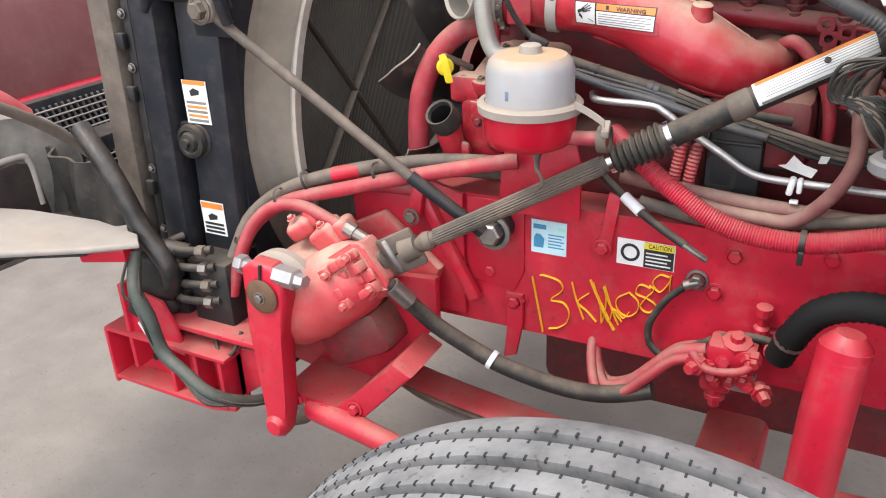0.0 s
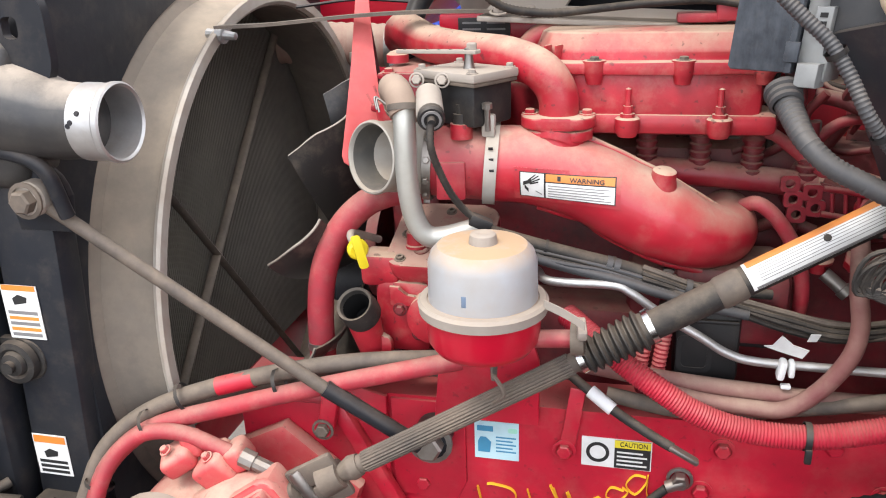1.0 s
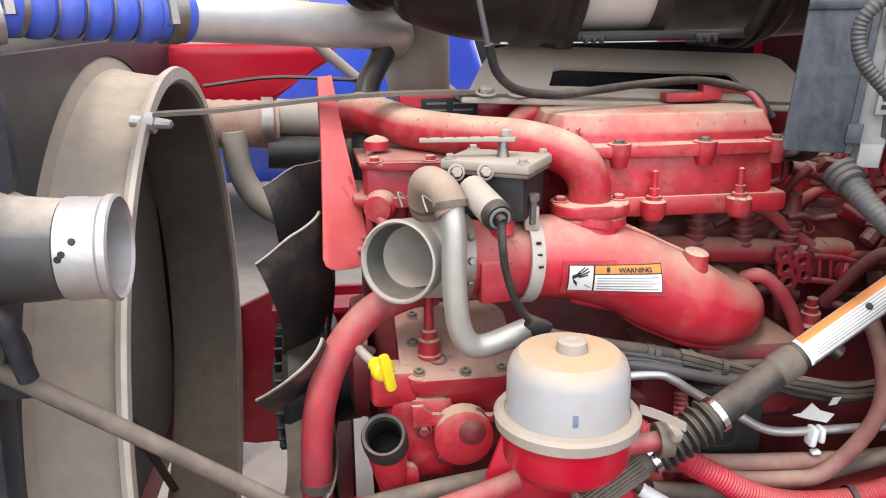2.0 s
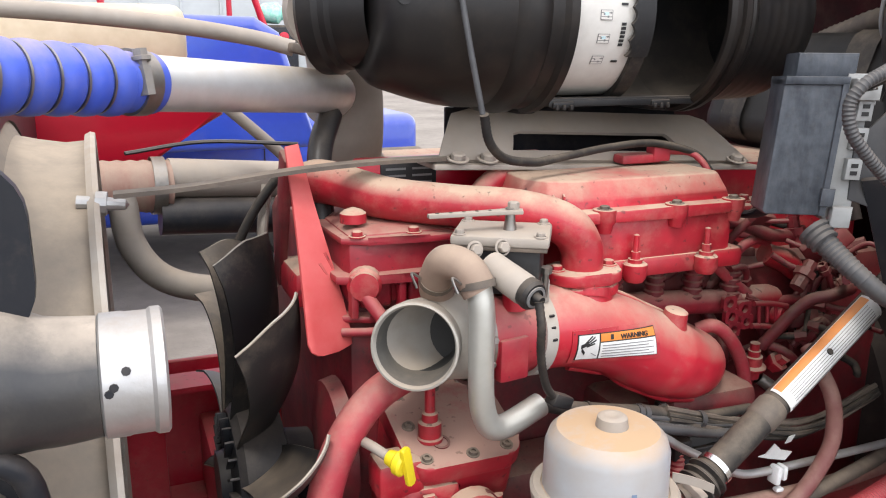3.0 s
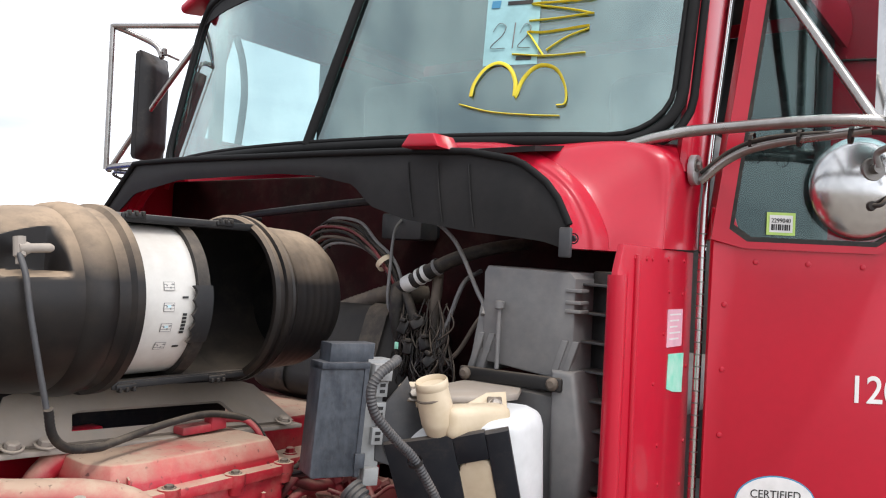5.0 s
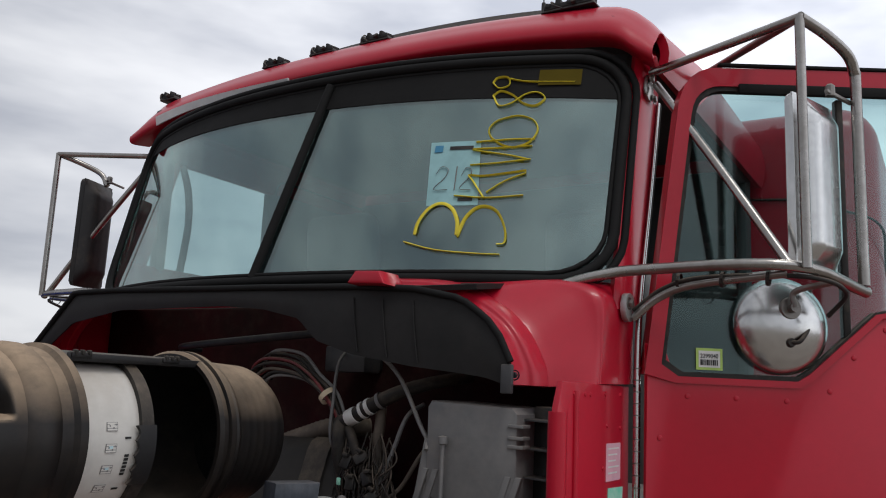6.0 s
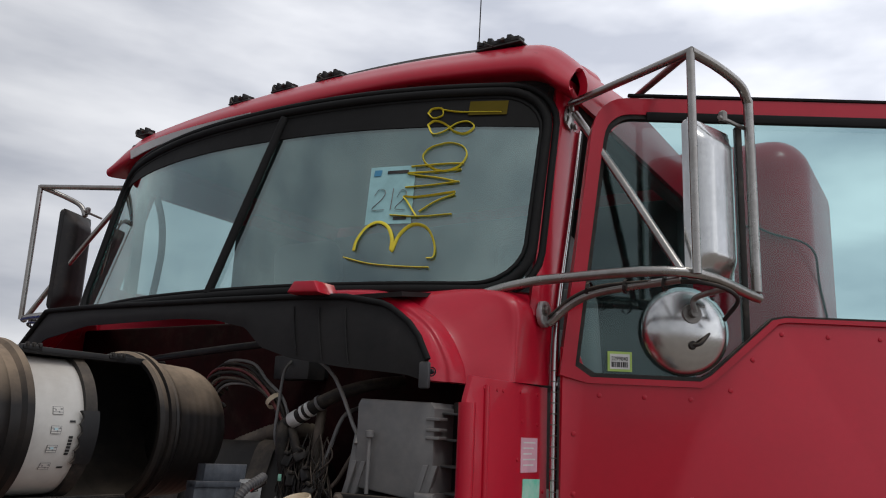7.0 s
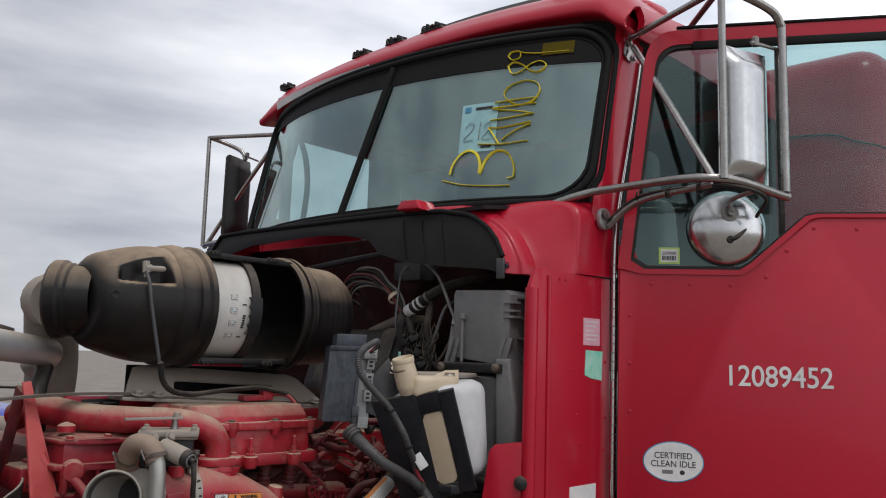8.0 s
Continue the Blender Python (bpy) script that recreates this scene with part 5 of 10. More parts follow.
# intake plenum: lower casting, flange with lugs, domed lid
plenum = part("plenum_body", box(B(), (-0.01, -0.27, 1.395), (0.26, 0.19, 0.085), 0.012), RED_ENGINE, engine)
part("plenum_step", box(B(), (0.005, -0.33, 1.362), (0.27, 0.08, 0.03), 0.010), RED_ENGINE, engine)
flange = [(-0.185, -0.36), (-0.13, -0.375), (0.0, -0.375), (0.125, -0.372), (0.145, -0.35), (0.145, -0.18), (-0.15, -0.16), (-0.20, -0.20), (-0.215, -0.29)]
part("plenum_flange", prism(B(), flange, (0, 0, 1.444), X, Y, 0.016, 0.004), RED_ENGINE, engine)
lid_low = [(-0.165, -0.335), (-0.12, -0.350), (0.12, -0.350), (0.13, -0.33), (0.13, -0.20), (-0.14, -0.19), (-0.18, -0.22), (-0.185, -0.29)]
bm = B()
low = [bm.verts.new((a, b, 1.443)) for a, b in lid_low]
cxm, cym = -0.02, -0.27
mid_ = [bm.verts.new((cxm + (a - cxm) * 0.985, cym + (b - cym) * 0.97, 1.456)) for a, b in lid_low]
top_ = [bm.verts.new((cxm + (a - cxm) * 0.93, cym + (b - cym) * 0.80, 1.479)) for a, b in lid_low]
for r0, r1 in ((low, mid_), (mid_, top_)):
    for k in range(8):
        bm.faces.new((r0[k], r0[(k + 1) % 8], r1[(k + 1) % 8], r1[k]))
bm.faces.new(top_)
bmesh.ops.bevel(bm, geom=[e for e in bm.edges if all(v in top_ or v in mid_ for v in e.verts)], offset=0.003, segments=2, affect="EDGES", profile=0.5)
part("plenum_lid", bm, RED_ENGINE, engine, "dusty domed plenum lid")
for x, y in ((-0.096, -0.366), (0.018, -0.366), (0.118, -0.362), (-0.195, -0.27), (-0.17, -0.185)):
    part("lug", lathe(B(), (x, y, 1.405), (0, 0, 1), [(0.008, 0.0), (0.010, 0.010), (0.020, 0.0125), (0.026, 0.0155), (0.041, 0.0155), (0.042, 0.0)], 16), RED_ENGINE, engine)
    part("lug_bolt", bolt(B(), (x, y, 1.446), (0, 0, 1), 0.0065, 0.005), SHAFT_BROWN, engine)
for x in (-0.05, 0.067):
    part("lower_lug", lathe(B(), (x, -0.375, 1.335), (0, 0, 1), [(0.010, 0.0), (0.012, 0.012), (0.020, 0.0165), (0.036, 0.0165), (0.038, 0.014), (0.038, 0)], 16), RED_ENGINE, engine)
    part("stud", lathe(B(), (x, -0.375, 1.37), (0, 0, 1), [(0, 0.010), (0.008, 0.010), (0.008, 0.0065), (0.018, 0.0065), (0.018, 0.004), (0.04, 0.004), (0.042, 0)], 10), RED_ENGINE, engine)
for x in (-0.165, -0.15, -0.135):
    part("lid_rib", box(B(), (x - 0.01, -0.345, 1.454), (0.003, 0.018, 0.020), 0.001, (0, 0, -25)), RED_ENGINE, engine)
part("map_sensor", box(B(), (0.045, -0.235, 1.489), (0.07, 0.028, 0.014), 0.004), RED_HOSE, engine)
part("map_plug", box(B(), (0.078, -0.24, 1.496), (0.03, 0.022, 0.024), 0.003), RED_HOSE, engine)
part("map_wire", tube(B(), [(0.09, -0.24, 1.498), (0.125, -0.26, 1.495), (0.14, -0.28, 1.47), (0.15, -0.27, 1.44)], 0.005, 8), RED_HOSE, engine)
# crossover pipe, dropping into the elbow's collar
part("crossover_pipe", tube(B(), [(-0.44, -0.10, 1.450), (-0.415, -0.155, 1.468), (-0.35, -0.235, 1.455), (-0.28, -0.300, 1.452), (-0.215, -0.350, 1.450), (-0.165, -0.380, 1.435), (-0.142, -0.386, 1.405), (-0.140, -0.386, 1.37)], [0.028, 0.030, 0.028, 0.027, 0.027, 0.027, 0.027, 0.027], 20, 8), RED_ENGINE, engine)
part("second_pipe", tube(B(), [(-0.215, -0.21, 1.40), (-0.205, -0.22, 1.445), (-0.175, -0.215, 1.468), (-0.135, -0.20, 1.470)], 0.018, 14), RED_ENGINE, engine)
part("collar", prism(B(), rounded(0.098, 0.074, 0.030), (-0.140, -0.389, 1.379), X, Y, 0.016, 0.004), RED_ENGINE, engine)
part("collar", prism(B(), rounded(0.092, 0.070, 0.030), (-0.140, -0.389, 1.361), X, Y, 0.014, 0.003), RED_ENGINE, engine)
for x in (-0.178, -0.102):
    part("collar_bolt", bolt(B(), (x, -0.39, 1.379), (0, 0, 1), 0.007, 0.007), RED_ENGINE, engine)
part("collar_neck", tube(B(), [(-0.140, -0.389, 1.354), (-0.142, -0.393, 1.338), (-0.148, -0.402, 1.322), (-0.152, -0.408, 1.305)], [0.040, 0.039, 0.033, 0.022], 28), RED_ENGINE, engine)
# intake elbow: a casting with a parting ridge above and below, turned into the engine at its end
ELBOW = [(-0.235, -0.405, 1.313), (-0.17, -0.399, 1.309), (-0.10, -0.393, 1.287), (-0.045, -0.388, 1.258), (0.0, -0.384, 1.236), (0.048, -0.376, 1.214), (0.084, -0.352, 1.206), (0.096, -0.315, 1.205), (0.096, -0.26, 1.205)]
ELBOW_R = [0.052, 0.053, 0.053, 0.056, 0.056, 0.048, 0.042, 0.040, 0.040]
elbow = part("intake_elbow", tube(B(), ELBOW, ELBOW_R, 32, 8), material("clean_red_elbow", (0.47, 0.012, 0.03), 0.36, coat=0.2, grain=0.12, scale=40, big=9, bump=0.1, dust=1.0, rise=(0.2, 0.9), dust_colour=(0.44, 0.30, 0.22)), engine, "smooth red intake elbow with a warning label")


def elbow_at(x):
    """Middle, radius and steepness of the elbow above a place along the engine."""
    for k in range(5):
        a, b = Vector(ELBOW[k]), Vector(ELBOW[k + 1])
        if x <= b.x or k == 4:
            f = (x - a.x) / (b.x - a.x)
            return a.lerp(b, f), ELBOW_R[k] + (ELBOW_R[k + 1] - ELBOW_R[k]) * f, (b.x - a.x) / (b - a).length


for up, x0, x1, back in ((1, -0.10, 0.075, 0.012), (-1, -0.165, 0.07, -0.006)):
    line = []
    for k in range(12):
        c, r, q = elbow_at(x0 + (x1 - x0) * k / 11)
        line.append(Vector((c.x, c.y + back, c.z + up * (r / q - 0.003))))
    part("parting_ridge", tube(B(), line, 0.0055, 10), RED_ENGINE, elbow)
part("elbow_nub", lathe(B(), (-0.004, -0.396, 1.262), (0.12, -0.16, 1), [(0, 0.026), (0.02, 0.0215), (0.036, 0.017), (0.047, 0.0155), (0.049, 0.0125), (0.049, 0)], 24), RED_ENGINE, elbow)


# warning label on a raised red pad that follows the elbow
def on_elbow(s, t):
    x = -0.183 + 0.124 * s
    z = 1.281 - 0.010 * s + 0.035 * t
    c, r, q = elbow_at(x)
    d = (z - c.z) * q
    return (x, c.y - math.sqrt(max(1e-6, r * r - d * d)) - 0.0012, z)


def elbow_patch(name, s0, s1, t0, t1, mat, out, lean=0.0):
    def f(s, t):
        p = on_elbow(s0 + (s1 - s0) * s, t0 + (t1 - t0) * t + lean * s)
        return (p[0], p[1] - out, p[2])
    return part(name, sheet(B(), f, 10, 4, 0.0006), mat, elbow)


elbow_patch("label_pad", -0.06, 1.05, -0.15, 1.14, RED_ENGINE, 0.0)
elbow_patch("label_border", 0.0, 1.0, 0.0, 1.0, LABEL_BLACK, 0.0008)
elbow_patch("picture_panel", 0.012, 0.255, 0.03, 0.97, LABEL_WHITE, 0.0014)
elbow_patch("warning_label", 0.275, 0.988, 0.03, 0.64, LABEL_WHITE, 0.0014)
elbow_patch("label_band", 0.275, 0.988, 0.69, 0.97, LABEL_ORANGE, 0.0014)
for k in range(5):
    elbow_patch("print_bar", 0.30, 0.955 - 0.07 * (k % 2), 0.10 + 0.105 * k, 0.128 + 0.105 * k, GREY_PLASTIC, 0.0020)
# open palm with spread fingers, and a small bolt mark
elbow_patch("pictogram", 0.04, 0.125, 0.48, 0.62, LABEL_BLACK, 0.0020, 0.12)
for a, b, c, k in ((0.10, 0.20, 0.60, 0.26), (0.10, 0.215, 0.55, 0.20), (0.09, 0.17, 0.66, 0.24), (0.11, 0.20, 0.52, 0.10)):
    elbow_patch("pictogram", a, b, c, c + 0.05, LABEL_BLACK, 0.0020, k)
elbow_patch("pictogram", 0.055, 0.095, 0.36, 0.50, LABEL_BLACK, 0.0020, -0.16)
elbow_patch("pictogram", 0.17, 0.235, 0.26, 0.29, GREY_PLASTIC, 0.0020, -0.12)
p0, p1 = Vector(on_elbow(0.52, 0.73)), Vector(on_elbow(0.90, 0.73))
lettering("warning_text", "WARNING", 0.0088, p0 + Vector((0, -0.0026, 0)), p1 - p0, Vector((0, 0.35, 1)), LABEL_BLACK, elbow, 0.045, bold=0.00012)
elbow_patch("hazard_mark", 0.395, 0.43, 0.74, 0.92, LABEL_BLACK, 0.0020)

# throttle body with its open aluminium mouth
throttle = thing("intake_throttle", (-0.33, -0.43, 1.26), "aluminium and red intake throttle with an open mouth", "throttle body")
t0, t1 = Vector((-0.395, -0.428, 1.327)), Vector((-0.225, -0.405, 1.313))
ta = (t1 - t0).normalized()
mo, md = Vector((-0.389, -0.447, 1.327)), Vector((0.54, 0.83, -0.14)).normalized()
DUSTY_CAST = material("dusty_pale_casting", (0.40, 0.385, 0.355), 0.6, 0.25, other=(0.31, 0.28, 0.24), scale=60, big=9, bump=0.25, dust=0.6)
part("mouth", lathe(B(), mo, md, [(0.006, 0.0450), (0.003, 0.0458), (0.0, 0.0475), (0.001, 0.0500), (0.006, 0.0512), (0.014, 0.0495), (0.034, 0.0485)], 56), DUSTY_CAST, throttle, "open aluminium inlet, dusty inside")
# bore greys are darkened: shade inside the mouth is part of their colour
BORE_GREY = material("shaded_bore", (0.018, 0.018, 0.018), 0.7, other=(0.035, 0.033, 0.03), scale=40, big=16, bump=0.1)
part("bore_wall", lathe(B(), mo, md, [(0.055, 0.0405), (0.02, 0.0430), (0.006, 0.0451)], 56), material("dusty_shaded_bore", (0.085, 0.083, 0.077), 0.7, other=(0.055, 0.052, 0.046), scale=50, big=12, bump=0.15, dust=0.3), throttle)
part("bore", lathe(B(), mo, md, [(0.090, 0.0), (0.089, 0.036), (0.055, 0.0406)], 40), BORE_GREY, throttle, "dark grey throttle bore")
na_, nb_ = Vector((md.y, -md.x, 0)).normalized(), Vector((ta.y, -ta.x, 0)).normalized()
za_, zb_ = na_.cross(md), nb_.cross(ta)


def bend(s, t):
    c, d = math.cos(s * math.tau), math.sin(s * math.tau)
    a = mo + md * 0.032 + (na_ * c + za_ * d) * 0.0475
    b = t0 + ta * 0.086 + (nb_ * c + zb_ * d) * 0.049
    return a.lerp(b, t) + Vector((0, 0.004, 0)) * math.sin(t * math.pi)


part("mouth_bend", sheet(B(), bend, 40, 8, 0.002), DUSTY_CAST, throttle, "dusty cast bend behind the inlet")
part("clamp_ring", lathe(B(), t0 + ta * 0.078, ta, [(0, 0.053), (0, 0.057), (0.012, 0.057), (0.012, 0.053)], 40), STEEL, throttle)
for k in range(7):
    a_, u_, w_ = frame_of(ta)
    ang = radians(-40 + 28 * k)
    part("clamp_bolt", bolt(B(), t0 + ta * 0.084 + (u_ * math.cos(ang) + w_ * math.sin(ang)) * 0.056, u_ * math.cos(ang) + w_ * math.sin(ang), 0.005, 0.006, False), STEEL, throttle)
part("body", lathe(B(), t0 + ta * 0.088, ta, [(0, 0.045), (0, 0.050), (0.02, 0.051), (0.078, 0.051), (0.080, 0.046)], 40), DULL_RED, throttle)
part("body_pad", box(B(), (-0.274, -0.4565, 1.302), (0.040, 0.02, 0.052), 0.004, (0, 0, 8)), DULL_RED, throttle)
part("band_clamp", lathe(B(), t0 + ta * 0.160, ta, [(0, 0.052), (0, 0.0565), (0.017, 0.0565), (0.017, 0.052)], 44), DUSTY_CAST, throttle, "wide steel band clamp")
part("band_lug", box(B(), (-0.226, -0.437, 1.372), (0.018, 0.012, 0.030), 0.003), DUSTY_CAST, throttle)
part("band_bolt", lathe(B(), (-0.226, -0.444, 1.366), (0, -0.1, 1), [(0, 0.0), (0, 0.004), (0.030, 0.004), (0.030, 0.007), (0.037, 0.007), (0.037, 0.0)], 8), STEEL, throttle)
for k in range(3):
    part("band_notch", box(B(), (-0.2205 + 0.001 * k, -0.455 - 0.003 * k, 1.345 - 0.014 * k), (0.006, 0.002, 0.003), 0, (20, 0, 0)), BLACK_PAINT, throttle)
part("sensor_base", lathe(B(), (-0.262, -0.44, 1.355), (0, 0, 1), [(0, 0.015), (0.02, 0.015), (0.02, 0.0)], 12), RED_ENGINE, throttle)
part("sensor", lathe(B(), (-0.262, -0.44, 1.374), (0, 0, 1), [(0, 0.011), (0.014, 0.011), (0.014, 0.007), (0.026, 0.007), (0.028, 0)], 12), BLACK_PLASTIC, throttle)
# rubber elbow and silver breather pipe
breather = thing("breather_pipe", (-0.33, -0.47, 1.22), "bent silver pipe with a dusty tan rubber elbow and wire clamps", "pipe")
part("rubber_elbow", tube(B(), [(-0.342, -0.400, 1.366), (-0.352, -0.418, 1.392), (-0.352, -0.445, 1.420), (-0.338, -0.470, 1.418), (-0.327, -0.482, 1.395)], 0.0195, 20), material("tan_rubber", (0.27, 0.19, 0.14), 0.75, other=(0.2, 0.14, 0.11), scale=50, big=10, bump=0.12, dust=0.6), breather)
part("pipe", tube(B(), [(-0.328, -0.481, 1.40), (-0.326, -0.487, 1.37), (-0.326, -0.487, 1.31), (-0.321, -0.482, 1.26), (-0.308, -0.478, 1.232), (-0.285, -0.472, 1.226), (-0.235, -0.46, 1.238)], 0.0145, 20), material("pale_zinc_pipe", (0.47, 0.47, 0.44), 0.4, 0.55, other=(0.38, 0.37, 0.33), scale=60, big=9, bump=0.1, dust=0.4), breather)
for p, d in (((-0.352, -0.420, 1.394), (-0.1, -0.6, 0.7)), ((-0.329, -0.480, 1.402), (0.1, -0.3, -1))):
    part("wire_clamp", lathe(B(), p, d, [(-0.004, 0.0185), (-0.004, 0.0205), (0.004, 0.0205), (0.004, 0.0185)], 18), SHAFT_BROWN, breather)
    part("clamp_ear", tube(B(), [Vector(p) + Vector((-0.02, -0.004, 0.004)), Vector(p) + Vector((-0.032, -0.006, 0.012)), Vector(p) + Vector((-0.028, -0.012, -0.004))], 0.0016, 6), STEEL, breather)
# actuator box with tan lid, lever and solenoid
act = thing("valve_actuator", (-0.262, -0.40, 1.36), "black valve actuator with a dusty lid, lever and solenoid", "actuator")
ayaw = -32
am = pose(-0.262, -0.405, 0, 0, 0, ayaw)
part("case", box(B(), (-0.262, -0.402, 1.400), (0.098, 0.076, 0.058), 0.006, (0, 0, ayaw)), BLACK_PLASTIC, act)
part("lid", box(B(), (-0.262, -0.405, 1.436), (0.112, 0.088, 0.012), 0.003, (0, 0, ayaw)), TAN_STEEL, act)
part("lid_gasket", box(B(), (-0.262, -0.405, 1.4275), (0.108, 0.084, 0.005), 0.001, (0, 0, ayaw)), SHAFT_BROWN, act)
for a, b in ((-0.046, -0.036), (0.046, -0.036), (0.046, 0.036), (-0.046, 0.036)):
    part("lid_bolt", bolt(B(), am @ Vector((a, b, 1.442)), (0, 0, 1), 0.005, 0.006), TAN_STEEL, act)
part("lever_post", lathe(B(), (-0.256, -0.411, 1.442), (0, 0, 1), [(0, 0.008), (0.012, 0.006), (0.026, 0.006), (0.028, 0.0)], 12), STEEL, act)
part("lever", prism(B(), [(-0.104, -0.004), (-0.02, -0.006), (0.008, -0.011), (0.012, 0.0), (0.008, 0.011), (-0.02, 0.006), (-0.104, 0.004)], (-0.252, -0.411, 1.466), (1, -0.07, 0), (0.07, 1, 0), 0.005, 0.001), TAN_STEEL, act)
part("lever_nut", bolt(B(), (-0.252, -0.411, 1.466), (0, 0, 1), 0.007, 0.009, False), TAN_STEEL, act)
for k in range(5):
    part("lever_hole", lathe(B(), (-0.345 + 0.016 * k, -0.404 - 0.0011 * k, 1.4662), (0, 0, 1), [(0, 0.0022), (0.0004, 0.0022), (0.0004, 0)], 8), BLACK_PLASTIC, act)
part("solenoid", lathe(B(), (-0.302, -0.452, 1.415), (0.22, -0.78, -0.22), [(0, 0.0), (0, 0.012), (0.004, 0.017), (0.06, 0.0175), (0.064, 0.015)], 20), TAN_STEEL, act, "tan dusted solenoid with a black plug")
part("plug", lathe(B(), (-0.2855, -0.507, 1.399), (0.22, -0.78, -0.22), [(0, 0.0165), (0.012, 0.0175), (0.016, 0.015), (0.016, 0.006), (0.026, 0.005), (0.026, 0)], 20), BLACK_PLASTIC, act)
part("plug_ring", lathe(B(), (-0.2815, -0.5205, 1.395), (0.22, -0.78, -0.22), [(0, 0.0095), (0.001, 0.0125), (0.003, 0.0125), (0.003, 0.0095)], 20), GREY_PLASTIC, act)
for dx in (-0.018, 0.016):
    part("solenoid_bolt", bolt(B(), (-0.30 + dx, -0.448, 1.432 - 0.01 * dx), (0.1, -1, 0.2), 0.0065, 0.007), TAN_STEEL, act)
part("cable", tube(B(), [(-0.281, -0.530, 1.392), (-0.280, -0.535, 1.365), (-0.274, -0.525, 1.335), (-0.262, -0.512, 1.30), (-0.248, -0.50, 1.275), (-0.235, -0.495, 1.262)], 0.0050, 10, rib=0.12, rib_step=0.003), BLACK_RUBBER, act)
part("cable_plug", box(B(), (-0.228, -0.492, 1.256), (0.03, 0.018, 0.016), 0.003, (0, 25, 12)), BLACK_PLASTIC, act)

# fuel rail with ribbed injector plugs, a perforated bracket and lines under the plenum
part("fuel_rail", tube(B(), [(-0.06, -0.285, 1.282), (0.08, -0.285, 1.274), (0.21, -0.285, 1.262)], 0.019, 16), DULL_RED, engine)
part("rail_end", lathe(B(), (0.205, -0.285, 1.262), (1, 0.05, -0.07), [(0, 0.017), (0.01, 0.021), (0.03, 0.0235), (0.075, 0.0235), (0.09, 0.019), (0.094, 0.010), (0.094, 0)], 20), RED_ENGINE, engine)
ribs = [(0.0, 0.017), (0.012, 0.017)]
for q in range(4):
    ribs += [(0.014 + 0.011 * q, 0.0125), (0.018 + 0.011 * q, 0.0125), (0.019 + 0.011 * q, 0.0155), (0.023 + 0.011 * q, 0.0155)]
ribs += [(0.062, 0.011), (0.085, 0.010), (0.085, 0.0)]
for x in (-0.022, 0.052, 0.123, 0.196):
    part("injector_plug", lathe(B(), (x, -0.285, 1.278 - 0.05 * x), (0, -0.05, 1), ribs, 16), SHADED_GREASY_RED, engine)
part("fuel_line", tube(B(), [(0.140, -0.285, 1.336), (0.155, -0.289, 1.330), (0.19, -0.29, 1.302), (0.228, -0.292, 1.274), (0.25, -0.294, 1.262), (0.29, -0.296, 1.256), (0.335, -0.292, 1.250), (0.355, -0.287, 1.225), (0.36, -0.285, 1.18)], 0.0085, 12), RED_HOSE, engine)
part("fuel_line", tube(B(), [(0.205, -0.268, 1.30), (0.212, -0.268, 1.325), (0.232, -0.268, 1.345), (0.262, -0.262, 1.352), (0.30, -0.25, 1.342)], 0.008, 12), RED_HOSE, engine)
part("fuel_line", tube(B(), [(0.20, -0.262, 1.385), (0.235, -0.268, 1.378), (0.275, -0.275, 1.362), (0.33, -0.27, 1.352), (0.38, -0.26, 1.33)], 0.0105, 12), SHADED_GREASY_RED, engine)
part("fuel_line", tube(B(), [(0.290, -0.255, 1.325), (0.335, -0.258, 1.308), (0.365, -0.258, 1.285), (0.41, -0.255, 1.275)], [0.017, 0.020, 0.016, 0.013], 16), RED_ENGINE, engine)
part("line_tab", prism(B(), rounded(0.014, 0.034, 0.004), (0.205, -0.272, 1.335), X, Z, 0.004, 0.001), STEEL, engine, "grey steel line clip")
part("tab_bolt", lathe(B(), (0.205, -0.272, 1.342), (0, -1, 0), [(0, 0.004), (0.004, 0.004), (0.004, 0)], 6), RECESS_BLACK, engine)
bm = B()
for a, b in ((0.0, 0.0), (0.006, -0.022), (0.012, -0.044), (0.030, -0.012), (0.036, -0.034)):
    ring_plate(bm, resampled(rounded(0.025, 0.023, 0.005), 32), resampled([(0.0066 * math.cos(q * math.tau / 32), 0.0066 * math.sin(q * math.tau / 32)) for q in range(32)], 32), (0.172 + a, -0.318, 1.272 + b), X, Z, 0.008)
part("rail_bracket", bm, DULL_RED, engine, "red bracket pierced with round holes")
part("bracket_web", prism(B(), [(0.0, 0.012), (0.03, 0.004), (0.075, -0.008), (0.078, -0.024), (0.03, -0.034), (0.0, -0.040)], (0.212, -0.312, 1.262), X, Z, 0.008, 0.002), SHADED_GREASY_RED, engine)
for a, b, c in ((0.214, 0.282, 1.268), (0.214, 0.270, 1.232)):
    part("bracket_rib", tube(B(), [(a, -0.322, c), (0.5 * (a + b), -0.322, c - 0.004), (b, -0.322, c - 0.012)], 0.0045, 8), DULL_RED, engine)
for k in range(3):
    part("bracket_rib", tube(B(), [(0.226 + 0.017 * k, -0.321, 1.262), (0.229 + 0.017 * k, -0.321, 1.234)], 0.003, 8, smooth_line=False), DULL_RED, engine)
part("bracket_boss", lathe(B(), (0.275, -0.306, 1.240), (0.25, -1, 0.1), [(0, 0.019), (0.014, 0.018), (0.018, 0.014), (0.018, 0.008), (0.010, 0.008), (0.010, 0)], 20), RED_ENGINE, engine)
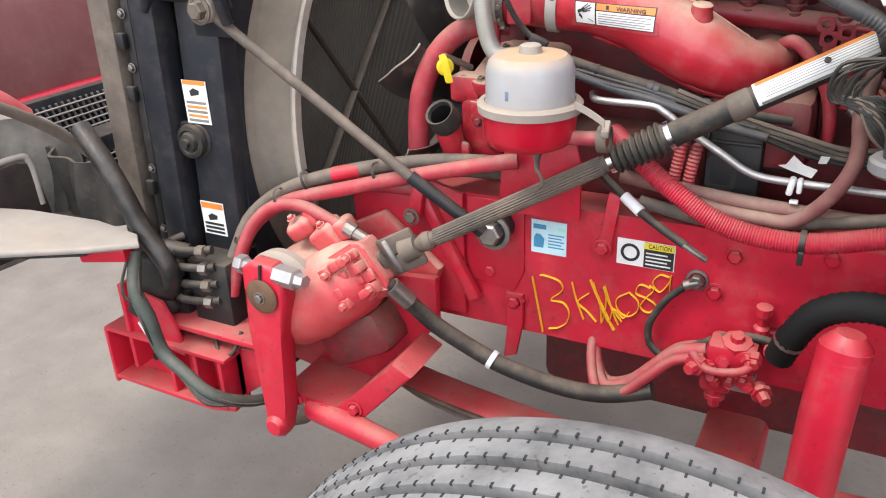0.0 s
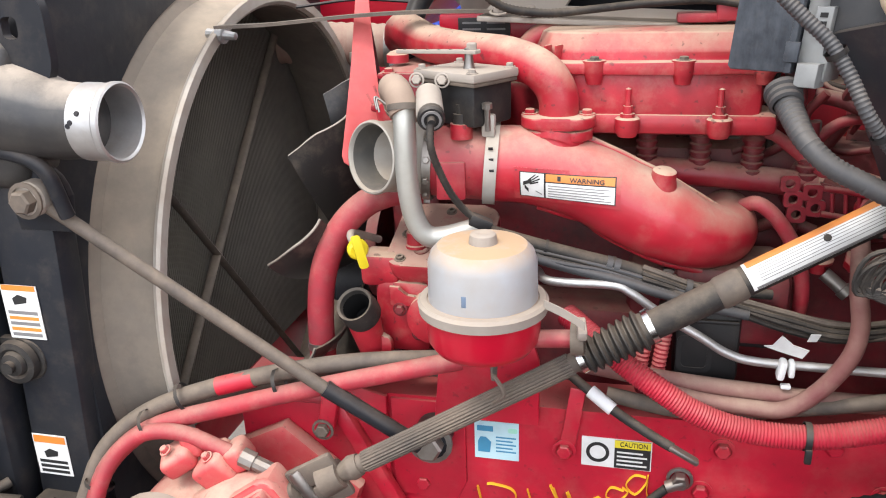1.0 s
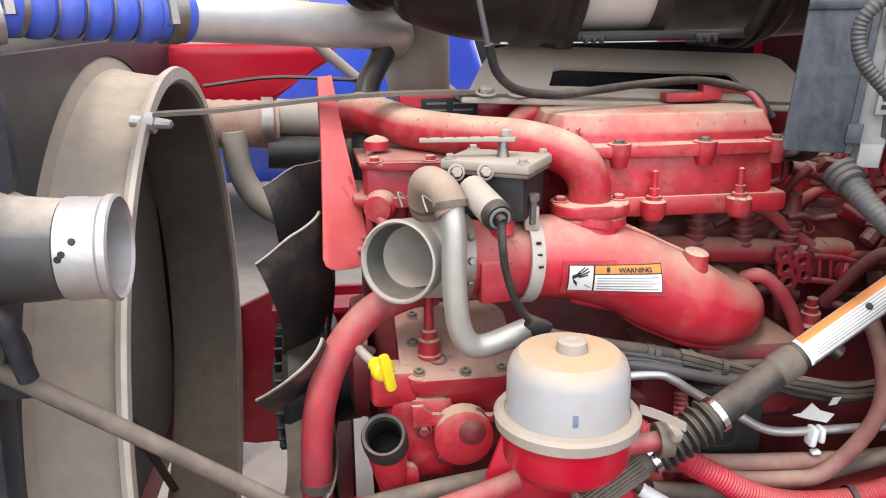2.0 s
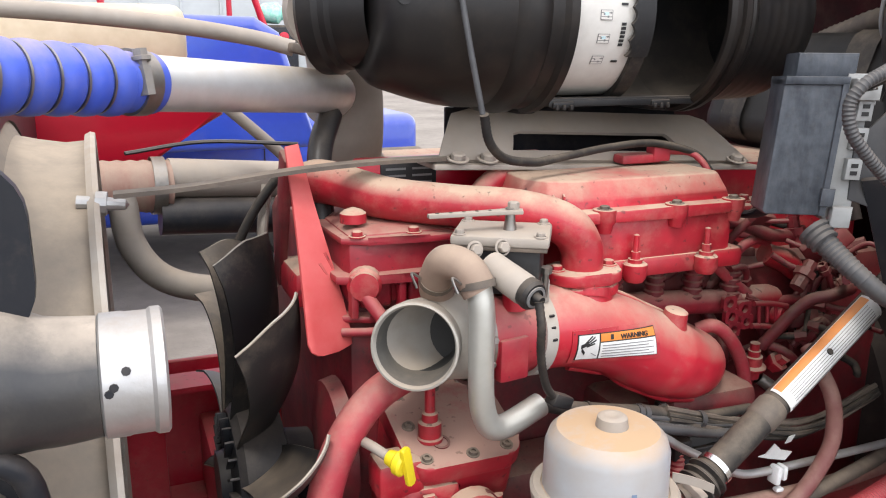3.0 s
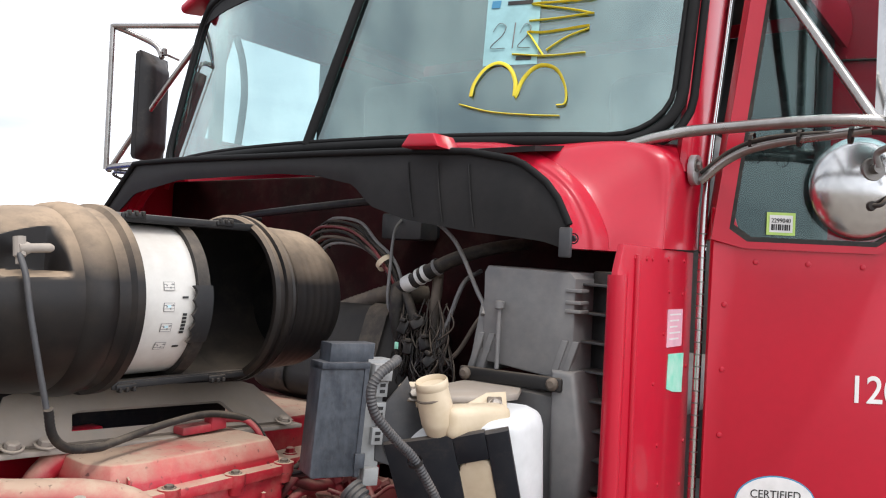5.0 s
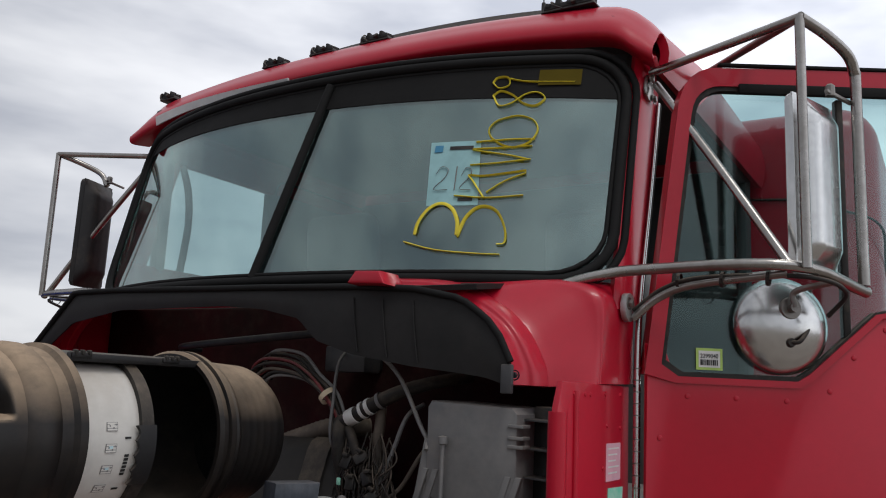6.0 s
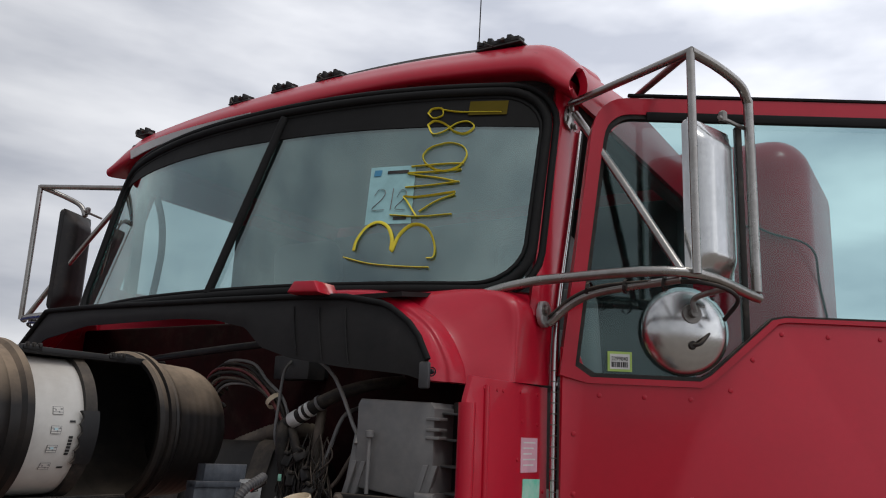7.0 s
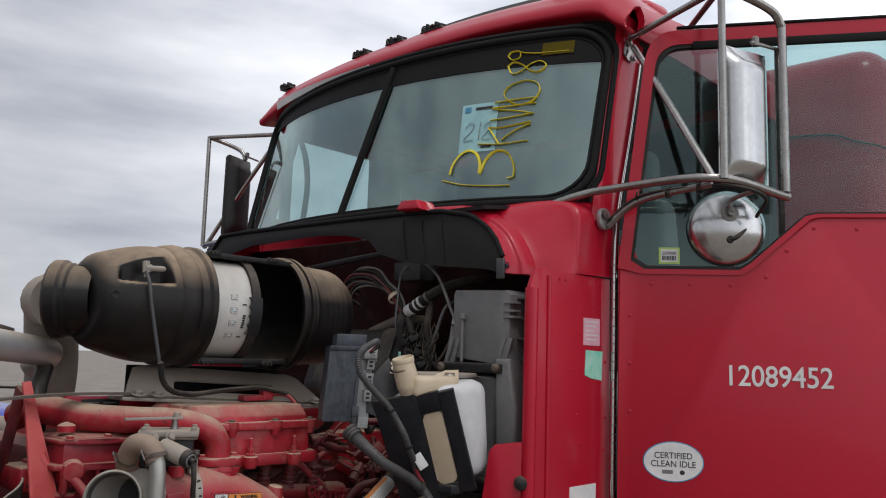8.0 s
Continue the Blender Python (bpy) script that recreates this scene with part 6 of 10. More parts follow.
part("oil_sensor", lathe(B(), (0.218, -0.328, 1.150), (-0.05, -0.08, 1), [(0, 0.012), (0.014, 0.012), (0.015, 0.020), (0.019, 0.021), (0.022, 0.014), (0.036, 0.014), (0.037, 0.010), (0.046, 0.010), (0.047, 0.0075), (0.058, 0.0075), (0.058, 0)], 12), RED_ENGINE, engine)
part("oil_sensor", lathe(B(), (0.262, -0.322, 1.158), (0.15, -0.45, 0.5), [(0, 0.012), (0.014, 0.017), (0.018, 0.017), (0.02, 0.011), (0.032, 0.010), (0.032, 0)], 6), RED_ENGINE, engine)
part("sensor_stub", lathe(B(), (0.226, -0.335, 1.150), (0.65, -0.3, -0.5), [(0, 0.010), (0.03, 0.010), (0.031, 0.012), (0.042, 0.012), (0.042, 0)], 14), STEEL, engine)
part("oil_hose", tube(B(), [(0.112, -0.318, 1.238), (0.130, -0.330, 1.246), (0.152, -0.336, 1.232), (0.176, -0.338, 1.200), (0.192, -0.338, 1.165), (0.200, -0.338, 1.12), (0.198, -0.336, 1.07)], 0.0105, 14), RED_HOSE, engine)
rng = random.Random(5)
for k in range(5):
    x, z, y = 0.30 + 0.035 * k, 1.19 + 0.18 * rng.random(), -0.27 - 0.08 * rng.random()
    part("fuel_fitting", lathe(B(), (x, y, z), (rng.uniform(-1, 1), rng.uniform(-1, 0.2), rng.uniform(-0.4, 1)), [(-0.02, 0.0), (-0.02, 0.012), (0.0, 0.012), (0.0, 0.017), (0.012, 0.017), (0.012, 0.010), (0.03, 0.010), (0.03, 0)], 8), SHADED_GREASY_RED, engine)
for k in range(6):
    a = Vector((0.20 + 0.04 * k, -0.27 - 0.05 * rng.random(), 1.16 + 0.06 * rng.random()))
    b = a + Vector((0.10 + 0.06 * rng.random(), rng.uniform(-0.05, 0.03), rng.uniform(-0.08, 0.10)))
    mid = a.lerp(b, 0.5) + Vector((0, -0.02 - 0.03 * rng.random(), 0.05 * rng.random()))
    part("fuel_line", tube(B(), [a, a.lerp(mid, 0.6) + Vector((0, 0, 0.02)), mid, b.lerp(mid, 0.4), b], 0.006 + 0.004 * rng.random(), 10), SHADED_GREASY_RED, engine)
part("pump_body", box(B(), (0.10, -0.33, 1.11), (0.16, 0.12, 0.12), 0.02), SHADED_GREASY_RED, engine)
part("control_module", box(B(), (0.12, -0.37, 1.10), (0.11, 0.03, 0.10), 0.006), BLACK_PLASTIC, engine, "black control module with a plug")
part("module_plug", ring_plate(B(), rounded(0.05, 0.045, 0.01), rounded(0.032, 0.028, 0.006), (0.085, -0.386, 1.085), X, Z, 0.02), BLACK_PLASTIC, engine)
part("side_pad", box(B(), (0.02, -0.29, 1.05), (0.12, 0.10, 0.20), 0.02), SHADED_GREASY_RED, engine)
# accessory drive pump, filler neck and yellow cap on the near front corner
part("pump_case", prism(B(), rounded(0.145, 0.150, 0.026), (-0.310, -0.352, 1.168), X, Vector((0, 0.95, 0.31)), 0.060, 0.006), RED_ENGINE, engine)
PL = Vector((0, 0.95, 0.31)).normalized()
part("pump_lid", prism(B(), rounded(0.152, 0.158, 0.028), (-0.310, -0.360, 1.190), X, PL, 0.026, 0.005), material("dust_caked_red_lid", (0.40, 0.012, 0.026), 0.5, other=(0.24, 0.012, 0.02), scale=50, big=9, bump=0.25, dust=1.6, rise=(0.3, 0.8), speck=0.4, dust_colour=(0.36, 0.22, 0.17)), engine, "red pump lid under a coat of tan dust")
for x, y in ((-0.363, -0.419), (-0.304, -0.423), (-0.257, -0.420), (-0.366, -0.364), (-0.258, -0.360), (-0.362, -0.310), (-0.31, -0.305)):
    part("lid_screw", lathe(B(), (x, y, 1.190 + 0.326 * (y + 0.360)), (0, -0.31, 0.95), [(0, 0.0085), (0.001, 0.0085), (0.001, 0.006), (0.005, 0.0055), (0.005, 0.003), (0.002, 0.003), (0.002, 0)], 14), SHAFT_BROWN, engine)
part("lid_fitting", lathe(B(), (-0.346, -0.386, 1.178), (0, 0, 1), [(0, 0.0165), (0.004, 0.0165), (0.006, 0.0145), (0.024, 0.0145), (0.026, 0.010), (0.036, 0.010), (0.038, 0.0065), (0.09, 0.0065), (0.09, 0)], 16), RED_ENGINE, engine)
part("pump_gear", box(B(), (-0.36, -0.37, 1.08), (0.09, 0.12, 0.12), 0.02), RED_ENGINE, engine)
part("pump_hub", lathe(B(), (-0.31, -0.43, 1.09), (0, -1, 0), [(0, 0.04), (0.02, 0.038), (0.024, 0.028), (0.024, 0)], 20), RED_ENGINE, engine)
# block filling the dark bay, the shade there put into its red
part("dark_bay", box(B(), (-0.20, -0.30, 0.99), (0.36, 0.10, 0.18), 0.02), SHADED_GREASY_RED, engine)
part("filler_neck", tube(B(), [(-0.398, -0.445, 1.00), (-0.402, -0.452, 1.04), (-0.408, -0.46, 1.08), (-0.410, -0.463, 1.100)], [0.018, 0.020, 0.024, 0.025], 20, caps=False), RED_ENGINE, engine)
part("filler_rim", lathe(B(), (-0.411, -0.474, 1.110), (-0.12, -0.62, 0.72), [(0.010, 0.0205), (0.018, 0.0225), (0.02, 0.0262), (0.014, 0.028), (0.002, 0.027), (-0.002, 0.0285), (-0.016, 0.0275), (-0.02, 0.024)], 28), BLACK_RUBBER, engine, "open black filler neck")
# black lining paints the shade inside the neck
part("filler_bore", lathe(B(), (-0.411, -0.474, 1.110), (-0.12, -0.62, 0.72), [(-0.03, 0.0), (-0.03, 0.019), (0.011, 0.0206)], 24), RECESS_BLACK, engine)
part("neck_lug", prism(B(), rounded(0.03, 0.05, 0.012), (-0.385, -0.462, 1.04), X, Z, 0.012, 0.003), RED_ENGINE, engine)
part("lug_bolt", bolt(B(), (-0.382, -0.462, 1.025), (0, -1, 0), 0.006, 0.007), STEEL, engine)
part("pump_ledge", prism(B(), [(-0.055, 0.0), (0.05, 0.0), (0.05, 0.012), (-0.03, 0.014), (-0.04, 0.03), (-0.055, 0.03)], (-0.320, -0.4415, 1.105), X, Z, 0.008, 0.003), RED_ENGINE, engine)
part("pump_port", lathe(B(), (-0.30, -0.432, 1.10), (0, -1, 0), [(0, 0.026), (0.01, 0.026), (0.012, 0.018), (0.022, 0.018), (0.024, 0.012), (0.03, 0)], 20), SHADED_GREASY_RED, engine)
for p in ((-0.335, -0.435, 1.06), (-0.275, -0.435, 1.075), (-0.36, -0.44, 1.10)):
    part("pump_bolt", bolt(B(), p, (0, -1, 0), 0.007, 0.008), SHADED_GREASY_RED, engine)
part("ring_mark", lathe(B(), (-0.336, -0.398, 1.1782), (0, -0.31, 0.95), [(0, 0.0115), (0.0015, 0.0115), (0.0015, 0.0085), (0, 0.0085)], 20), SHADED_GREASY_RED, engine)
cap = thing("dipstick_cap", (-0.405, -0.44, 1.19), "bright yellow plastic dipstick handle", "dipstick")
part("bar", prism(B(), rounded(0.013, 0.050, 0.003), (-0.404, -0.472, 1.197), Vector((0.83, 0.55, 0.08)), Vector((-0.2, -0.1, 1)), 0.005, 0.0015), YELLOW, cap)
part("hub", lathe(B(), (-0.407, -0.468, 1.198), (-0.55, 0.83, 0.10), [(0.0, 0.0), (0.0, 0.012), (0.003, 0.0150), (0.010, 0.0150), (0.013, 0.011), (0.024, 0.009), (0.026, 0.006), (0.026, 0)], 20), YELLOW, cap)
part("stem", tube(B(), [(-0.420, -0.448, 1.200), (-0.432, -0.430, 1.206), (-0.436, -0.40, 1.200), (-0.42, -0.34, 1.17)], 0.006, 10), TAN_STEEL, cap)
part("stub", box(B(), (-0.395, -0.40, 1.15), (0.06, 0.05, 0.05), 0.01), RED_ENGINE, engine)
# big red water hose down the front corner
hose = thing("water_hose", (-0.49, -0.40, 0.98), "dusty red water hose bent over the front of the engine", "hose")
part("hose", tube(B(), [(-0.335, -0.35, 1.255), (-0.37, -0.365, 1.258), (-0.42, -0.385, 1.243), (-0.462, -0.40, 1.20), (-0.487, -0.41, 1.14), (-0.497, -0.413, 1.07), (-0.499, -0.413, 1.0)], 0.0205, 18), RED_HOSE, hose)
part("hose_clamp", lathe(B(), (-0.4985, -0.413, 1.02), (0, 0, 1), [(-0.006, 0.021), (-0.006, 0.0225), (0.006, 0.0225), (0.006, 0.021)], 20), STEEL, hose)
part("lower_pipe", tube(B(), [(-0.499, -0.413, 1.01), (-0.495, -0.40, 0.95), (-0.45, -0.33, 0.90)], 0.019, 14), RED_ENGINE, hose)
part("timing_case", lathe(B(), (-0.425, -0.26, 1.13), (-1, 0, 0), [(0, 0.09), (0.02, 0.085), (0.025, 0.06), (0.03, 0.0)], 28), SHADED_GREASY_RED, engine)

# ---- reservoir ----
reservoir = thing("fluid_reservoir", (-0.212, -0.567, 1.05), "round fluid reservoir, milky white lid over a red can", "fluid reservoir")
RC = (-0.212, -0.567)
part("canister", lathe(B(), (*RC, 1.113), (0, 0, 1), [(0, 0), (0.0, 0.050), (0.006, 0.062), (0.018, 0.070), (0.058, 0.0735), (0.06, 0.07)], 48), RED_CAB, reservoir, "glossy red reservoir can")
part("band", lathe(B(), (*RC, 1.170), (0, 0, 1), [(0, 0.073), (0.0, 0.080), (0.012, 0.0815), (0.016, 0.078), (0.016, 0.07)], 48), TAN_STEEL, reservoir, "dusty clamp band round the middle")
part("lid", lathe(B(), (*RC, 1.184), (0, 0, 1), [(0, 0.070), (0.002, 0.068), (0.050, 0.067), (0.062, 0.063), (0.070, 0.055), (0.073, 0.03), (0.074, 0)], 48), RESERVOIR_CLEAR, reservoir, "milky translucent plastic lid with tan dust")
part("cap_nub", lathe(B(), (RC[0] + 0.002, RC[1] - 0.004, 1.256), (0, 0, 1), [(0, 0.018), (0.012, 0.016), (0.014, 0.013), (0.014, 0.007), (0.010, 0.0)], 20), TAN_STEEL, reservoir, "dust-caked filler cap")
part("level_mark", box(B(), (-0.222, -0.6335, 1.205), (0.006, 0.0015, 0.014), 0.0005, (0, 0, -6)), material("faded_blue_mark", (0.14, 0.19, 0.27), 0.6), reservoir)
part("outlet", tube(B(), [(-0.16, -0.565, 1.130), (-0.115, -0.562, 1.132), (-0.09, -0.56, 1.133)], 0.0115, 12), RED_HOSE, reservoir)
part("outlet_clamp", lathe(B(), (-0.095, -0.56, 1.133), (1, 0, 0.05), [(-0.008, 0.017), (-0.008, 0.021), (0.008, 0.021), (0.008, 0.017)], 16), SHAFT_BROWN, reservoir)
part("clamp_screw", box(B(), (-0.090, -0.572, 1.152), (0.012, 0.03, 0.014), 0.003, (20, 0, 10)), TAN_STEEL, reservoir)
part("clamp_tail", sheet(B(), lambda s, t: (-0.135 + 0.050 * s, -0.585 - 0.012 * s, 1.182 - 0.012 * s + 0.011 * t - 0.008 * s * s), 8, 1, 0.0015), TAN_STEEL, reservoir)
part("mount_plate", prism(B(), [(-0.30, 0.96), (-0.15, 0.96), (-0.15, 1.06), (-0.165, 1.115), (-0.27, 1.115), (-0.29, 1.06)], (0, -0.495, 0), X, Z, 0.008, 0.002), RED_FRAME, reservoir)
part("drain", lathe(B(), (-0.20, -0.565, 1.068), (0, 0, 1), [(0, 0.004), (0.02, 0.005), (0.03, 0.008), (0.048, 0.008)], 8), STEEL, reservoir)
part("drain_wire", tube(B(), [(-0.20, -0.57, 1.078), (-0.185, -0.58, 1.058), (-0.20, -0.575, 1.038)], 0.003, 6), SHAFT_BROWN, reservoir)

# ---- steering shaft ----
shaft = thing("steering_shaft", (-0.46, -0.586, 0.88), "splined dusty steering shaft with a rubber boot and label sleeve", "steering shaft")
S0, S1 = Vector((-0.464, -0.592, 0.883)), Vector((0.30, -0.456, 1.302))
sd = (S1 - S0).normalized()
L = (S1 - S0).length
P_ = lambda f: S0 + sd * (L * f)
bm = B()
tube(bm, [P_(0.07), P_(0.50)], 0.0135, 20)
part("splined_rod", bm, SHAFT_BROWN, shaft, "grooved brown sliding rod")
a_, u_, w_ = frame_of(sd)
for k in range(20):
    ang = k * math.tau / 20
    o = (u_ * math.cos(ang) + w_ * math.sin(ang)) * 0.0138
    part("spline", tube(B(), [P_(0.11) + o, P_(0.47) + o], 0.0017, 5), SHAFT_BROWN, shaft)
part("rod_end", tube(B(), [P_(0.06), P_(0.085), P_(0.10)], [0.011, 0.018, 0.0155], 16), SHAFT_BROWN, shaft)
yk = P_(0.0)
for sgn in (-1, 1):
    part("yoke_arm", box(B(), P_(0.025) + w_ * 0.019 * sgn, (0.075, 0.012, 0.036), 0.005, (0, -28, 10)), SHAFT_BROWN, shaft)
part("yoke", tube(B(), [P_(0.03), P_(0.065)], [0.024, 0.021], 12), SHAFT_BROWN, shaft)
part("cross_pin", lathe(B(), yk - w_ * 0.034, w_, [(0, 0.0), (0, 0.009), (0.004, 0.011), (0.064, 0.011), (0.068, 0.009), (0.068, 0)], 14), STEEL, shaft)
part("input_cap", lathe(B(), yk - sd * 0.045, sd, [(0, 0.022), (0.01, 0.024), (0.03, 0.019), (0.035, 0)], 16), SHAFT_BROWN, shaft)
prof = [(0.0, 0.016)]
n_r = 8
for k in range(n_r):
    h = 0.004 + 0.0105 * k
    prof += [(h, 0.0175 + 0.0006 * k), (h + 0.0035, 0.0235 + 0.0006 * k), (h + 0.006, 0.0235 + 0.0006 * k), (h + 0.009, 0.0180 + 0.0006 * k)]
prof += [(0.092, 0.021)]
part("boot", lathe(B(), P_(0.488), sd, prof, 28), BLACK_RUBBER, shaft, "ribbed black rubber boot")
part("boot_clamp", lathe(B(), P_(0.483), sd, [(0, 0.016), (0, 0.0190), (0.008, 0.0190), (0.008, 0.016)], 24), BRIGHT_STEEL, shaft)
part("boot_clamp", lathe(B(), P_(0.593), sd, [(0, 0.020), (0, 0.0232), (0.008, 0.0232), (0.008, 0.020)], 24), BRIGHT_STEEL, shaft)
part("tube", tube(B(), [P_(0.59), P_(1.12)], 0.0192, 24), BLACK_RUBBER, shaft, "dark dusty outer tube")
part("tube_shoulder", lathe(B(), P_(0.70), sd, [(0, 0.0192), (0.004, 0.0212), (0.03, 0.0212), (0.034, 0.0192)], 24), SHAFT_BROWN, shaft)


def shaft_band(name, f0, f1, d0, d1, r, mat, label=""):
    def f(s, t):
        ang = radians(d0 + (d1 - d0) * t)
        return P_(f0 + (f1 - f0) * s) + (u_ * math.cos(ang) + w_ * math.sin(ang)) * r
    return part(name, sheet(B(), f, 6, 10, 0.0008), mat, shaft, label)


ref = Vector((0, -0.75, 0.66))
base_ang = math.degrees(math.atan2(ref.dot(w_), ref.dot(u_)))
shaft_band("label", 0.745, 0.985, base_ang - 62, base_ang + 62, 0.0202, LABEL_WHITE, "white label with an orange edge")
shaft_band("label_edge", 0.75, 0.98, base_ang - 58, base_ang - 24, 0.0206, LABEL_ORANGE)
shaft_band("label_edge", 0.75, 0.98, base_ang + 50, base_ang + 60, 0.0206, GREY_PLASTIC)
for k in range(6):
    shaft_band("print_bar", 0.76, 0.97, base_ang - 16 + 10 * k, base_ang - 14 + 10 * k, 0.0206, GREY_PLASTIC)
part("label_knob", lathe(B(), P_(0.855) + ref.normalized() * 0.0195, ref, [(0, 0.005), (0.003, 0.0045), (0.004, 0)], 10), BLACK_PLASTIC, shaft)

# ---- gearbox behind the engine ----
# unseen casing, added near black to fill the shaded gap under the cab
gearbox = thing("gearbox", (1.0, 0, 0.62), "dark dusty gearbox casing added to fill the shade under the cab", "gearbox")
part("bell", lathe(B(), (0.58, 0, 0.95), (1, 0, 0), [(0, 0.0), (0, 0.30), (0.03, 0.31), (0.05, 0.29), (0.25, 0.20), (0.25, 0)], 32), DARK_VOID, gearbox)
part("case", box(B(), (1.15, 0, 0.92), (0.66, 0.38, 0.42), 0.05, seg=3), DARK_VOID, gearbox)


# ---- rail furniture ----
def rail(x, z, out=0.0):
    return Vector((x, -0.46 - out, z))


part("patch_plate", prism(B(), [(-0.375, 0.80), (-0.28, 0.79), (-0.262, 0.83), (-0.262, 0.965), (-0.375, 0.965)], rail(0, 0, 0.005), X, Z, 0.008, 0.002), RED_FRAME, chassis)
for x, z in ((0.10, 0.93), (0.24, 0.95), (0.31, 0.88), (0.075, 0.858), (0.17, 0.80), (-0.40, 0.80), (-0.40, 0.93), (-0.33, 0.82), (0.45, 0.92), (0.45, 0.78), (0.60, 0.92), (-0.27, 0.77), (0.36, 0.77)):
    part("rail_bolt", bolt(B(), rail(x, z), (0, -1, 0), 0.011, 0.010), RED_FRAME, chassis)
part("drop_strap", box(B(), rail(-0.106, 0.955, 0.006), (0.022, 0.008, 0.11), 0.002, (0, 8, 0)), RED_FRAME, chassis)
part("strap_bolt", bolt(B(), rail(-0.116, 0.908, 0.009), (0, -1, 0), 0.011, 0.009), RED_FRAME, chassis)
part("hose_bracket", prism(B(), [(-0.302, 0.64), (-0.276, 0.65), (-0.262, 0.72), (-0.262, 0.785), (-0.296, 0.785), (-0.294, 0.71)], rail(0, 0, 0.01), X, Z, 0.01, 0.003), RED_FRAME, chassis)
part("strap_bolt", bolt(B(), rail(-0.279, 0.768, 0.010), (0, -1, 0), 0.011, 0.009), RED_FRAME, chassis)
part("pivot_bolt", bolt(B(), (-0.307, -0.50, 0.92), (0, -1, 0), 0.022, 0.024), STEEL, chassis, "large grey hexagon bolt")
part("pivot_sleeve", lathe(B(), (-0.307, -0.466, 0.92), (0, -1, 0), [(0, 0.028), (0.034, 0.028), (0.036, 0.03), (0.04, 0.0)], 20), BLACK_PAINT, chassis)
part("gusset", prism(B(), [(-0.62, 0.72), (-0.38, 0.72), (-0.38, 0.97), (-0.47, 0.995), (-0.62, 0.965)], rail(0, 0, 0.012), X, Z, 0.012, 0.004), RED_FRAME, chassis)
part("diagonal_rib", box(B(), (-0.405, -0.48, 0.86), (0.026, 0.02, 0.22), 0.006, (0, -28, 0)), RED_FRAME, chassis)
part("top_pipe", tube(B(), [(-0.66, -0.48, 0.945), (-0.58, -0.485, 0.965), (-0.47, -0.488, 0.972)], 0.012, 10), RED_HOSE, chassis)
part("p_clamp", box(B(), (-0.462, -0.495, 0.952), (0.028, 0.02, 0.06), 0.006, (0, 12, 0)), RED_FRAME, chassis)
part("strap_bolt", bolt(B(), (-0.47, -0.506, 0.925), (0, -1, 0), 0.011, 0.009), SHAFT_BROWN, chassis)
# stickers and marker writing on the rail
flat("oil_sticker", rect(0, 0, 0.066, 0.064), rail(-0.249, 0.875), X, Z, LABEL_CYAN, chassis, 0.0014, "pale blue oil service sticker")
flat("sticker_bottle", [(0.0, 0.0), (0.018, 0.0), (0.020, 0.018), (0.012, 0.026), (0.004, 0.026), (0, 0.018)], rail(-0.244, 0.886, 0.0014), X, Z, LABEL_BLUE, chassis, 0.0006)
flat("sticker_mark", rect(0, 0, 0.024, 0.009), rail(-0.245, 0.922, 0.0014), X, Z, LABEL_BLUE, chassis, 0.0006)
flat("sticker_mark", rounded(0.014, 0.008, 0.003), rail(-0.192, 0.926, 0.0014), X, Z, LABEL_GREEN, chassis, 0.0006)
for k in range(5):
    flat("print_bar", rect(0, 0, 0.030 - 0.005 * (k % 2), 0.0022), rail(-0.217, 0.888 + 0.006 * k, 0.0014), X, Z, LABEL_BLUE, chassis, 0.0006)
flat("caution_sticker", rect(0, 0, 0.098, 0.048), rail(-0.092, 0.882), X, Z, LABEL_WHITE, chassis, 0.0014, "white, black and yellow caution sticker")
flat("caution_block", rect(0, 0, 0.050, 0.046), rail(-0.0455, 0.883, 0.0014), X, Z, LABEL_BLACK, chassis, 0.0006)
flat("caution_band", rect(0, 0, 0.050, 0.012), rail(-0.0455, 0.917, 0.0022), X, Z, LABEL_YELLOW, chassis, 0.0006)
lettering("caution_text", "CAUTION", 0.011, rail(-0.038, 0.9195, 0.003), X, Z, LABEL_BLACK, chassis, 0.038)
for k in range(4):
    flat("print_bar", rect(0, 0, 0.042 - 0.006 * (k % 2), 0.0025), rail(-0.042, 0.888 + 0.0068 * k, 0.0022), X, Z, LABEL_WHITE, chassis, 0.0006)
bm = B()
lathe(bm, rail(-0.069, 0.906, 0.0015), (0, -1, 0), [(0, 0.0165), (0.0008, 0.0165), (0.0008, 0.0115), (0, 0.0115)], 28)
part("belt_symbol", bm, LABEL_BLACK, chassis)
marks = thing("rail_writing", rail(-0.12, 0.73), "orange-yellow marker writing BKN089 on the red frame rail", "writing")
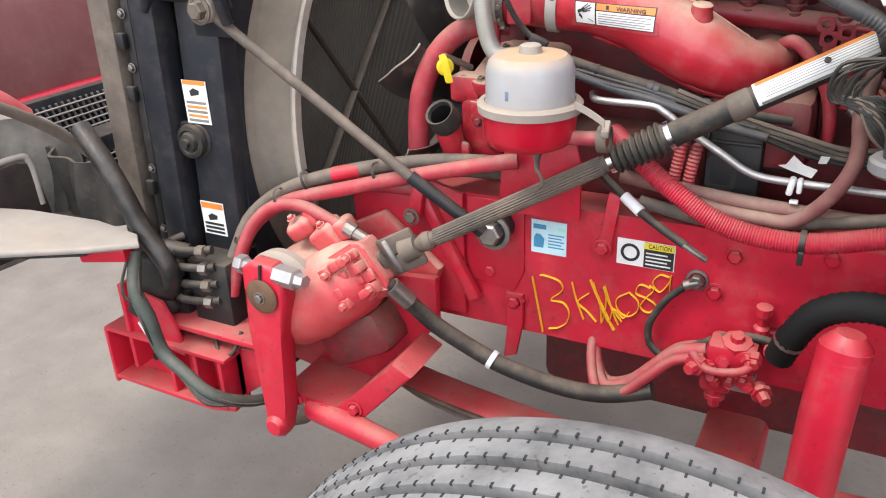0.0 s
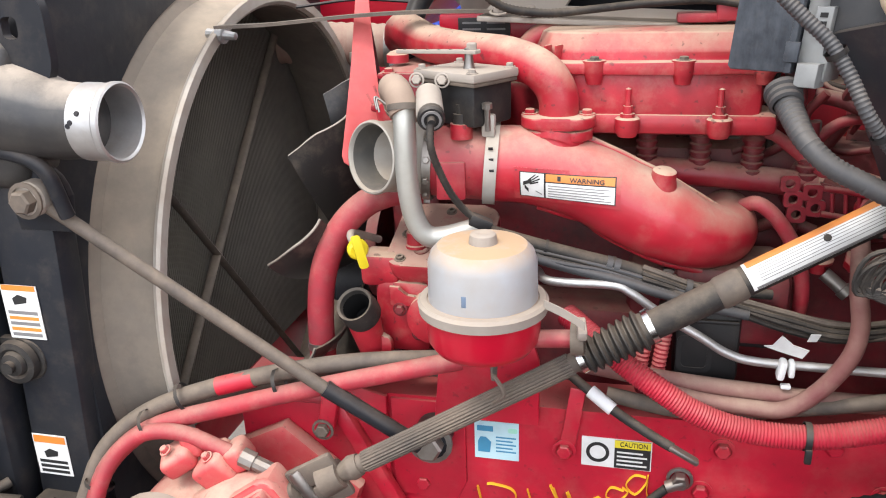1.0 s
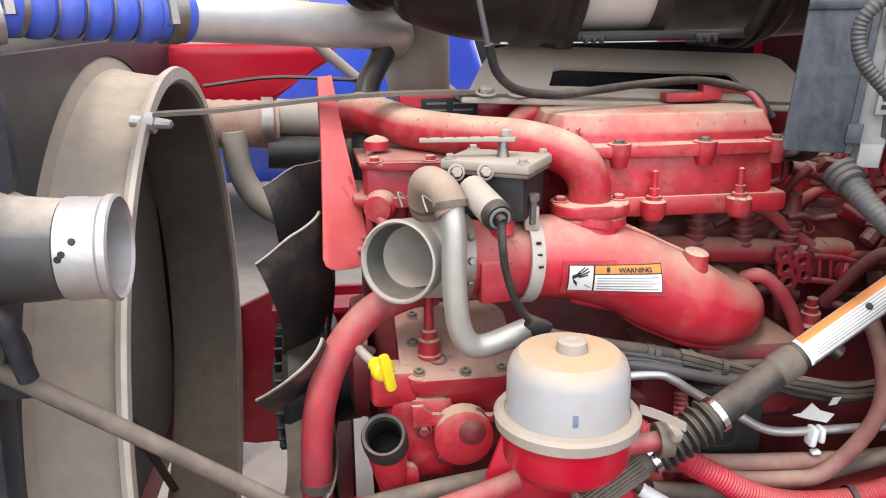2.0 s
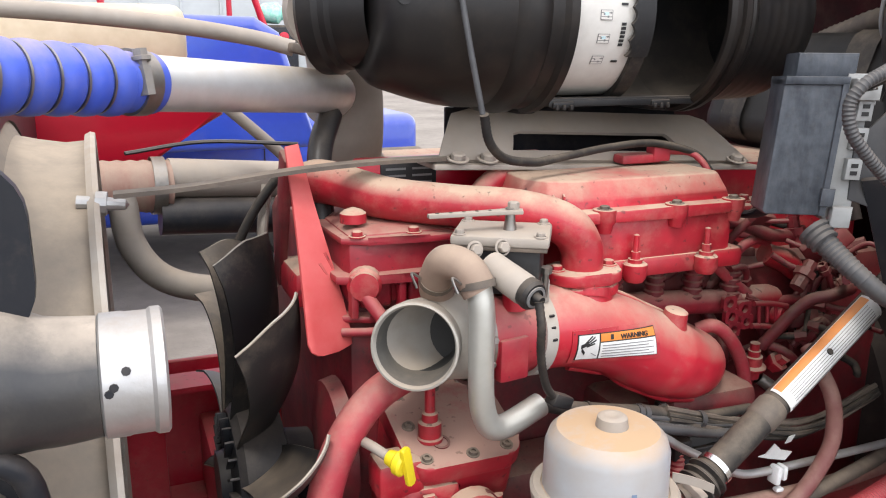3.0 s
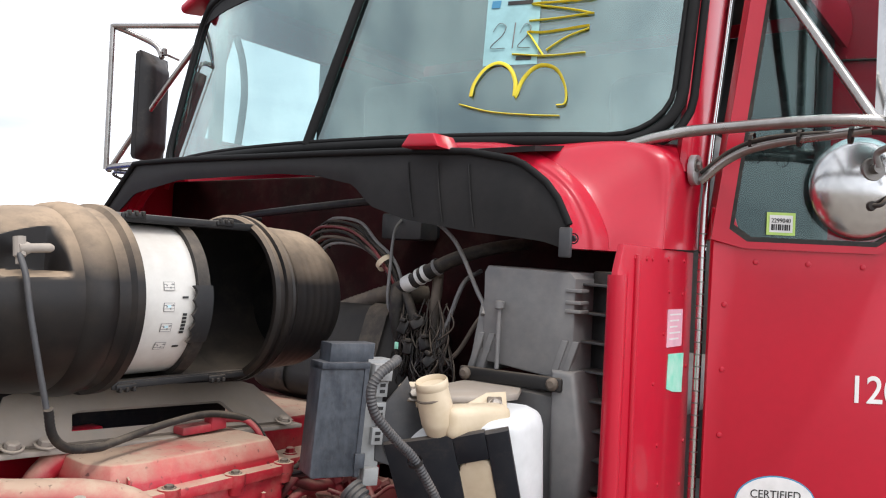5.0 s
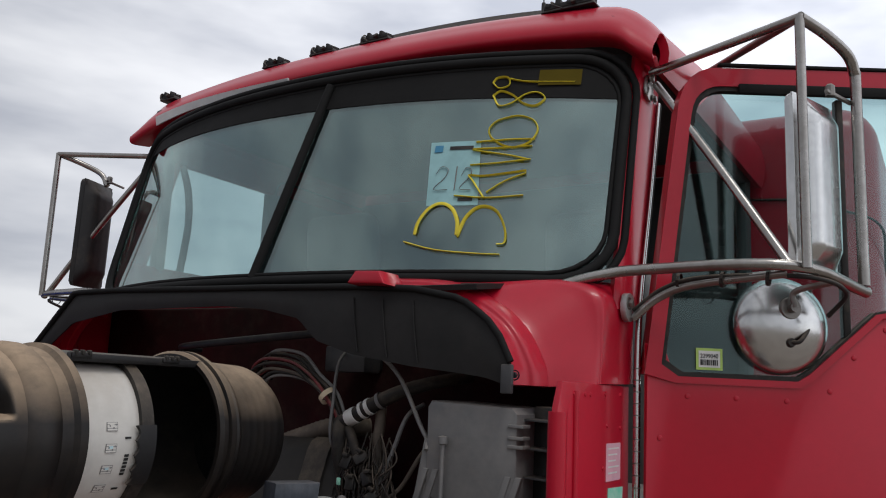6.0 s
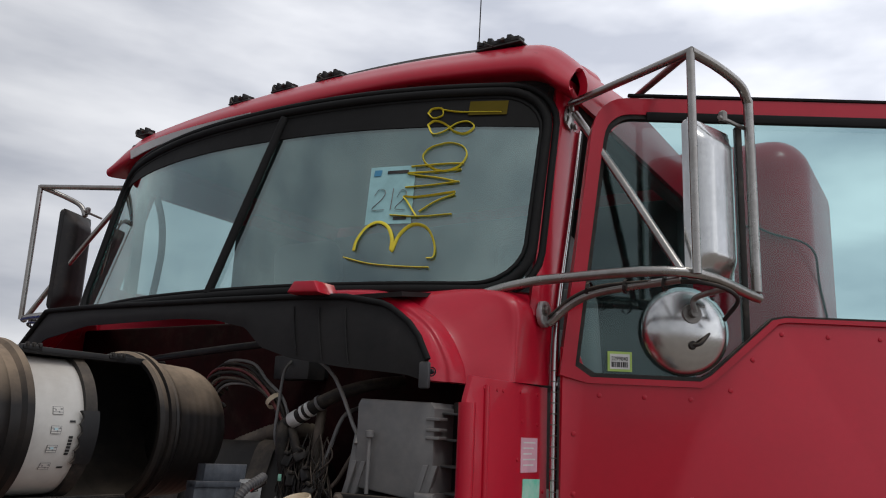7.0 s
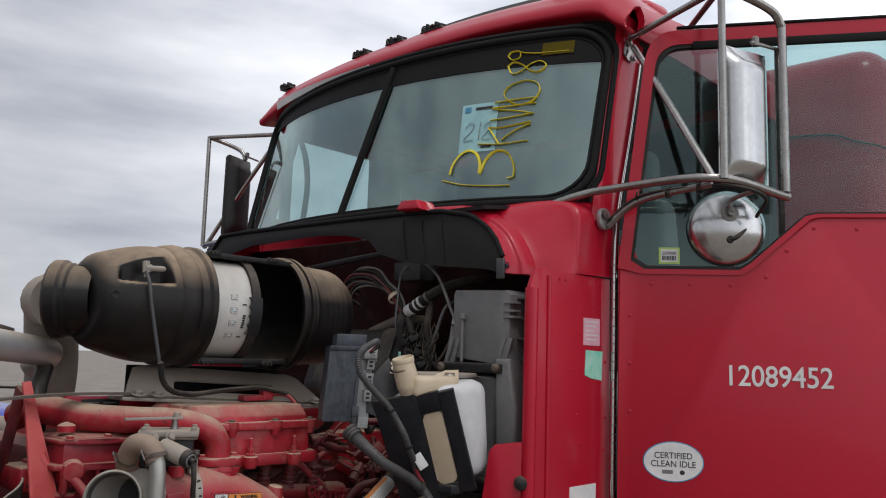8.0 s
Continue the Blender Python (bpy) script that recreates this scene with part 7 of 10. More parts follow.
for pts, r in (
    ([(-0.246, 0.824), (-0.239, 0.79), (-0.231, 0.749), (-0.224, 0.712)], 0.0036),
    ([(-0.231, 0.83), (-0.221, 0.831), (-0.194, 0.825), (-0.188, 0.807), (-0.209, 0.784), (-0.185, 0.782), (-0.174, 0.765), (-0.178, 0.742), (-0.195, 0.727), (-0.212, 0.722)], 0.0028),
    ([(-0.17, 0.828), (-0.161, 0.795), (-0.146, 0.757)], 0.003),
    ([(-0.138, 0.812), (-0.158, 0.79), (-0.14, 0.775), (-0.122, 0.757)], 0.0028),
    ([(-0.136, 0.84), (-0.119, 0.804), (-0.09, 0.749)], 0.0045),
    ([(-0.112, 0.83), (-0.10, 0.80), (-0.076, 0.768)], 0.003),
    ([(-0.127, 0.82), (-0.104, 0.775), (-0.088, 0.748)], 0.003),
    ([(-0.131, 0.835), (-0.116, 0.79), (-0.112, 0.757), (-0.106, 0.80), (-0.110, 0.832), (-0.094, 0.786), (-0.082, 0.760)], 0.0028),
    ([(-0.120, 0.80), (-0.100, 0.762), (-0.092, 0.79), (-0.074, 0.776), (-0.064, 0.79)], 0.0024),
    ([(-0.066, 0.829), (-0.087, 0.812), (-0.084, 0.79), (-0.066, 0.781), (-0.05, 0.795), (-0.05, 0.815), (-0.066, 0.829)], 0.0026),
    ([(-0.03, 0.845), (-0.048, 0.848), (-0.054, 0.83), (-0.032, 0.823), (-0.018, 0.812), (-0.03, 0.797), (-0.045, 0.805), (-0.036, 0.825), (-0.024, 0.842), (-0.032, 0.85)], 0.0026),
    ([(0.0, 0.872), (-0.016, 0.873), (-0.027, 0.855), (-0.014, 0.841), (0.0, 0.86), (0.003, 0.876), (0.002, 0.85), (0.004, 0.838)], 0.0026),
):
    part("stroke", tube(B(), [rail(x, z, 0.001) for x, z in pts], r * 1.65, 6, 5, squash=0.25), ORANGE_MARK, marks)
# battery cable stud and the cable that loops under it
cable = thing("ground_cable", rail(0.02, 0.74, 0.01), "black cable bolted to the frame rail, looping down", "cable")
part("lug", tube(B(), [rail(0.05, 0.878, 0.012), rail(0.028, 0.868, 0.014)], 0.009, 10), STEEL, cable)
part("stud", bolt(B(), rail(0.046, 0.878, 0.004), (0, -1, 0), 0.012, 0.016), STEEL, cable)
part("cable", tube(B(), [rail(0.028, 0.866, 0.014), rail(0.0, 0.835, 0.018), rail(-0.023, 0.787, 0.02), rail(-0.02, 0.748, 0.02), rail(0.008, 0.724, 0.022)], 0.0065, 10), BLACK_RUBBER, cable)
part("cable", tube(B(), [rail(0.0, 0.722, 0.03), rail(0.055, 0.765, 0.03), rail(0.107, 0.797, 0.03), rail(0.159, 0.805, 0.03), rail(0.21, 0.79, 0.03)], 0.0075, 10), BLACK_RUBBER, cable)
part("tie", box(B(), rail(0.01, 0.72, 0.03), (0.02, 0.02, 0.006), 0.002, (0, 30, 0)), BLACK_PLASTIC, cable)
# loose battery cable with a white sleeve
loose = thing("loose_cable", (-0.09, -0.47, 1.01), "loose black cable with a white sleeve and a metal end", "cable")
part("cable", tube(B(), [(-0.13, -0.44, 1.03), (-0.085, -0.472, 1.012), (-0.045, -0.488, 0.99), (0.0, -0.50, 0.968), (0.03, -0.507, 0.955)], 0.007, 10), BLACK_RUBBER, loose)
part("white_sleeve", tube(B(), [(-0.082, -0.473, 1.011), (-0.050, -0.487, 0.993)], 0.0095, 12), WHITE_PLASTIC, loose)
part("cable_end", box(B(), (0.045, -0.508, 0.947), (0.045, 0.014, 0.008), 0.003, (0, 30, 0)), STEEL, loose)
# air valve under the rail
valve = thing("air_valve", (0.12, -0.50, 0.70), "red air valve cluster with hoses under the rail", "valve")
part("body", box(B(), (0.12, -0.50, 0.775), (0.08, 0.06, 0.05), 0.012), RED_FRAME, valve)
part("dome", lathe(B(), (0.125, -0.505, 0.795), (0, -0.3, 1), [(0, 0.026), (0.010, 0.024), (0.013, 0.012), (0.022, 0.010), (0.022, 0)], 8), RED_FRAME, valve)
vr = random.Random(4)
for k in range(9):
    part("port", lathe(B(), (0.085 + 0.075 * vr.random(), -0.528, 0.735 + 0.06 * vr.random()), (vr.uniform(-0.5, 0.5), -1, vr.uniform(-0.5, 0.5)), [(-0.01, 0.012), (0.006, 0.012), (0.006, 0.008), (0.016, 0.008), (0.016, 0)], 6), RED_FRAME, valve)
part("lower_body", box(B(), (0.10, -0.505, 0.735), (0.05, 0.05, 0.05), 0.008), RED_FRAME, valve)
part("silver_block", box(B(), (0.135, -0.51, 0.735), (0.05, 0.04, 0.028), 0.005), ALUMINIUM, valve)
for p, a in (((0.165, -0.52, 0.735), (0.6, -1, -0.2)), ((0.17, -0.50, 0.79), (1, -0.3, 0.3)), ((0.075, -0.53, 0.765), (-0.4, -1, 0)), ((0.10, -0.51, 0.71), (0, 0, -1))):
    part("fitting", lathe(B(), p, a, [(0, 0.013), (0.012, 0.013), (0.012, 0.017), (0.02, 0.017), (0.02, 0.010), (0.036, 0.009), (0.036, 0)], 8), RED_FRAME, valve)
part("pipe", tube(B(), [(0.16, -0.52, 0.785), (0.14, -0.55, 0.775), (0.09, -0.55, 0.765), (0.06, -0.54, 0.785)], 0.007, 8), RED_HOSE, valve)
part("stand_pipe", lathe(B(), (0.155, -0.475, 0.80), (0.02, -0.1, 1), [(0, 0.013), (0.02, 0.013), (0.025, 0.008), (0.04, 0.008), (0.045, 0.013), (0.06, 0.013), (0.065, 0)], 10), RED_FRAME, valve)
for k, (r, dy) in enumerate(((0.0135, 0.0), (0.009, 0.026), (0.0085, -0.020))):
    part("hose", tube(B(), [(-0.127, -0.425 - dy * 0.3, 0.75), (-0.126, -0.455 - dy * 0.6, 0.695), (-0.095, -0.50 - dy, 0.655), (-0.05, -0.505 - dy, 0.668), (-0.01, -0.505 - dy, 0.71), (0.03, -0.50 - dy, 0.752), (0.08, -0.50 - dy, 0.77)], r, 12), RED_HOSE, valve)
# shock absorber and black duct at the rear of the wheel
shock = thing("shock_absorber", (0.245, -0.63, 0.40), "fat red shock absorber with a bright bolted foot", "shock absorber")
part("upper_can", tube(B(), [(0.276, -0.60, 0.885), (0.268, -0.618, 0.78), (0.262, -0.64, 0.62)], [0.036, 0.037, 0.036], 24), RED_FRAME, shock)
part("cap", lathe(B(), (0.277, -0.60, 0.890), (0.1, 0.1, 1), [(-0.02, 0.037), (0.0, 0.034), (0.016, 0.02), (0.018, 0)], 24), RED_FRAME, shock)
part("foot", tube(B(), [(0.262, -0.64, 0.62), (0.255, -0.65, 0.45)], 0.03, 16), BLACK_PAINT, shock)
duct = thing("ribbed_duct", (0.20, -0.55, 0.83), "black ribbed loom curving behind the wheel", "hose")
part("duct", tube(B(), [(0.19, -0.52, 0.80), (0.205, -0.54, 0.85), (0.235, -0.555, 0.905), (0.29, -0.56, 0.93), (0.36, -0.555, 0.92), (0.46, -0.54, 0.89)], 0.023, 14, rib=0.08, rib_step=0.006), SEAL_BLACK, duct)
part("duct_tie", lathe(B(), (0.202, -0.535, 0.84), (0.3, -0.3, 1), [(-0.004, 0.0245), (0.004, 0.0245)], 14), STEEL, duct)
# leaf springs
springs = thing("leaf_spring", (-0.15, -0.46, 0.47), "dusty brown leaf spring under the rail", "leaf spring")
for k in range(3):
    part("leaf", tube(B(), [(-0.75 + 0.08 * k, -0.46, 0.585 - 0.012 * k), (-0.4, -0.46, 0.515 - 0.013 * k), (0.1, -0.46, 0.48 - 0.013 * k), (0.7 - 0.08 * k, -0.46, 0.53 - 0.012 * k)], 0.04, 8, squash=0.14), SHAFT_BROWN if k else RED_FRAME, springs)
part("axle_beam", box(B(), (0.12, 0, 0.44), (0.12, 1.9, 0.09), 0.02), RED_FRAME, springs)

# ---- steering gear ----
gear = thing("steering_gear", (-0.60, -0.60, 0.62), "red power steering gear caked with tan dust", "steering gear")
GEAR = material("dusty_gear_red", (0.50, 0.012, 0.035), 0.55, other=(0.46, 0.09, 0.08), scale=35, big=9, bump=0.3, dust=0.8, rise=(0.1, 0.9), speck=0.25, dust_colour=(0.50, 0.38, 0.28))
g0 = Vector((-0.50, -0.600, 0.862))
gd = Vector((-0.80, -0.06, -0.56)).normalized()
part("barrel", lathe(B(), g0, gd, [(0, 0.0), (0, 0.045), (0.02, 0.06), (0.05, 0.072), (0.16, 0.078), (0.22, 0.074), (0.25, 0.055), (0.255, 0)], 36), GEAR, gear)
part("sector_bulge", lathe(B(), (-0.655, -0.52, 0.765), (0, -1, 0.02), [(0, 0.10), (0.06, 0.10), (0.10, 0.088), (0.12, 0.075), (0.135, 0.06), (0.15, 0.045)], 36), GEAR, gear)
part("dust_ring", lathe(B(), (-0.675, -0.635, 0.80), (0, -1, 0.02), [(0, 0.078), (0.018, 0.080), (0.03, 0.072), (0.04, 0.055)], 32), TAN_STEEL, gear, "tan caked seal ring")
part("valve_head", box(B(), (-0.515, -0.612, 0.858), (0.080, 0.075, 0.090), 0.010, (0, -35, 4)), GEAR, gear)
rng = random.Random(11)
vm = pose(-0.515, -0.612, 0.858, 0, -35, 4)
for i in range(4):
    for j in range(4):
        w_, h_ = rng.uniform(0.014, 0.024), rng.uniform(0.014, 0.024)
        d_ = rng.choice((0.008, 0.014, 0.02, 0.026))
        part("casting_pad", box(B(), vm @ Vector((-0.033 + 0.022 * i, -0.036 - d_ / 2, -0.034 + 0.023 * j)), (w_, d_, h_), 0.003, (rng.uniform(-8, 8), -35 + rng.uniform(-6, 6), 4)), GEAR, gear)
for a, b in ((-0.03, 0.03), (0.03, 0.036), (0.036, -0.03), (-0.036, -0.034)):
    part("gear_bolt", bolt(B(), vm @ Vector((a, -0.060, b)), (0, -1, 0), 0.007, 0.012), GEAR, gear)
part("valve_flange", prism(B(), rounded(0.10, 0.105, 0.02), vm @ Vector((0, -0.030, 0)), vm.to_3x3() @ X, vm.to_3x3() @ Z, 0.014, 0.004), GEAR, gear)
part("port_boss", lathe(B(), (-0.468, -0.63, 0.835), (0.6, -0.4, -0.5), [(-0.03, 0.020), (0.0, 0.020), (0.004, 0.016), (0.012, 0.016), (0.012, 0)], 6), GEAR, gear)
for p, s_, r_ in (((-0.665, -0.585, 0.905), (0.05, 0.05, 0.035), (10, -30, 20)), ((-0.645, -0.575, 0.925), (0.03, 0.03, 0.04), (0, -20, 0)), ((-0.605, -0.58, 0.895), (0.055, 0.06, 0.05), (12, -38, 0)), ((-0.575, -0.57, 0.912), (0.03, 0.05, 0.04), (0, -30, 10))):
    part("top_lug", box(B(), p, s_, 0.010, r_, seg=3), GEAR, gear)
for p in ((-0.675, -0.60, 0.925), (-0.61, -0.60, 0.922)):
    part("gear_bolt", bolt(B(), p, (-0.4, -0.5, 1), 0.006, 0.008), GEAR, gear)
part("mount_ear", prism(B(), [(-0.08, -0.06), (0.10, -0.10), (0.14, 0.02), (0.02, 0.12), (-0.10, 0.06)], (-0.56, -0.50, 0.80), X, Z, 0.03, 0.01), GEAR, gear)
part("lower_casting", box(B(), (-0.56, -0.56, 0.685), (0.16, 0.10, 0.09), 0.02, (0, -30, 0)), SHADED_GREASY_RED, gear)
pit = thing("pitman_arm", (-0.70, -0.72, 0.48), "red pitman arm clamped on the steering gear", "pitman arm")
part("arm", prism(B(), [(-0.048, 0.0), (-0.046, 0.045), (-0.022, 0.062), (0.022, 0.058), (0.044, 0.035), (0.046, -0.01), (0.026, -0.09), (0.014, -0.24), (0.012, -0.30), (-0.004, -0.325), (-0.028, -0.322), (-0.042, -0.30), (-0.040, -0.20), (-0.036, -0.08)], (-0.668, -0.715, 0.822), X, Z, 0.040, 0.010, 3), RED_FRAME, pit)
part("hub_nut", lathe(B(), (-0.668, -0.714, 0.820), (0, -1, 0), [(0, 0.030), (0.006, 0.034), (0.010, 0.028), (0.012, 0.012), (0.012, 0)], 28), material("rusty_nut", (0.16, 0.085, 0.045), 0.7, 0.3, other=(0.09, 0.055, 0.035), scale=60, big=20, bump=0.2), pit)
part("hub_pin", bolt(B(), (-0.668, -0.726, 0.820), (0, -1, 0), 0.008, 0.006), STEEL, pit)
part("clamp_bolt", lathe(B(), (-0.640, -0.70, 0.862), (1, -0.1, 0), [(-0.10, 0.016), (-0.095, 0.018), (-0.08, 0.018), (-0.08, 0.012), (0.0, 0.012), (0.0, 0.02), (0.045, 0.02), (0.048, 0.014), (0.066, 0.013), (0.066, 0)], 6), ALUMINIUM, pit, "bright pinch bolt and nut")
part("split", box(B(), (-0.668, -0.716, 0.860), (0.005, 0.006, 0.045), 0.001, (0, 8, 0)), BLACK_PAINT, pit)
part("ball_cap", lathe(B(), (-0.684, -0.714, 0.524), (0, -1, 0), [(0, 0.024), (0.006, 0.022), (0.012, 0.016), (0.014, 0)], 20), RED_FRAME, pit)
link = thing("drag_link", (-0.4, -0.70, 0.56), "red steering drag link with a dusty ball joint", "drag link")
part("ball_joint", lathe(B(), (-0.672, -0.66, 0.530), (0.25, 1, 0.1), [(-0.03, 0.02), (0.0, 0.034), (0.03, 0.036), (0.045, 0.03), (0.05, 0)], 20), SHAFT_BROWN, link)
part("rod", tube(B(), [(-0.66, -0.64, 0.535), (-0.60, -0.655, 0.538), (-0.40, -0.70, 0.545), (-0.15, -0.78, 0.56)], [0.03, 0.026, 0.022, 0.022], 16), RED_FRAME, link)

# ---- front frame horn ----
horn = thing("bumper_bracket", (-0.9, -0.68, 0.53), "red channel bracket at the frame horn with ribs", "bracket")
part("horn_plate", prism(B(), [(-1.04, 0.60), (-0.70, 0.545), (-0.56, 0.545), (-0.41, 0.72), (-0.41, 0.82), (-0.62, 0.80), (-0.80, 0.72), (-1.02, 0.78)], (0, -0.535, 0), X, Z, 0.02, 0.005), RED_FRAME, horn)
part("upper_box", prism(B(), [(-1.045, 0.64), (-0.90, 0.628), (-0.915, 0.70), (-0.94, 0.745), (-1.03, 0.765)], (0, -0.715, 0), X, Z, 0.012, 0.004), RED_FRAME, horn)
part("end_plate", box(B(), (-1.04, -0.63, 0.67), (0.012, 0.19, 0.20), 0.004), RED_FRAME, horn)
part("channel_web", box(B(), (-0.945, -0.675, 0.588), (0.33, 0.010, 0.13), 0.003), RED_FRAME, horn)
part("channel_top", box(B(), (-0.945, -0.700, 0.653), (0.33, 0.060, 0.010), 0.003), RED_FRAME, horn)
part("channel_foot", prism(B(), [(-1.11, 0.0), (-0.78, 0.0), (-0.78, 0.05), (-0.83, 0.065), (-1.11, 0.060)], (0, -0.670, 0.530), X, (0, -1, 0), 0.010, 0.003), RED_FRAME, horn)
part("channel_end", box(B(), (-1.106, -0.70, 0.588), (0.010, 0.062, 0.135), 0.003), RED_FRAME, horn)
for x in (-0.935, -0.865, -0.80):
    part("channel_rib", box(B(), (x, -0.70, 0.590), (0.010, 0.052, 0.118), 0.002), RED_FRAME, horn)
part("channel_toe", prism(B(), [(-0.80, 0.535), (-0.74, 0.58), (-0.73, 0.66), (-0.80, 0.655)], (0, -0.68, 0), X, Z, 0.012, 0.003), RED_FRAME, horn)
for x, z in ((-1.075, 0.61), (-1.03, 0.575), (-0.90, 0.60), (-0.835, 0.60)):
    part("channel_hole", lathe(B(), (x, -0.681, z), (0, -1, 0), [(0, 0.009), (0.0008, 0.009), (0.0008, 0)], 14), BLACK_PAINT, horn)
for x in (-1.02, -0.97, -0.83):
    part("horn_bolt", bolt(B(), (x, -0.672, 0.60), (0, -1, 0), 0.011, 0.010), RED_FRAME, horn)
part("shelf", box(B(), (-0.83, -0.62, 0.69), (0.28, 0.17, 0.012), 0.003), RED_FRAME, horn)
part("gear_foot", prism(B(), [(-0.70, 0.53), (-0.55, 0.515), (-0.40, 0.68), (-0.44, 0.70), (-0.57, 0.56), (-0.70, 0.575)], (0, -0.66, 0), X, Z, 0.13, 0.006), RED_FRAME, horn)
for x, z in ((-0.60, 0.55), (-0.53, 0.575), (-0.66, 0.56)):
    part("horn_bolt", bolt(B(), (x, -0.662, z), (0, -1, 0), 0.011, 0.010), RED_FRAME, horn)
part("front_crossmember", box(B(), (-0.95, 0.0, 0.66), (0.14, 1.05, 0.14), 0.012), RED_FRAME, horn)
part("far_plate", prism(B(), [(-1.04, 0.60), (-0.70, 0.545), (-0.56, 0.545), (-0.41, 0.72), (-0.41, 0.96), (-0.62, 0.96), (-1.02, 0.78)], (0, 0.555, 0), X, Z, 0.02, 0.005), RED_FRAME, horn)
# black manifold with hose stubs
mani = thing("hose_manifold", (-0.86, -0.64, 0.69), "black hose manifold box with four stub fittings", "manifold")
part("case", box(B(), (-0.85, -0.63, 0.755), (0.10, 0.07, 0.15), 0.006), BLACK_PLASTIC, mani)
for k in range(4):
    z = 0.855 - 0.037 * k
    part("stub", tube(B(), [(-0.93, -0.63, z + 0.004), (-0.945, -0.66, z - 0.002), (-0.92, -0.675, z - 0.004), (-0.87, -0.675, z), (-0.825, -0.665, z + 0.006)], 0.0085, 10), BLACK_RUBBER, mani)
    part("stub_nut", lathe(B(), (-0.855, -0.674, z + 0.001), (1, 0.1, 0.1), [(0, 0.0125), (0.018, 0.0125), (0.018, 0)], 6), STEEL if k % 2 else SHAFT_BROWN, mani)
part("wire", tube(B(), [(-0.86, -0.66, 0.69), (-0.82, -0.70, 0.655), (-0.78, -0.705, 0.66), (-0.77, -0.68, 0.70)], 0.004, 8), BLACK_RUBBER, mani)
# hoses over the gear
hoses = thing("hose_bundle", (-0.6, -0.54, 0.95), "bundle of dusty red hoses tied over the steering gear", "hoses")
part("hose", tube(B(), [(-0.255, -0.51, 1.062), (-0.30, -0.522, 1.055), (-0.44, -0.535, 1.020), (-0.60, -0.55, 0.975), (-0.715, -0.57, 0.94), (-0.775, -0.60, 0.89), (-0.80, -0.625, 0.82), (-0.818, -0.65, 0.745)], 0.0135, 14), RED_HOSE, hoses)
part("hose", tube(B(), [(-0.22, -0.44, 1.03), (-0.36, -0.485, 1.040), (-0.47, -0.505, 1.030), (-0.60, -0.525, 1.002), (-0.72, -0.55, 0.96), (-0.79, -0.58, 0.905), (-0.815, -0.61, 0.84), (-0.83, -0.64, 0.78)], 0.0135, 14), SHAFT_BROWN, hoses)
part("hose", tube(B(), [(-0.20, -0.42, 1.005), (-0.40, -0.47, 1.015), (-0.55, -0.50, 0.995), (-0.68, -0.53, 0.965)], 0.013, 14), SHAFT_BROWN, hoses)
part("red_sleeve", tube(B(), [(-0.565, -0.519, 1.010), (-0.62, -0.529, 0.996)], 0.0145, 14), RED_FRAME, hoses)
part("hose", tube(B(), [(-0.545, -0.585, 0.912), (-0.59, -0.58, 0.922), (-0.66, -0.58, 0.944), (-0.72, -0.59, 0.94), (-0.765, -0.61, 0.90), (-0.79, -0.635, 0.83), (-0.805, -0.65, 0.76)], 0.012, 14), RED_HOSE, hoses)
part("hose_end", lathe(B(), (-0.545, -0.585, 0.912), (0.85, 0, -0.35), [(-0.02, 0.014), (0.0, 0.014), (0.0, 0.011), (0.03, 0.011), (0.03, 0)], 10), STEEL, hoses)
for p, d in (((-0.715, -0.575, 0.95), (1, 0.1, 0.4)), ((-0.79, -0.61, 0.86), (0.3, 0.3, 1)), ((-0.52, -0.53, 1.012), (1, 0.1, 0.3)), ((-0.67, -0.545, 0.983), (1, 0.2, 0.4))):
    part("tie", lathe(B(), p, d, [(-0.003, 0.0215), (0.003, 0.0215)], 12), BLACK_PLASTIC, hoses)
feed = thing("gear_feed_hose", (-0.3, -0.56, 0.66), "dusty black hose from the steering gear under the rail", "hose")
part("hose", tube(B(), [(-0.455, -0.625, 0.845), (-0.435, -0.61, 0.815), (-0.415, -0.59, 0.78), (-0.388, -0.575, 0.747), (-0.331, -0.56, 0.708), (-0.263, -0.55, 0.676), (-0.165, -0.54, 0.655), (-0.082, -0.53, 0.655), (0.0, -0.52, 0.68)], [0.012, 0.014, 0.015, 0.016, 0.016, 0.016, 0.016, 0.016, 0.016], 14), BLACK_RUBBER, feed)
part("ferrule", tube(B(), [(-0.452, -0.622, 0.84), (-0.428, -0.603, 0.803)], 0.0175, 12), STEEL, feed)
part("tie", lathe(B(), (-0.288, -0.553, 0.686), (0.9, 0, -0.4), [(-0.005, 0.019), (0.005, 0.019)], 12), WHITE_PLASTIC, feed)

# ---- stay rod ----
stay = thing("radiator_stay_rod", (-0.55, -0.56, 0.92), "grey diagonal stay rod from radiator to frame rail", "stay rod")
part("rod", tube(B(), [(-0.785, -0.605, 1.292), (-0.42, -0.55, 1.008)], 0.0095, 12), SHAFT_BROWN, stay)
part("rod_sleeve", tube(B(), [(-0.44, -0.553, 1.025), (-0.315, -0.525, 0.928)], 0.012, 12), BLACK_PAINT, stay)
part("eye_plate", prism(B(), [(-0.04, -0.05), (0.04, -0.05), (0.045, 0.0)] + arc(0.0, 0.0, 0.045, 0, 180, 10) + [(-0.045, 0.0)], (-0.797, -0.602, 1.304), X, Z, 0.012, 0.004), BLACK_PAINT, stay)
part("eye", lathe(B(), (-0.797, -0.575, 1.304), (0, -1, 0), [(0, 0.024), (0.045, 0.024), (0.05, 0.02), (0.05, 0)], 20), TAN_STEEL, stay)
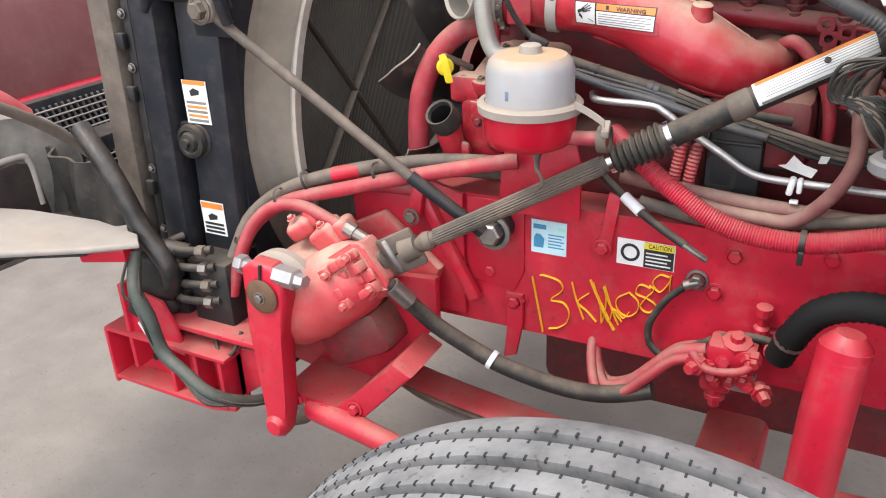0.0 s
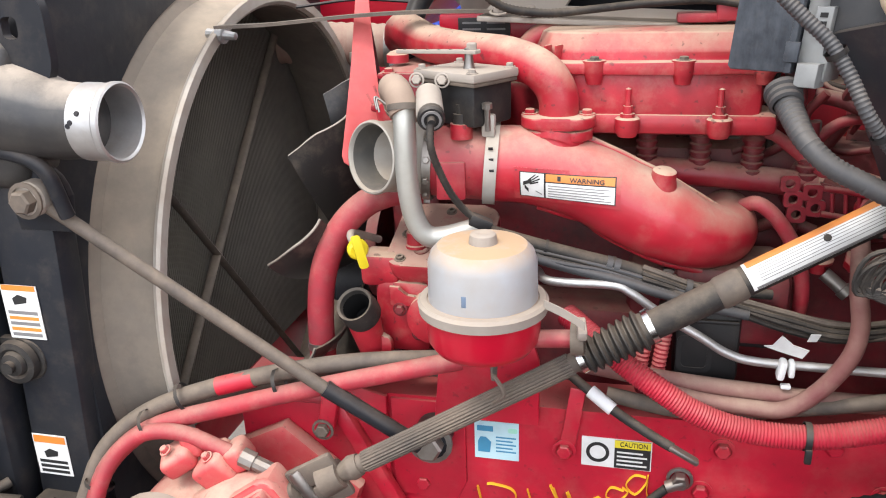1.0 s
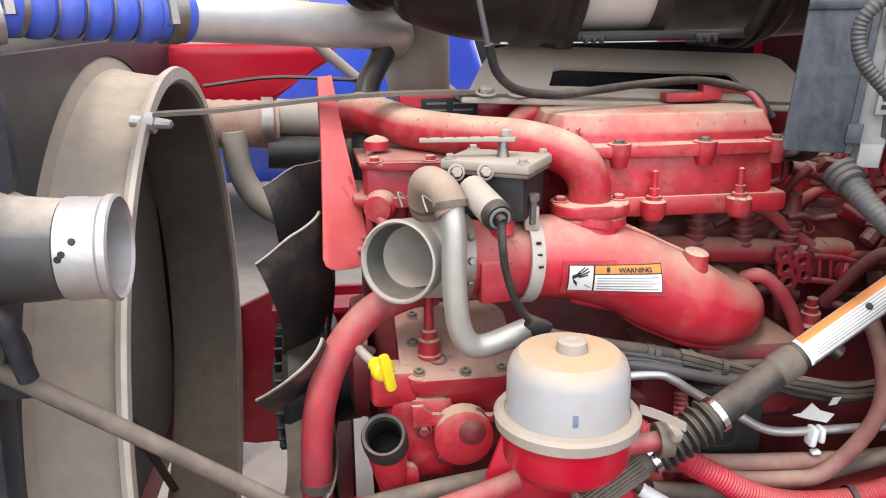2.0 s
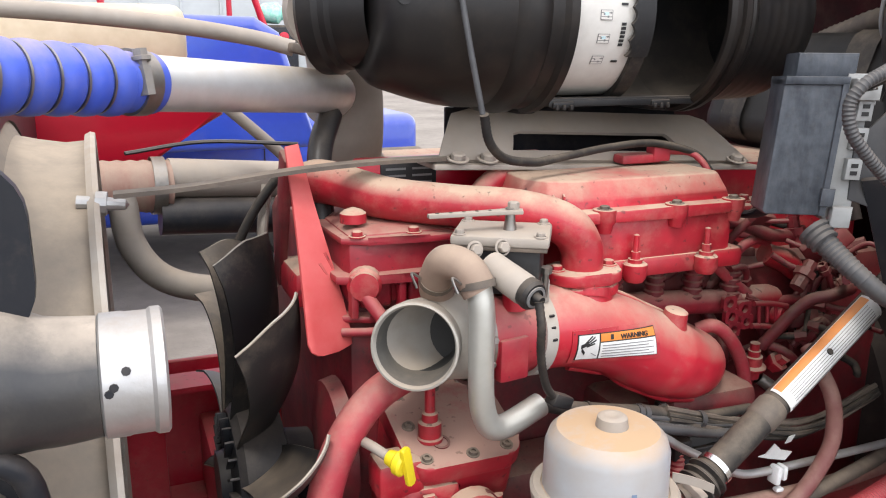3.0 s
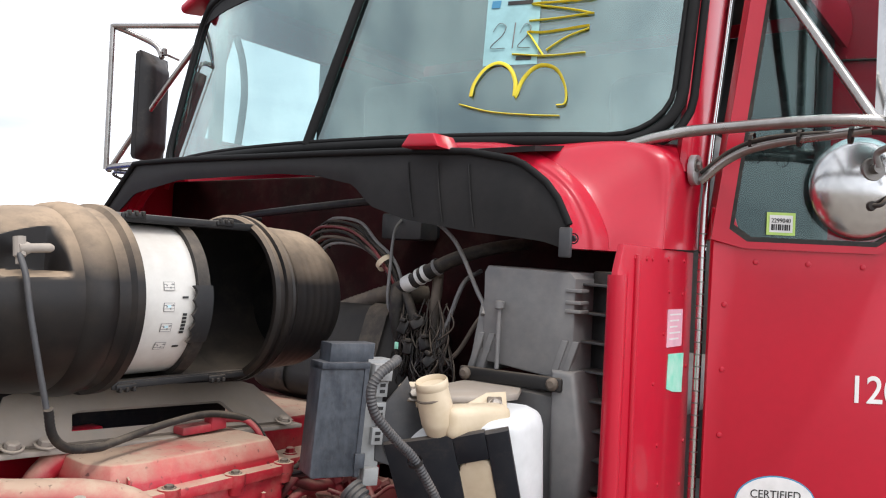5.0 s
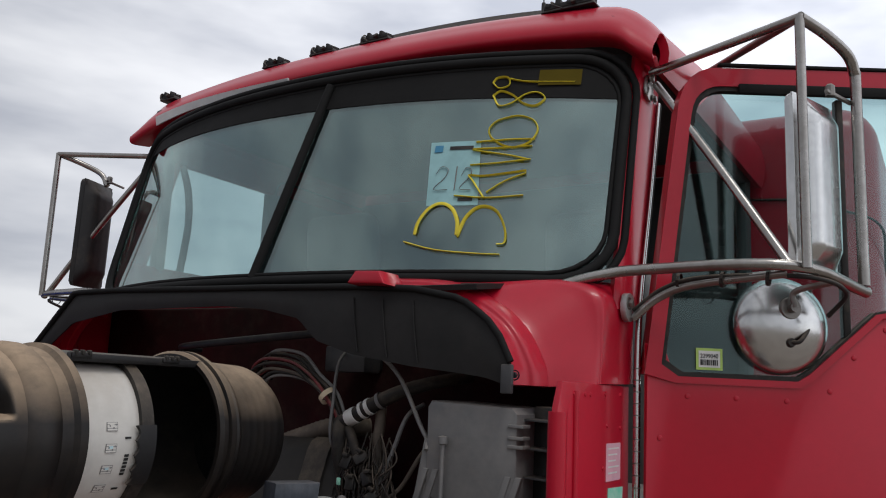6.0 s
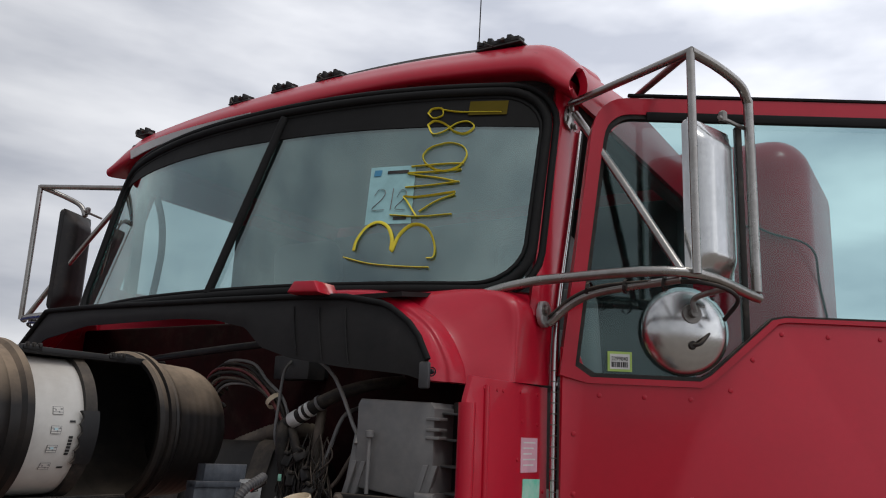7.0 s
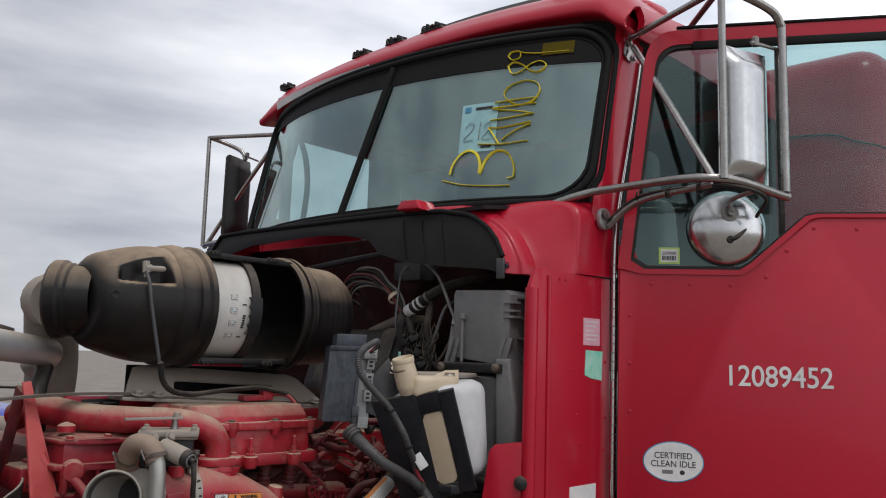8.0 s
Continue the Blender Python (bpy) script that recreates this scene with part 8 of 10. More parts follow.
part("eye_bolt", bolt(B(), (-0.797, -0.625, 1.304), (0, -1, 0), 0.016, 0.016), SHAFT_BROWN, stay)

# ---- radiator ----
radiator = thing("radiator", (-0.9, -0.04, 0.73), "black radiator with a dusty round fan shroud", "radiator")
part("core", box(B(), (-0.895, -0.02, 1.11), (0.05, 1.04, 0.80), 0.004), CORE, radiator)
fins = B()
for k in range(150):
    y = -0.50 + 0.0064 * k
    box(fins, (-0.866, y, 1.11), (0.012, 0.0022, 0.78), 0)
tagged(part("core_face", fins, CORE, radiator, "fine vertical radiator fins", smooth=False), kind="stuff")
part("side_panel", box(B(), (-0.850, -0.575, 1.02), (0.100, 0.05, 0.60), 0.010, (0, 3, 0)), BLACK_PAINT, radiator, "black side member with warning stickers")
part("side_panel", box(B(), (-0.860, 0.535, 1.02), (0.115, 0.05, 0.60), 0.010), BLACK_PAINT, radiator)
part("front_post", box(B(), (-0.945, -0.60, 1.06), (0.062, 0.06, 0.74), 0.012, (0, 2, 0)), BLACK_PAINT, radiator)
part("slim_post", box(B(), (-0.998, -0.60, 1.06), (0.022, 0.03, 0.74), 0.006, (0, 2, 0)), BLACK_PLASTIC, radiator)
for z in (0.95, 1.14, 1.24):
    part("post_tab", box(B(), (-1.004, -0.622, z), (0.020, 0.012, 0.030), 0.003), BLACK_PLASTIC, radiator)
for z in (0.86, 0.99, 1.19, 1.29, 1.36):
    part("post_screw", bolt(B(), (-0.995, -0.618, z), (0, -1, 0), 0.006, 0.007), STEEL, radiator)
part("cooler_edge", box(B(), (-1.055, -0.60, 1.10), (0.06, 0.05, 0.84), 0.010, (0, 2, 0)), SHAFT_BROWN, radiator, "dusty brown edge of the cooler stack")
part("cooler_stack", box(B(), (-1.02, -0.02, 1.10), (0.10, 1.1, 0.82), 0.008), CORE, radiator)
part("foot_block", box(B(), (-0.955, -0.63, 0.715), (0.07, 0.07, 0.06), 0.012), BLACK_PLASTIC, radiator)
# upper casting and the charge-air outlet
part("top_casting", box(B(), (-0.89, -0.575, 1.41), (0.19, 0.10, 0.20), 0.035, seg=4), OUTLET_BLACK, radiator, "black cast side tank, dusty on top")
part("casting_rib", tube(B(), [(-0.925, -0.628, 1.30), (-0.89, -0.632, 1.35), (-0.83, -0.632, 1.37), (-0.765, -0.625, 1.35), (-0.752, -0.61, 1.28)], 0.010, 10), BLACK_PAINT, radiator)
part("casting_badge", box(B(), (-0.905, -0.628, 1.45), (0.10, 0.008, 0.028), 0.003), BLACK_PAINT, radiator)
for k in range(6):
    part("badge_stroke", box(B(), (-0.945 + 0.016 * k, -0.633, 1.45), (0.009, 0.003, 0.018), 0.001), STEEL, radiator)
part("outlet", tube(B(), [(-0.86, -0.585, 1.42), (-0.80, -0.592, 1.412), (-0.745, -0.597, 1.404), (-0.703, -0.598, 1.403)], [0.075, 0.062, 0.050, 0.0465], 28), OUTLET_BLACK, radiator, "black cast outlet, tan dust on top")
for k in range(3):
    part("cast_letter_bar", box(B(), (-0.835 + 0.004 * k, -0.659 + 0.004 * k, 1.43 - 0.022 * k), (0.045, 0.006, 0.006), 0.002, (0, 3, 5)), BLACK_PAINT, radiator)
part("outlet_end", lathe(B(), (-0.725, -0.598, 1.403), (1, -0.01, -0.01), [(0.022, 0.0455), (0.024, 0.0485), (0.040, 0.0485), (0.042, 0.0478), (0.058, 0.0478), (0.061, 0.0500), (0.068, 0.0500), (0.07, 0.0475), (0.067, 0.0448), (0.02, 0.043), (0.0, 0.042), (0.0, 0.0)], 48), ALUMINIUM, radiator, "bright machined charge-air outlet, open")
for a in (4, 9, 22):
    part("punch_mark", lathe(B(), (-0.700 + 0.0007 * a, -0.598 - 0.0484 * math.cos(radians(a)), 1.403 + 0.0484 * math.sin(radians(a))), (0, -math.cos(radians(a)), math.sin(radians(a))), [(0, 0.0036), (0.0012, 0.0032), (0.0012, 0)], 8), BLACK_PAINT, radiator)
part("lifting_ear", ring_plate(B(), rounded(0.10, 0.14, 0.045), [(0.45 * a, 0.3 * b + 0.012) for a, b in rounded(0.05, 0.09, 0.02)], (-0.790, -0.600, 1.505), X, Z, 0.014), BLACK_PAINT, radiator, "black ear with an eye")
part("top_tank", tube(B(), [(-0.90, -0.55, 1.535), (-0.90, 0.0, 1.60), (-0.90, 0.52, 1.535)], 0.075, 20, squash=1.0), TAN_SHROUD, radiator, "tan dusted top tank")
# isolator mount
part("isolator_plate", prism(B(), rounded(0.10, 0.066, 0.030), (-0.895, -0.603, 1.055), X, Z, 0.012, 0.004), BLACK_RUBBER, radiator)
part("isolator", lathe(B(), (-0.885, -0.606, 1.055), (0, -1, 0), [(0, 0.034), (0.01, 0.032), (0.012, 0.024), (0.009, 0.020), (0.016, 0.017), (0.018, 0.009), (0.026, 0.009), (0.026, 0)], 20), BLACK_RUBBER, radiator)
# side stickers
for z1, kind in ((1.172, 0), (0.942, 1)):
    x0 = -0.892 if kind == 0 else -0.898
    o = (x0, -0.6012, z1 - 0.082)
    flat("fan_sticker", rect(0, 0, 0.058, 0.082 if kind == 0 else 0.07), o, X, Z, LABEL_WHITE, radiator, 0.0012, "white warning sticker with an orange head")
    top_z = 0.074 if kind == 0 else 0.058
    flat("sticker_head", rect(0, 0, 0.054, 0.008 if kind == 0 else 0.012), (o[0] + 0.002, o[1] - 0.0012, o[2] + top_z - (0.002 if kind else 0)), X, Z, LABEL_ORANGE, radiator, 0.0006)
    flat("sticker_picture", [(0.0, 0.0), (0.02, 0.004), (0.022, 0.012), (0.008, 0.016), (-0.002, 0.010)], (o[0] + 0.018, o[1] - 0.0012, o[2] + (0.052 if kind == 0 else 0.030)), X, Z, LABEL_BLACK, radiator, 0.0006)
    for k in range(5):
        flat("sticker_bar", rect(0, 0, 0.048, 0.005), (o[0] + 0.005, o[1] - 0.0012, o[2] + 0.004 + 0.0085 * k), X, Z, (LABEL_ORANGE if k in (1, 3) else GREY_PLASTIC) if kind == 0 else LABEL_BLACK, radiator, 0.0006) if kind == 0 or k < 3 else None
# fan shroud
SH = (0.0, -0.04, 1.04)
part("shroud", lathe(B(), (-0.85, SH[1], SH[2]), (1, 0, 0), [(0.045, 0.512), (0.056, 0.490), (0.08, 0.484), (0.115, 0.478), (0.142, 0.480), (0.142, 0.464), (0.10, 0.462), (0.03, 0.474), (0.0, 0.49), (0.0, 0.50), (0.04, 0.505)], 96), TAN_SHROUD, radiator, "tan dusty shroud ring, dark inside")
RIM_TAN = material("dusty_worn_rim", (0.42, 0.39, 0.35), 0.6, 0.3, other=(0.30, 0.25, 0.2), scale=40, big=9, bump=0.12, dust=0.5)
part("shroud_plate", ring_plate(B(), resampled(rounded(1.06, 1.06, 0.06), 96, 0), resampled([(0.51 * math.cos(k * math.tau / 96), 0.51 * math.sin(k * math.tau / 96)) for k in range(96)], 96, 12), (-0.800, SH[1], SH[2]), (0, 1, 0), (0, 0, 1), 0.02), BLACK_PAINT, radiator, "black plate round the shroud")
part("shroud_lip", lathe(B(), (-0.85, SH[1], SH[2]), (1, 0, 0), [(0.141, 0.476), (0.141, 0.488), (0.148, 0.492), (0.154, 0.490), (0.154, 0.472), (0.148, 0.466), (0.141, 0.468)], 96), RIM_TAN, radiator, "pale rolled rim of the shroud")
for a, b in (((-0.834, -0.50, 1.50), (-0.834, 0.23, 0.62)), ((-0.834, 0.30, 1.48), (-0.834, -0.44, 0.70))):
    part("cross_strip", tube(B(), [a, Vector(a).lerp(Vector(b), 0.5), b], 0.010, 8, squash=0.4), SHAFT_BROWN, radiator)
part("lip_fitting", lathe(B(), (-0.700, -0.250, 1.474), (1, -0.1, -0.1), [(-0.02, 0.008), (0.0, 0.008), (0.0, 0.014), (0.012, 0.014), (0.012, 0.008), (0.032, 0.006), (0.036, 0.0)], 10), ALUMINIUM, radiator)

# ---- fan ----
fan = thing("cooling_fan", (-0.524, -0.115, 0.62), "black twelve-bladed cooling fan, pale dust along the blade edges", "fan")
FC = Vector((-0.524, -0.115, 1.02))
part("hub", lathe(B(), FC, (-1, 0, 0), [(-0.09, 0.06), (-0.05, 0.065), (-0.04, 0.11), (0.02, 0.115), (0.03, 0.105), (0.035, 0.05), (0.05, 0.045), (0.05, 0)], 40), BLACK_PAINT, fan)
for k in range(24):
    a = k * math.tau / 24
    part("clutch_fin", box(B(), FC + Vector((-0.036, 0.085 * math.cos(a), 0.085 * math.sin(a))), (0.014, 0.035, 0.004), 0.001, (math.degrees(a), 0, 0)), BLACK_PAINT, fan)


FAN_BLACK = material("dusty_fan_plastic", (0.013, 0.013, 0.015), 0.40, spec=0.45, other=(0.022, 0.021, 0.020), scale=30, big=6, bump=0.1, dust=0.5, rise=(0.35, 0.9))


def blade(ang):
    def f(s, t):
        r = 0.10 + 0.268 * s
        u = 2 * t - 1
        a = ang - u * (0.024 + 0.016 * s) / r * (1 - 0.1 * s) + 0.14 * (s - 1) + 0.10 * math.sin(s * math.pi)
        if s > 0.8:
            r -= 0.035 * max(0.0, -u - 0.35) * (s - 0.8) / 0.2
        x = u * (0.030 + 0.012 * s) + 0.016 * (1 - u * u) + 0.014 * math.sin(s * math.pi)
        return FC + Vector((x, r * math.cos(a), r * math.sin(a)))
    return f


for k in range(12):
    part("blade", sheet(B(), blade(radians(121.5 + 30 * k)), 16, 8, 0.003), FAN_BLACK, fan)
    part("blade_edge", tube(B(), [Vector(blade(radians(121.5 + 30 * k))(1.0, q / 8)) for q in range(9)], 0.0014, 6), RIM_TAN, fan)
# red guard plate beside the fan
guard = thing("fan_guard_plate", (-0.46, -0.35, 1.28), "flat red guard plate, scuffed and dusty, beside the fan", "guard plate")
gp0 = Vector((-0.478, -0.328, 1.281))
gu, gv = Vector((0.91, 0.41, 0)).normalized(), Vector((0.0, 0.107, 0.238)).normalized()
gl = 0.268
PINK = material("faded_red_plate", (0.55, 0.10, 0.10), 0.6, other=(0.48, 0.05, 0.05), scale=30, big=14, bump=0.08, dust=0.2)
part("plate", prism(B(), [(0.022, -0.001), (0.012, 0.001), (0.004, 0.007), (0.0, 0.018), (0.002, 0.07), (0.004, 0.16), (0.003, gl), (0.024, gl + 0.002), (0.036, 0.19), (0.050, 0.12), (0.062, 0.06), (0.067, 0.02), (0.067, 0.002), (0.045, -0.002)], gp0, gu, gv, 0.004, 0.0012), PINK, guard)
for a, b, c in ((0.030, 0.112, 0.016), (0.040, 0.124, 0.022)):
    part("scuff", prism(B(), [(0, 0), (0.010, -c), (0.013, -c), (0.004, 0.001)], gp0 + gu * a + gv * b + gu.cross(gv) * 0.0006, gu, gv, 0.0006), RED_ENGINE, guard)
part("arm", box(B(), (-0.472, -0.165, 1.42), (0.012, 0.035, 0.20), 0.004, (22, 0, 0)), SHADED_GREASY_RED, guard)
part("foot", box(B(), (-0.45, -0.19, 1.34), (0.05, 0.10, 0.05), 0.01), RED_ENGINE, guard)

# ---- charge pipe with the blue hose, far side pipes ----
charge = thing("charge_air_pipe", (-0.5, -0.15, 1.54), "silver charge-air pipe with a ribbed blue hose, tan dust on top", "pipe")
c0, c1 = Vector((-0.80, -0.42, 1.624)), Vector((-0.345, -0.03, 1.580))
cd = (c1 - c0).normalized()
c1 = c0.lerp(c1, 0.91)
DUSTY_AL = material("dusty_aluminium_pipe", (0.66, 0.66, 0.66), 0.38, 0.6, scale=60, big=8, bump=0.1, dust=1.0, dust_colour=(0.56, 0.46, 0.34))
part("pipe", tube(B(), [c0.lerp(c1, 0.36), c0.lerp(c1, 0.7), c1, c1 + Vector((0.026, 0.034, -0.004)), c1 + Vector((0.032, 0.07, -0.014)), c1 + Vector((0.026, 0.11, -0.03))], 0.031, 24), DUSTY_AL, charge)
prof = [(0.0, 0.030)]
for k in range(6):
    h = 0.010 + 0.031 * k
    prof += [(h, 0.0315), (h + 0.004, 0.0315), (h + 0.010, 0.0355), (h + 0.018, 0.0362), (h + 0.026, 0.0355), (h + 0.030, 0.0315)]
prof += [(0.215, 0.033), (0.238, 0.0335), (0.241, 0.0315)]
part("blue_hose", lathe(B(), c0 - cd * 0.02, cd, prof, 32), BLUE_HOSE, charge, "ribbed blue silicone hose")
for f in (0.012, 0.198):
    part("band_clamp", lathe(B(), c0 + cd * f, cd, [(-0.01, 0.032), (-0.01, 0.0355), (0.01, 0.0355), (0.01, 0.032)], 28), STEEL, charge)
    part("clamp_bolt", lathe(B(), c0 + cd * f + Vector((0.012, -0.030, -0.012)), (-0.1, 0.15, 1), [(0, 0.0), (0, 0.009), (0.03, 0.009), (0.03, 0.006), (0.036, 0.006), (0.036, 0.011), (0.040, 0.011), (0.041, 0.008), (0.048, 0.008), (0.049, 0.0)], 6), STEEL, charge)
for k in range(6):
    part("hose_wire", lathe(B(), c0 + cd * (0.031 * k - 0.009), cd, [(-0.0012, 0.031), (-0.0012, 0.0338), (0.0012, 0.0338), (0.0012, 0.031)], 28), STEEL, charge)
part("dark_bracket", tube(B(), [(-0.375, -0.06, 1.55), (-0.405, -0.11, 1.50), (-0.415, -0.15, 1.42), (-0.415, -0.17, 1.33)], 0.018, 10), BLACK_PAINT, charge)
part("inlet_stub", tube(B(), [(-0.80, -0.42, 1.615), (-0.88, -0.47, 1.60), (-0.90, -0.50, 1.55)], 0.034, 18), ALUMINIUM, charge)
farpipes = thing("coolant_pipe", (-0.5, 0.4, 1.3), "tan dusted coolant pipe run on the engine's far side", "pipe")
part("ribbed_hose", tube(B(), [(-0.86, 0.34, 1.40), (-0.70, 0.36, 1.392), (-0.58, 0.38, 1.385)], 0.050, 24, rib=0.05, rib_step=0.012), material("dust_streaked_hose", (0.30, 0.22, 0.17), 0.8, other=(0.24, 0.11, 0.09), scale=40, big=20, stretch=(2.5, 0.4, 0.4), bump=0.2, dust=0.5), farpipes)
part("pipe", tube(B(), [(-0.58, 0.38, 1.40), (-0.42, 0.40, 1.385), (-0.25, 0.42, 1.37)], 0.038, 20), TAN_STEEL, farpipes)
part("dark_pipe", tube(B(), [(-0.60, 0.36, 1.33), (-0.45, 0.37, 1.32), (-0.33, 0.38, 1.31)], 0.036, 18), BLACK_PAINT, farpipes)
part("curved_pipe", tube(B(), [(-0.665, 0.33, 1.38), (-0.655, 0.33, 1.29), (-0.61, 0.32, 1.225), (-0.53, 0.31, 1.195), (-0.42, 0.31, 1.19)], 0.026, 16), TAN_STEEL, farpipes)
part("clamp", lathe(B(), (-0.60, 0.378, 1.387), (1, 0.1, -0.05), [(-0.012, 0.052), (-0.012, 0.055), (0.012, 0.055), (0.012, 0.052)], 24), STEEL, farpipes)
part("long_hose", tube(B(), [(-0.95, 0.30, 1.71), (-0.75, 0.36, 1.70), (-0.55, 0.41, 1.682), (-0.40, 0.43, 1.66), (-0.32, 0.42, 1.64)], 0.016, 14), TAN_STEEL, farpipes)
part("hose_union", box(B(), (-0.305, 0.41, 1.637), (0.06, 0.02, 0.02), 0.005, (0, 12, 20)), SHAFT_BROWN, farpipes)
part("diagonal_pipe", tube(B(), [(-0.50, 0.30, 1.56), (-0.40, 0.32, 1.47), (-0.36, 0.33, 1.43)], 0.011, 10), TAN_STEEL, farpipes)
part("belt_arm", tube(B(), [(-0.44, 0.12, 1.42), (-0.455, 0.10, 1.33), (-0.44, 0.10, 1.25)], 0.018, 10, squash=0.5), TAN_STEEL, farpipes)
part("belt_cable", tube(B(), [(-0.42, 0.08, 1.45), (-0.47, 0.09, 1.38), (-0.52, 0.10, 1.28)], 0.008, 8), BLACK_RUBBER, farpipes)
part("idler", lathe(B(), (-0.47, 0.10, 1.24), (-1, 0, 0), [(-0.02, 0.04), (0.02, 0.04), (0.02, 0.03), (0.025, 0)], 20), BLACK_PAINT, farpipes)
stack = thing("intake_stack", (-0.2, 0.28, 1.36), "tan dusted intake duct behind the air cleaner", "duct")
part("duct", tube(B(), [(-0.335, 0.03, 1.70), (-0.325, 0.05, 1.64), (-0.315, 0.055, 1.56), (-0.312, 0.06, 1.50), (-0.30, 0.10, 1.44)], [0.058, 0.058, 0.057, 0.055, 0.05], 24), TAN_STEEL, stack)
part("elbow", tube(B(), [(-0.395, -0.155, AZ - 0.005), (-0.385, -0.08, 1.695), (-0.345, 0.01, 1.69), (-0.33, 0.04, 1.65)], 0.058, 20), TAN_STEEL, stack)
part("foot", tube(B(), [(-0.30, 0.10, 1.46), (-0.22, 0.24, 1.40), (-0.15, 0.30, 1.37)], 0.05, 18), TAN_STEEL, stack)
part("turbo", lathe(B(), (-0.15, 0.30, 1.36), (1, 0, 0), [(-0.08, 0.0), (-0.08, 0.06), (-0.05, 0.09), (0.05, 0.09), (0.08, 0.06), (0.08, 0)], 28), SHAFT_BROWN, stack)
part("tan_tank", box(B(), (-0.72, 0.62, 1.66), (0.42, 0.16, 0.13), 0.03, seg=3), CREAM_PLASTIC, farpipes)

# ---- front wheel ----
wheel = thing("front_wheel", (0.12, -1.17, 0.0), "dusty ribbed truck tyre on a steel rim", "wheel")
bm = B()
seg = 160
prof = [(-0.13, 0.30), (-0.14, 0.40), (-0.137, 0.455), (-0.126, 0.490), (-0.112, 0.502), (-0.090, 0.508)]
for g in (-0.066, -0.022, 0.022, 0.066):
    prof += [(g - 0.0075, 0.512), (g - 0.0055, 0.498), (g + 0.0055, 0.498), (g + 0.0075, 0.512)]
prof += [(0.090, 0.508), (0.112, 0.502), (0.126, 0.490), (0.137, 0.455), (0.14, 0.40), (0.13, 0.30)]
tyre = part("tyre", lathe(bm, (0.12, -1.17, 0.505), (0, 1, 0), prof, seg), TYRE, wheel, "worn ribbed tread, grey with dust")
sipes = B()
for k in range(150):
    a = k * math.tau / 150
    for j, g in enumerate((-0.066, -0.022, 0.022, 0.066)):
        for s in (-1, 1):
            aa = a + 0.012 * j
            p = Vector((0.12 + 0.5112 * math.cos(aa), -1.17 + g + s * 0.0098, 0.505 + 0.5112 * math.sin(aa)))
            box(sipes, p, (0.0025, 0.0060, 0.0030), 0, (0, 90 - math.degrees(aa), 0))
tagged(part("tread_pattern", sipes, material("tread_cut_rubber", (0.045, 0.045, 0.045), 0.9, spec=0.1, scale=60, big=10, bump=0.2), wheel, "small cuts along the tread grooves", smooth=False), kind="stuff")
# black floors put the shade of the tread grooves into the colour
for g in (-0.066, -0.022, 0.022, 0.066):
    part("groove_floor", lathe(B(), (0.12, -1.17, 0.505), (0, 1, 0), [(g - 0.0058, 0.5000), (g + 0.0058, 0.5000)], seg), RECESS_BLACK, wheel)
part("rim", lathe(B(), (0.12, -1.17, 0.505), (0, 1, 0), [(-0.13, 0.30), (-0.115, 0.285), (-0.10, 0.27), (0.02, 0.26), (0.03, 0.10), (0.03, 0.0)], 48), STEEL, wheel)
far_wheel = copy_thing(wheel, Matrix.Translation((0.12, 1.17, 0)))


# ---- fuse box and its loom ----
def hose(name, pts, r, mat, label, category="hose", seg=12, **kw):
    """A hose or wire that is a thing of its own."""
    return tagged(part(name, tube(B(), pts, r, seg, **kw), mat), label, category)


fuse = thing("fuse_box", (0.10, -0.48, 1.45), "worn blue-grey plastic fuse box with clipped grey connectors", "fuse box")
FU, FV = Vector((0.865, -0.5, 0)), Vector((0.092, 0, 1)).normalized()
FW = FU.cross(FV)
FO = Vector((0.060, -0.476, 1.450))


def fb(a, b, c=0.0):
    return FO + FU * a + FV * b + FW * c


part("case", prism(B(), [(0, 0.004), (0.004, 0), (0.072, 0), (0.072, 0.164), (0.0, 0.164)], fb(0, 0), FU, FV, 0.065, 0.003), FUSE_BLUE, fuse, "scuffed blue-grey case")
part("case_edge", prism(B(), rect(0.0, 0.158, 0.074, 0.168), fb(0, 0, 0.003), FU, FV, 0.07, 0.002), FUSE_BLUE, fuse)
part("case_rib", prism(B(), rect(0.066, 0.0, 0.074, 0.16), fb(0, 0, 0.003), FU, FV, 0.01, 0.002), FUSE_BLUE, fuse)
part("upper_case", prism(B(), rect(0.014, 0.166, 0.084, 0.196), fb(0, 0, -0.012), FU, FV, 0.06, 0.004), FUSE_BLUE, fuse)
CONNECTOR_GREY = material("pale_grey_connector", (0.30, 0.31, 0.31), 0.5, other=(0.2, 0.2, 0.195), scale=60, big=20, bump=0.1, dust=0.2)
part("connector_column", prism(B(), [(0.074, -0.006), (0.106, -0.008), (0.108, 0.035), (0.100, 0.04), (0.100, 0.13), (0.112, 0.135), (0.112, 0.172), (0.074, 0.172)], fb(0, 0, -0.010), FU, FV, 0.05, 0.003), CONNECTOR_GREY, fuse, "pale grey connector column")
for k, b in enumerate((0.045, 0.082, 0.116)):
    part("clip", prism(B(), rect(0.088, b, 0.106, b + 0.026), fb(0, 0, 0.002), FU, FV, 0.014, 0.002), CONNECTOR_GREY, fuse)
    part("clip_slot", prism(B(), rect(0.093, b + 0.006, 0.101, b + 0.011), fb(0, 0, 0.0028), FU, FV, 0.002, 0), BLACK_PLASTIC, fuse)
    part("clip_slot", prism(B(), rect(0.093, b + 0.015, 0.101, b + 0.020), fb(0, 0, 0.0028), FU, FV, 0.002, 0), BLACK_PLASTIC, fuse)
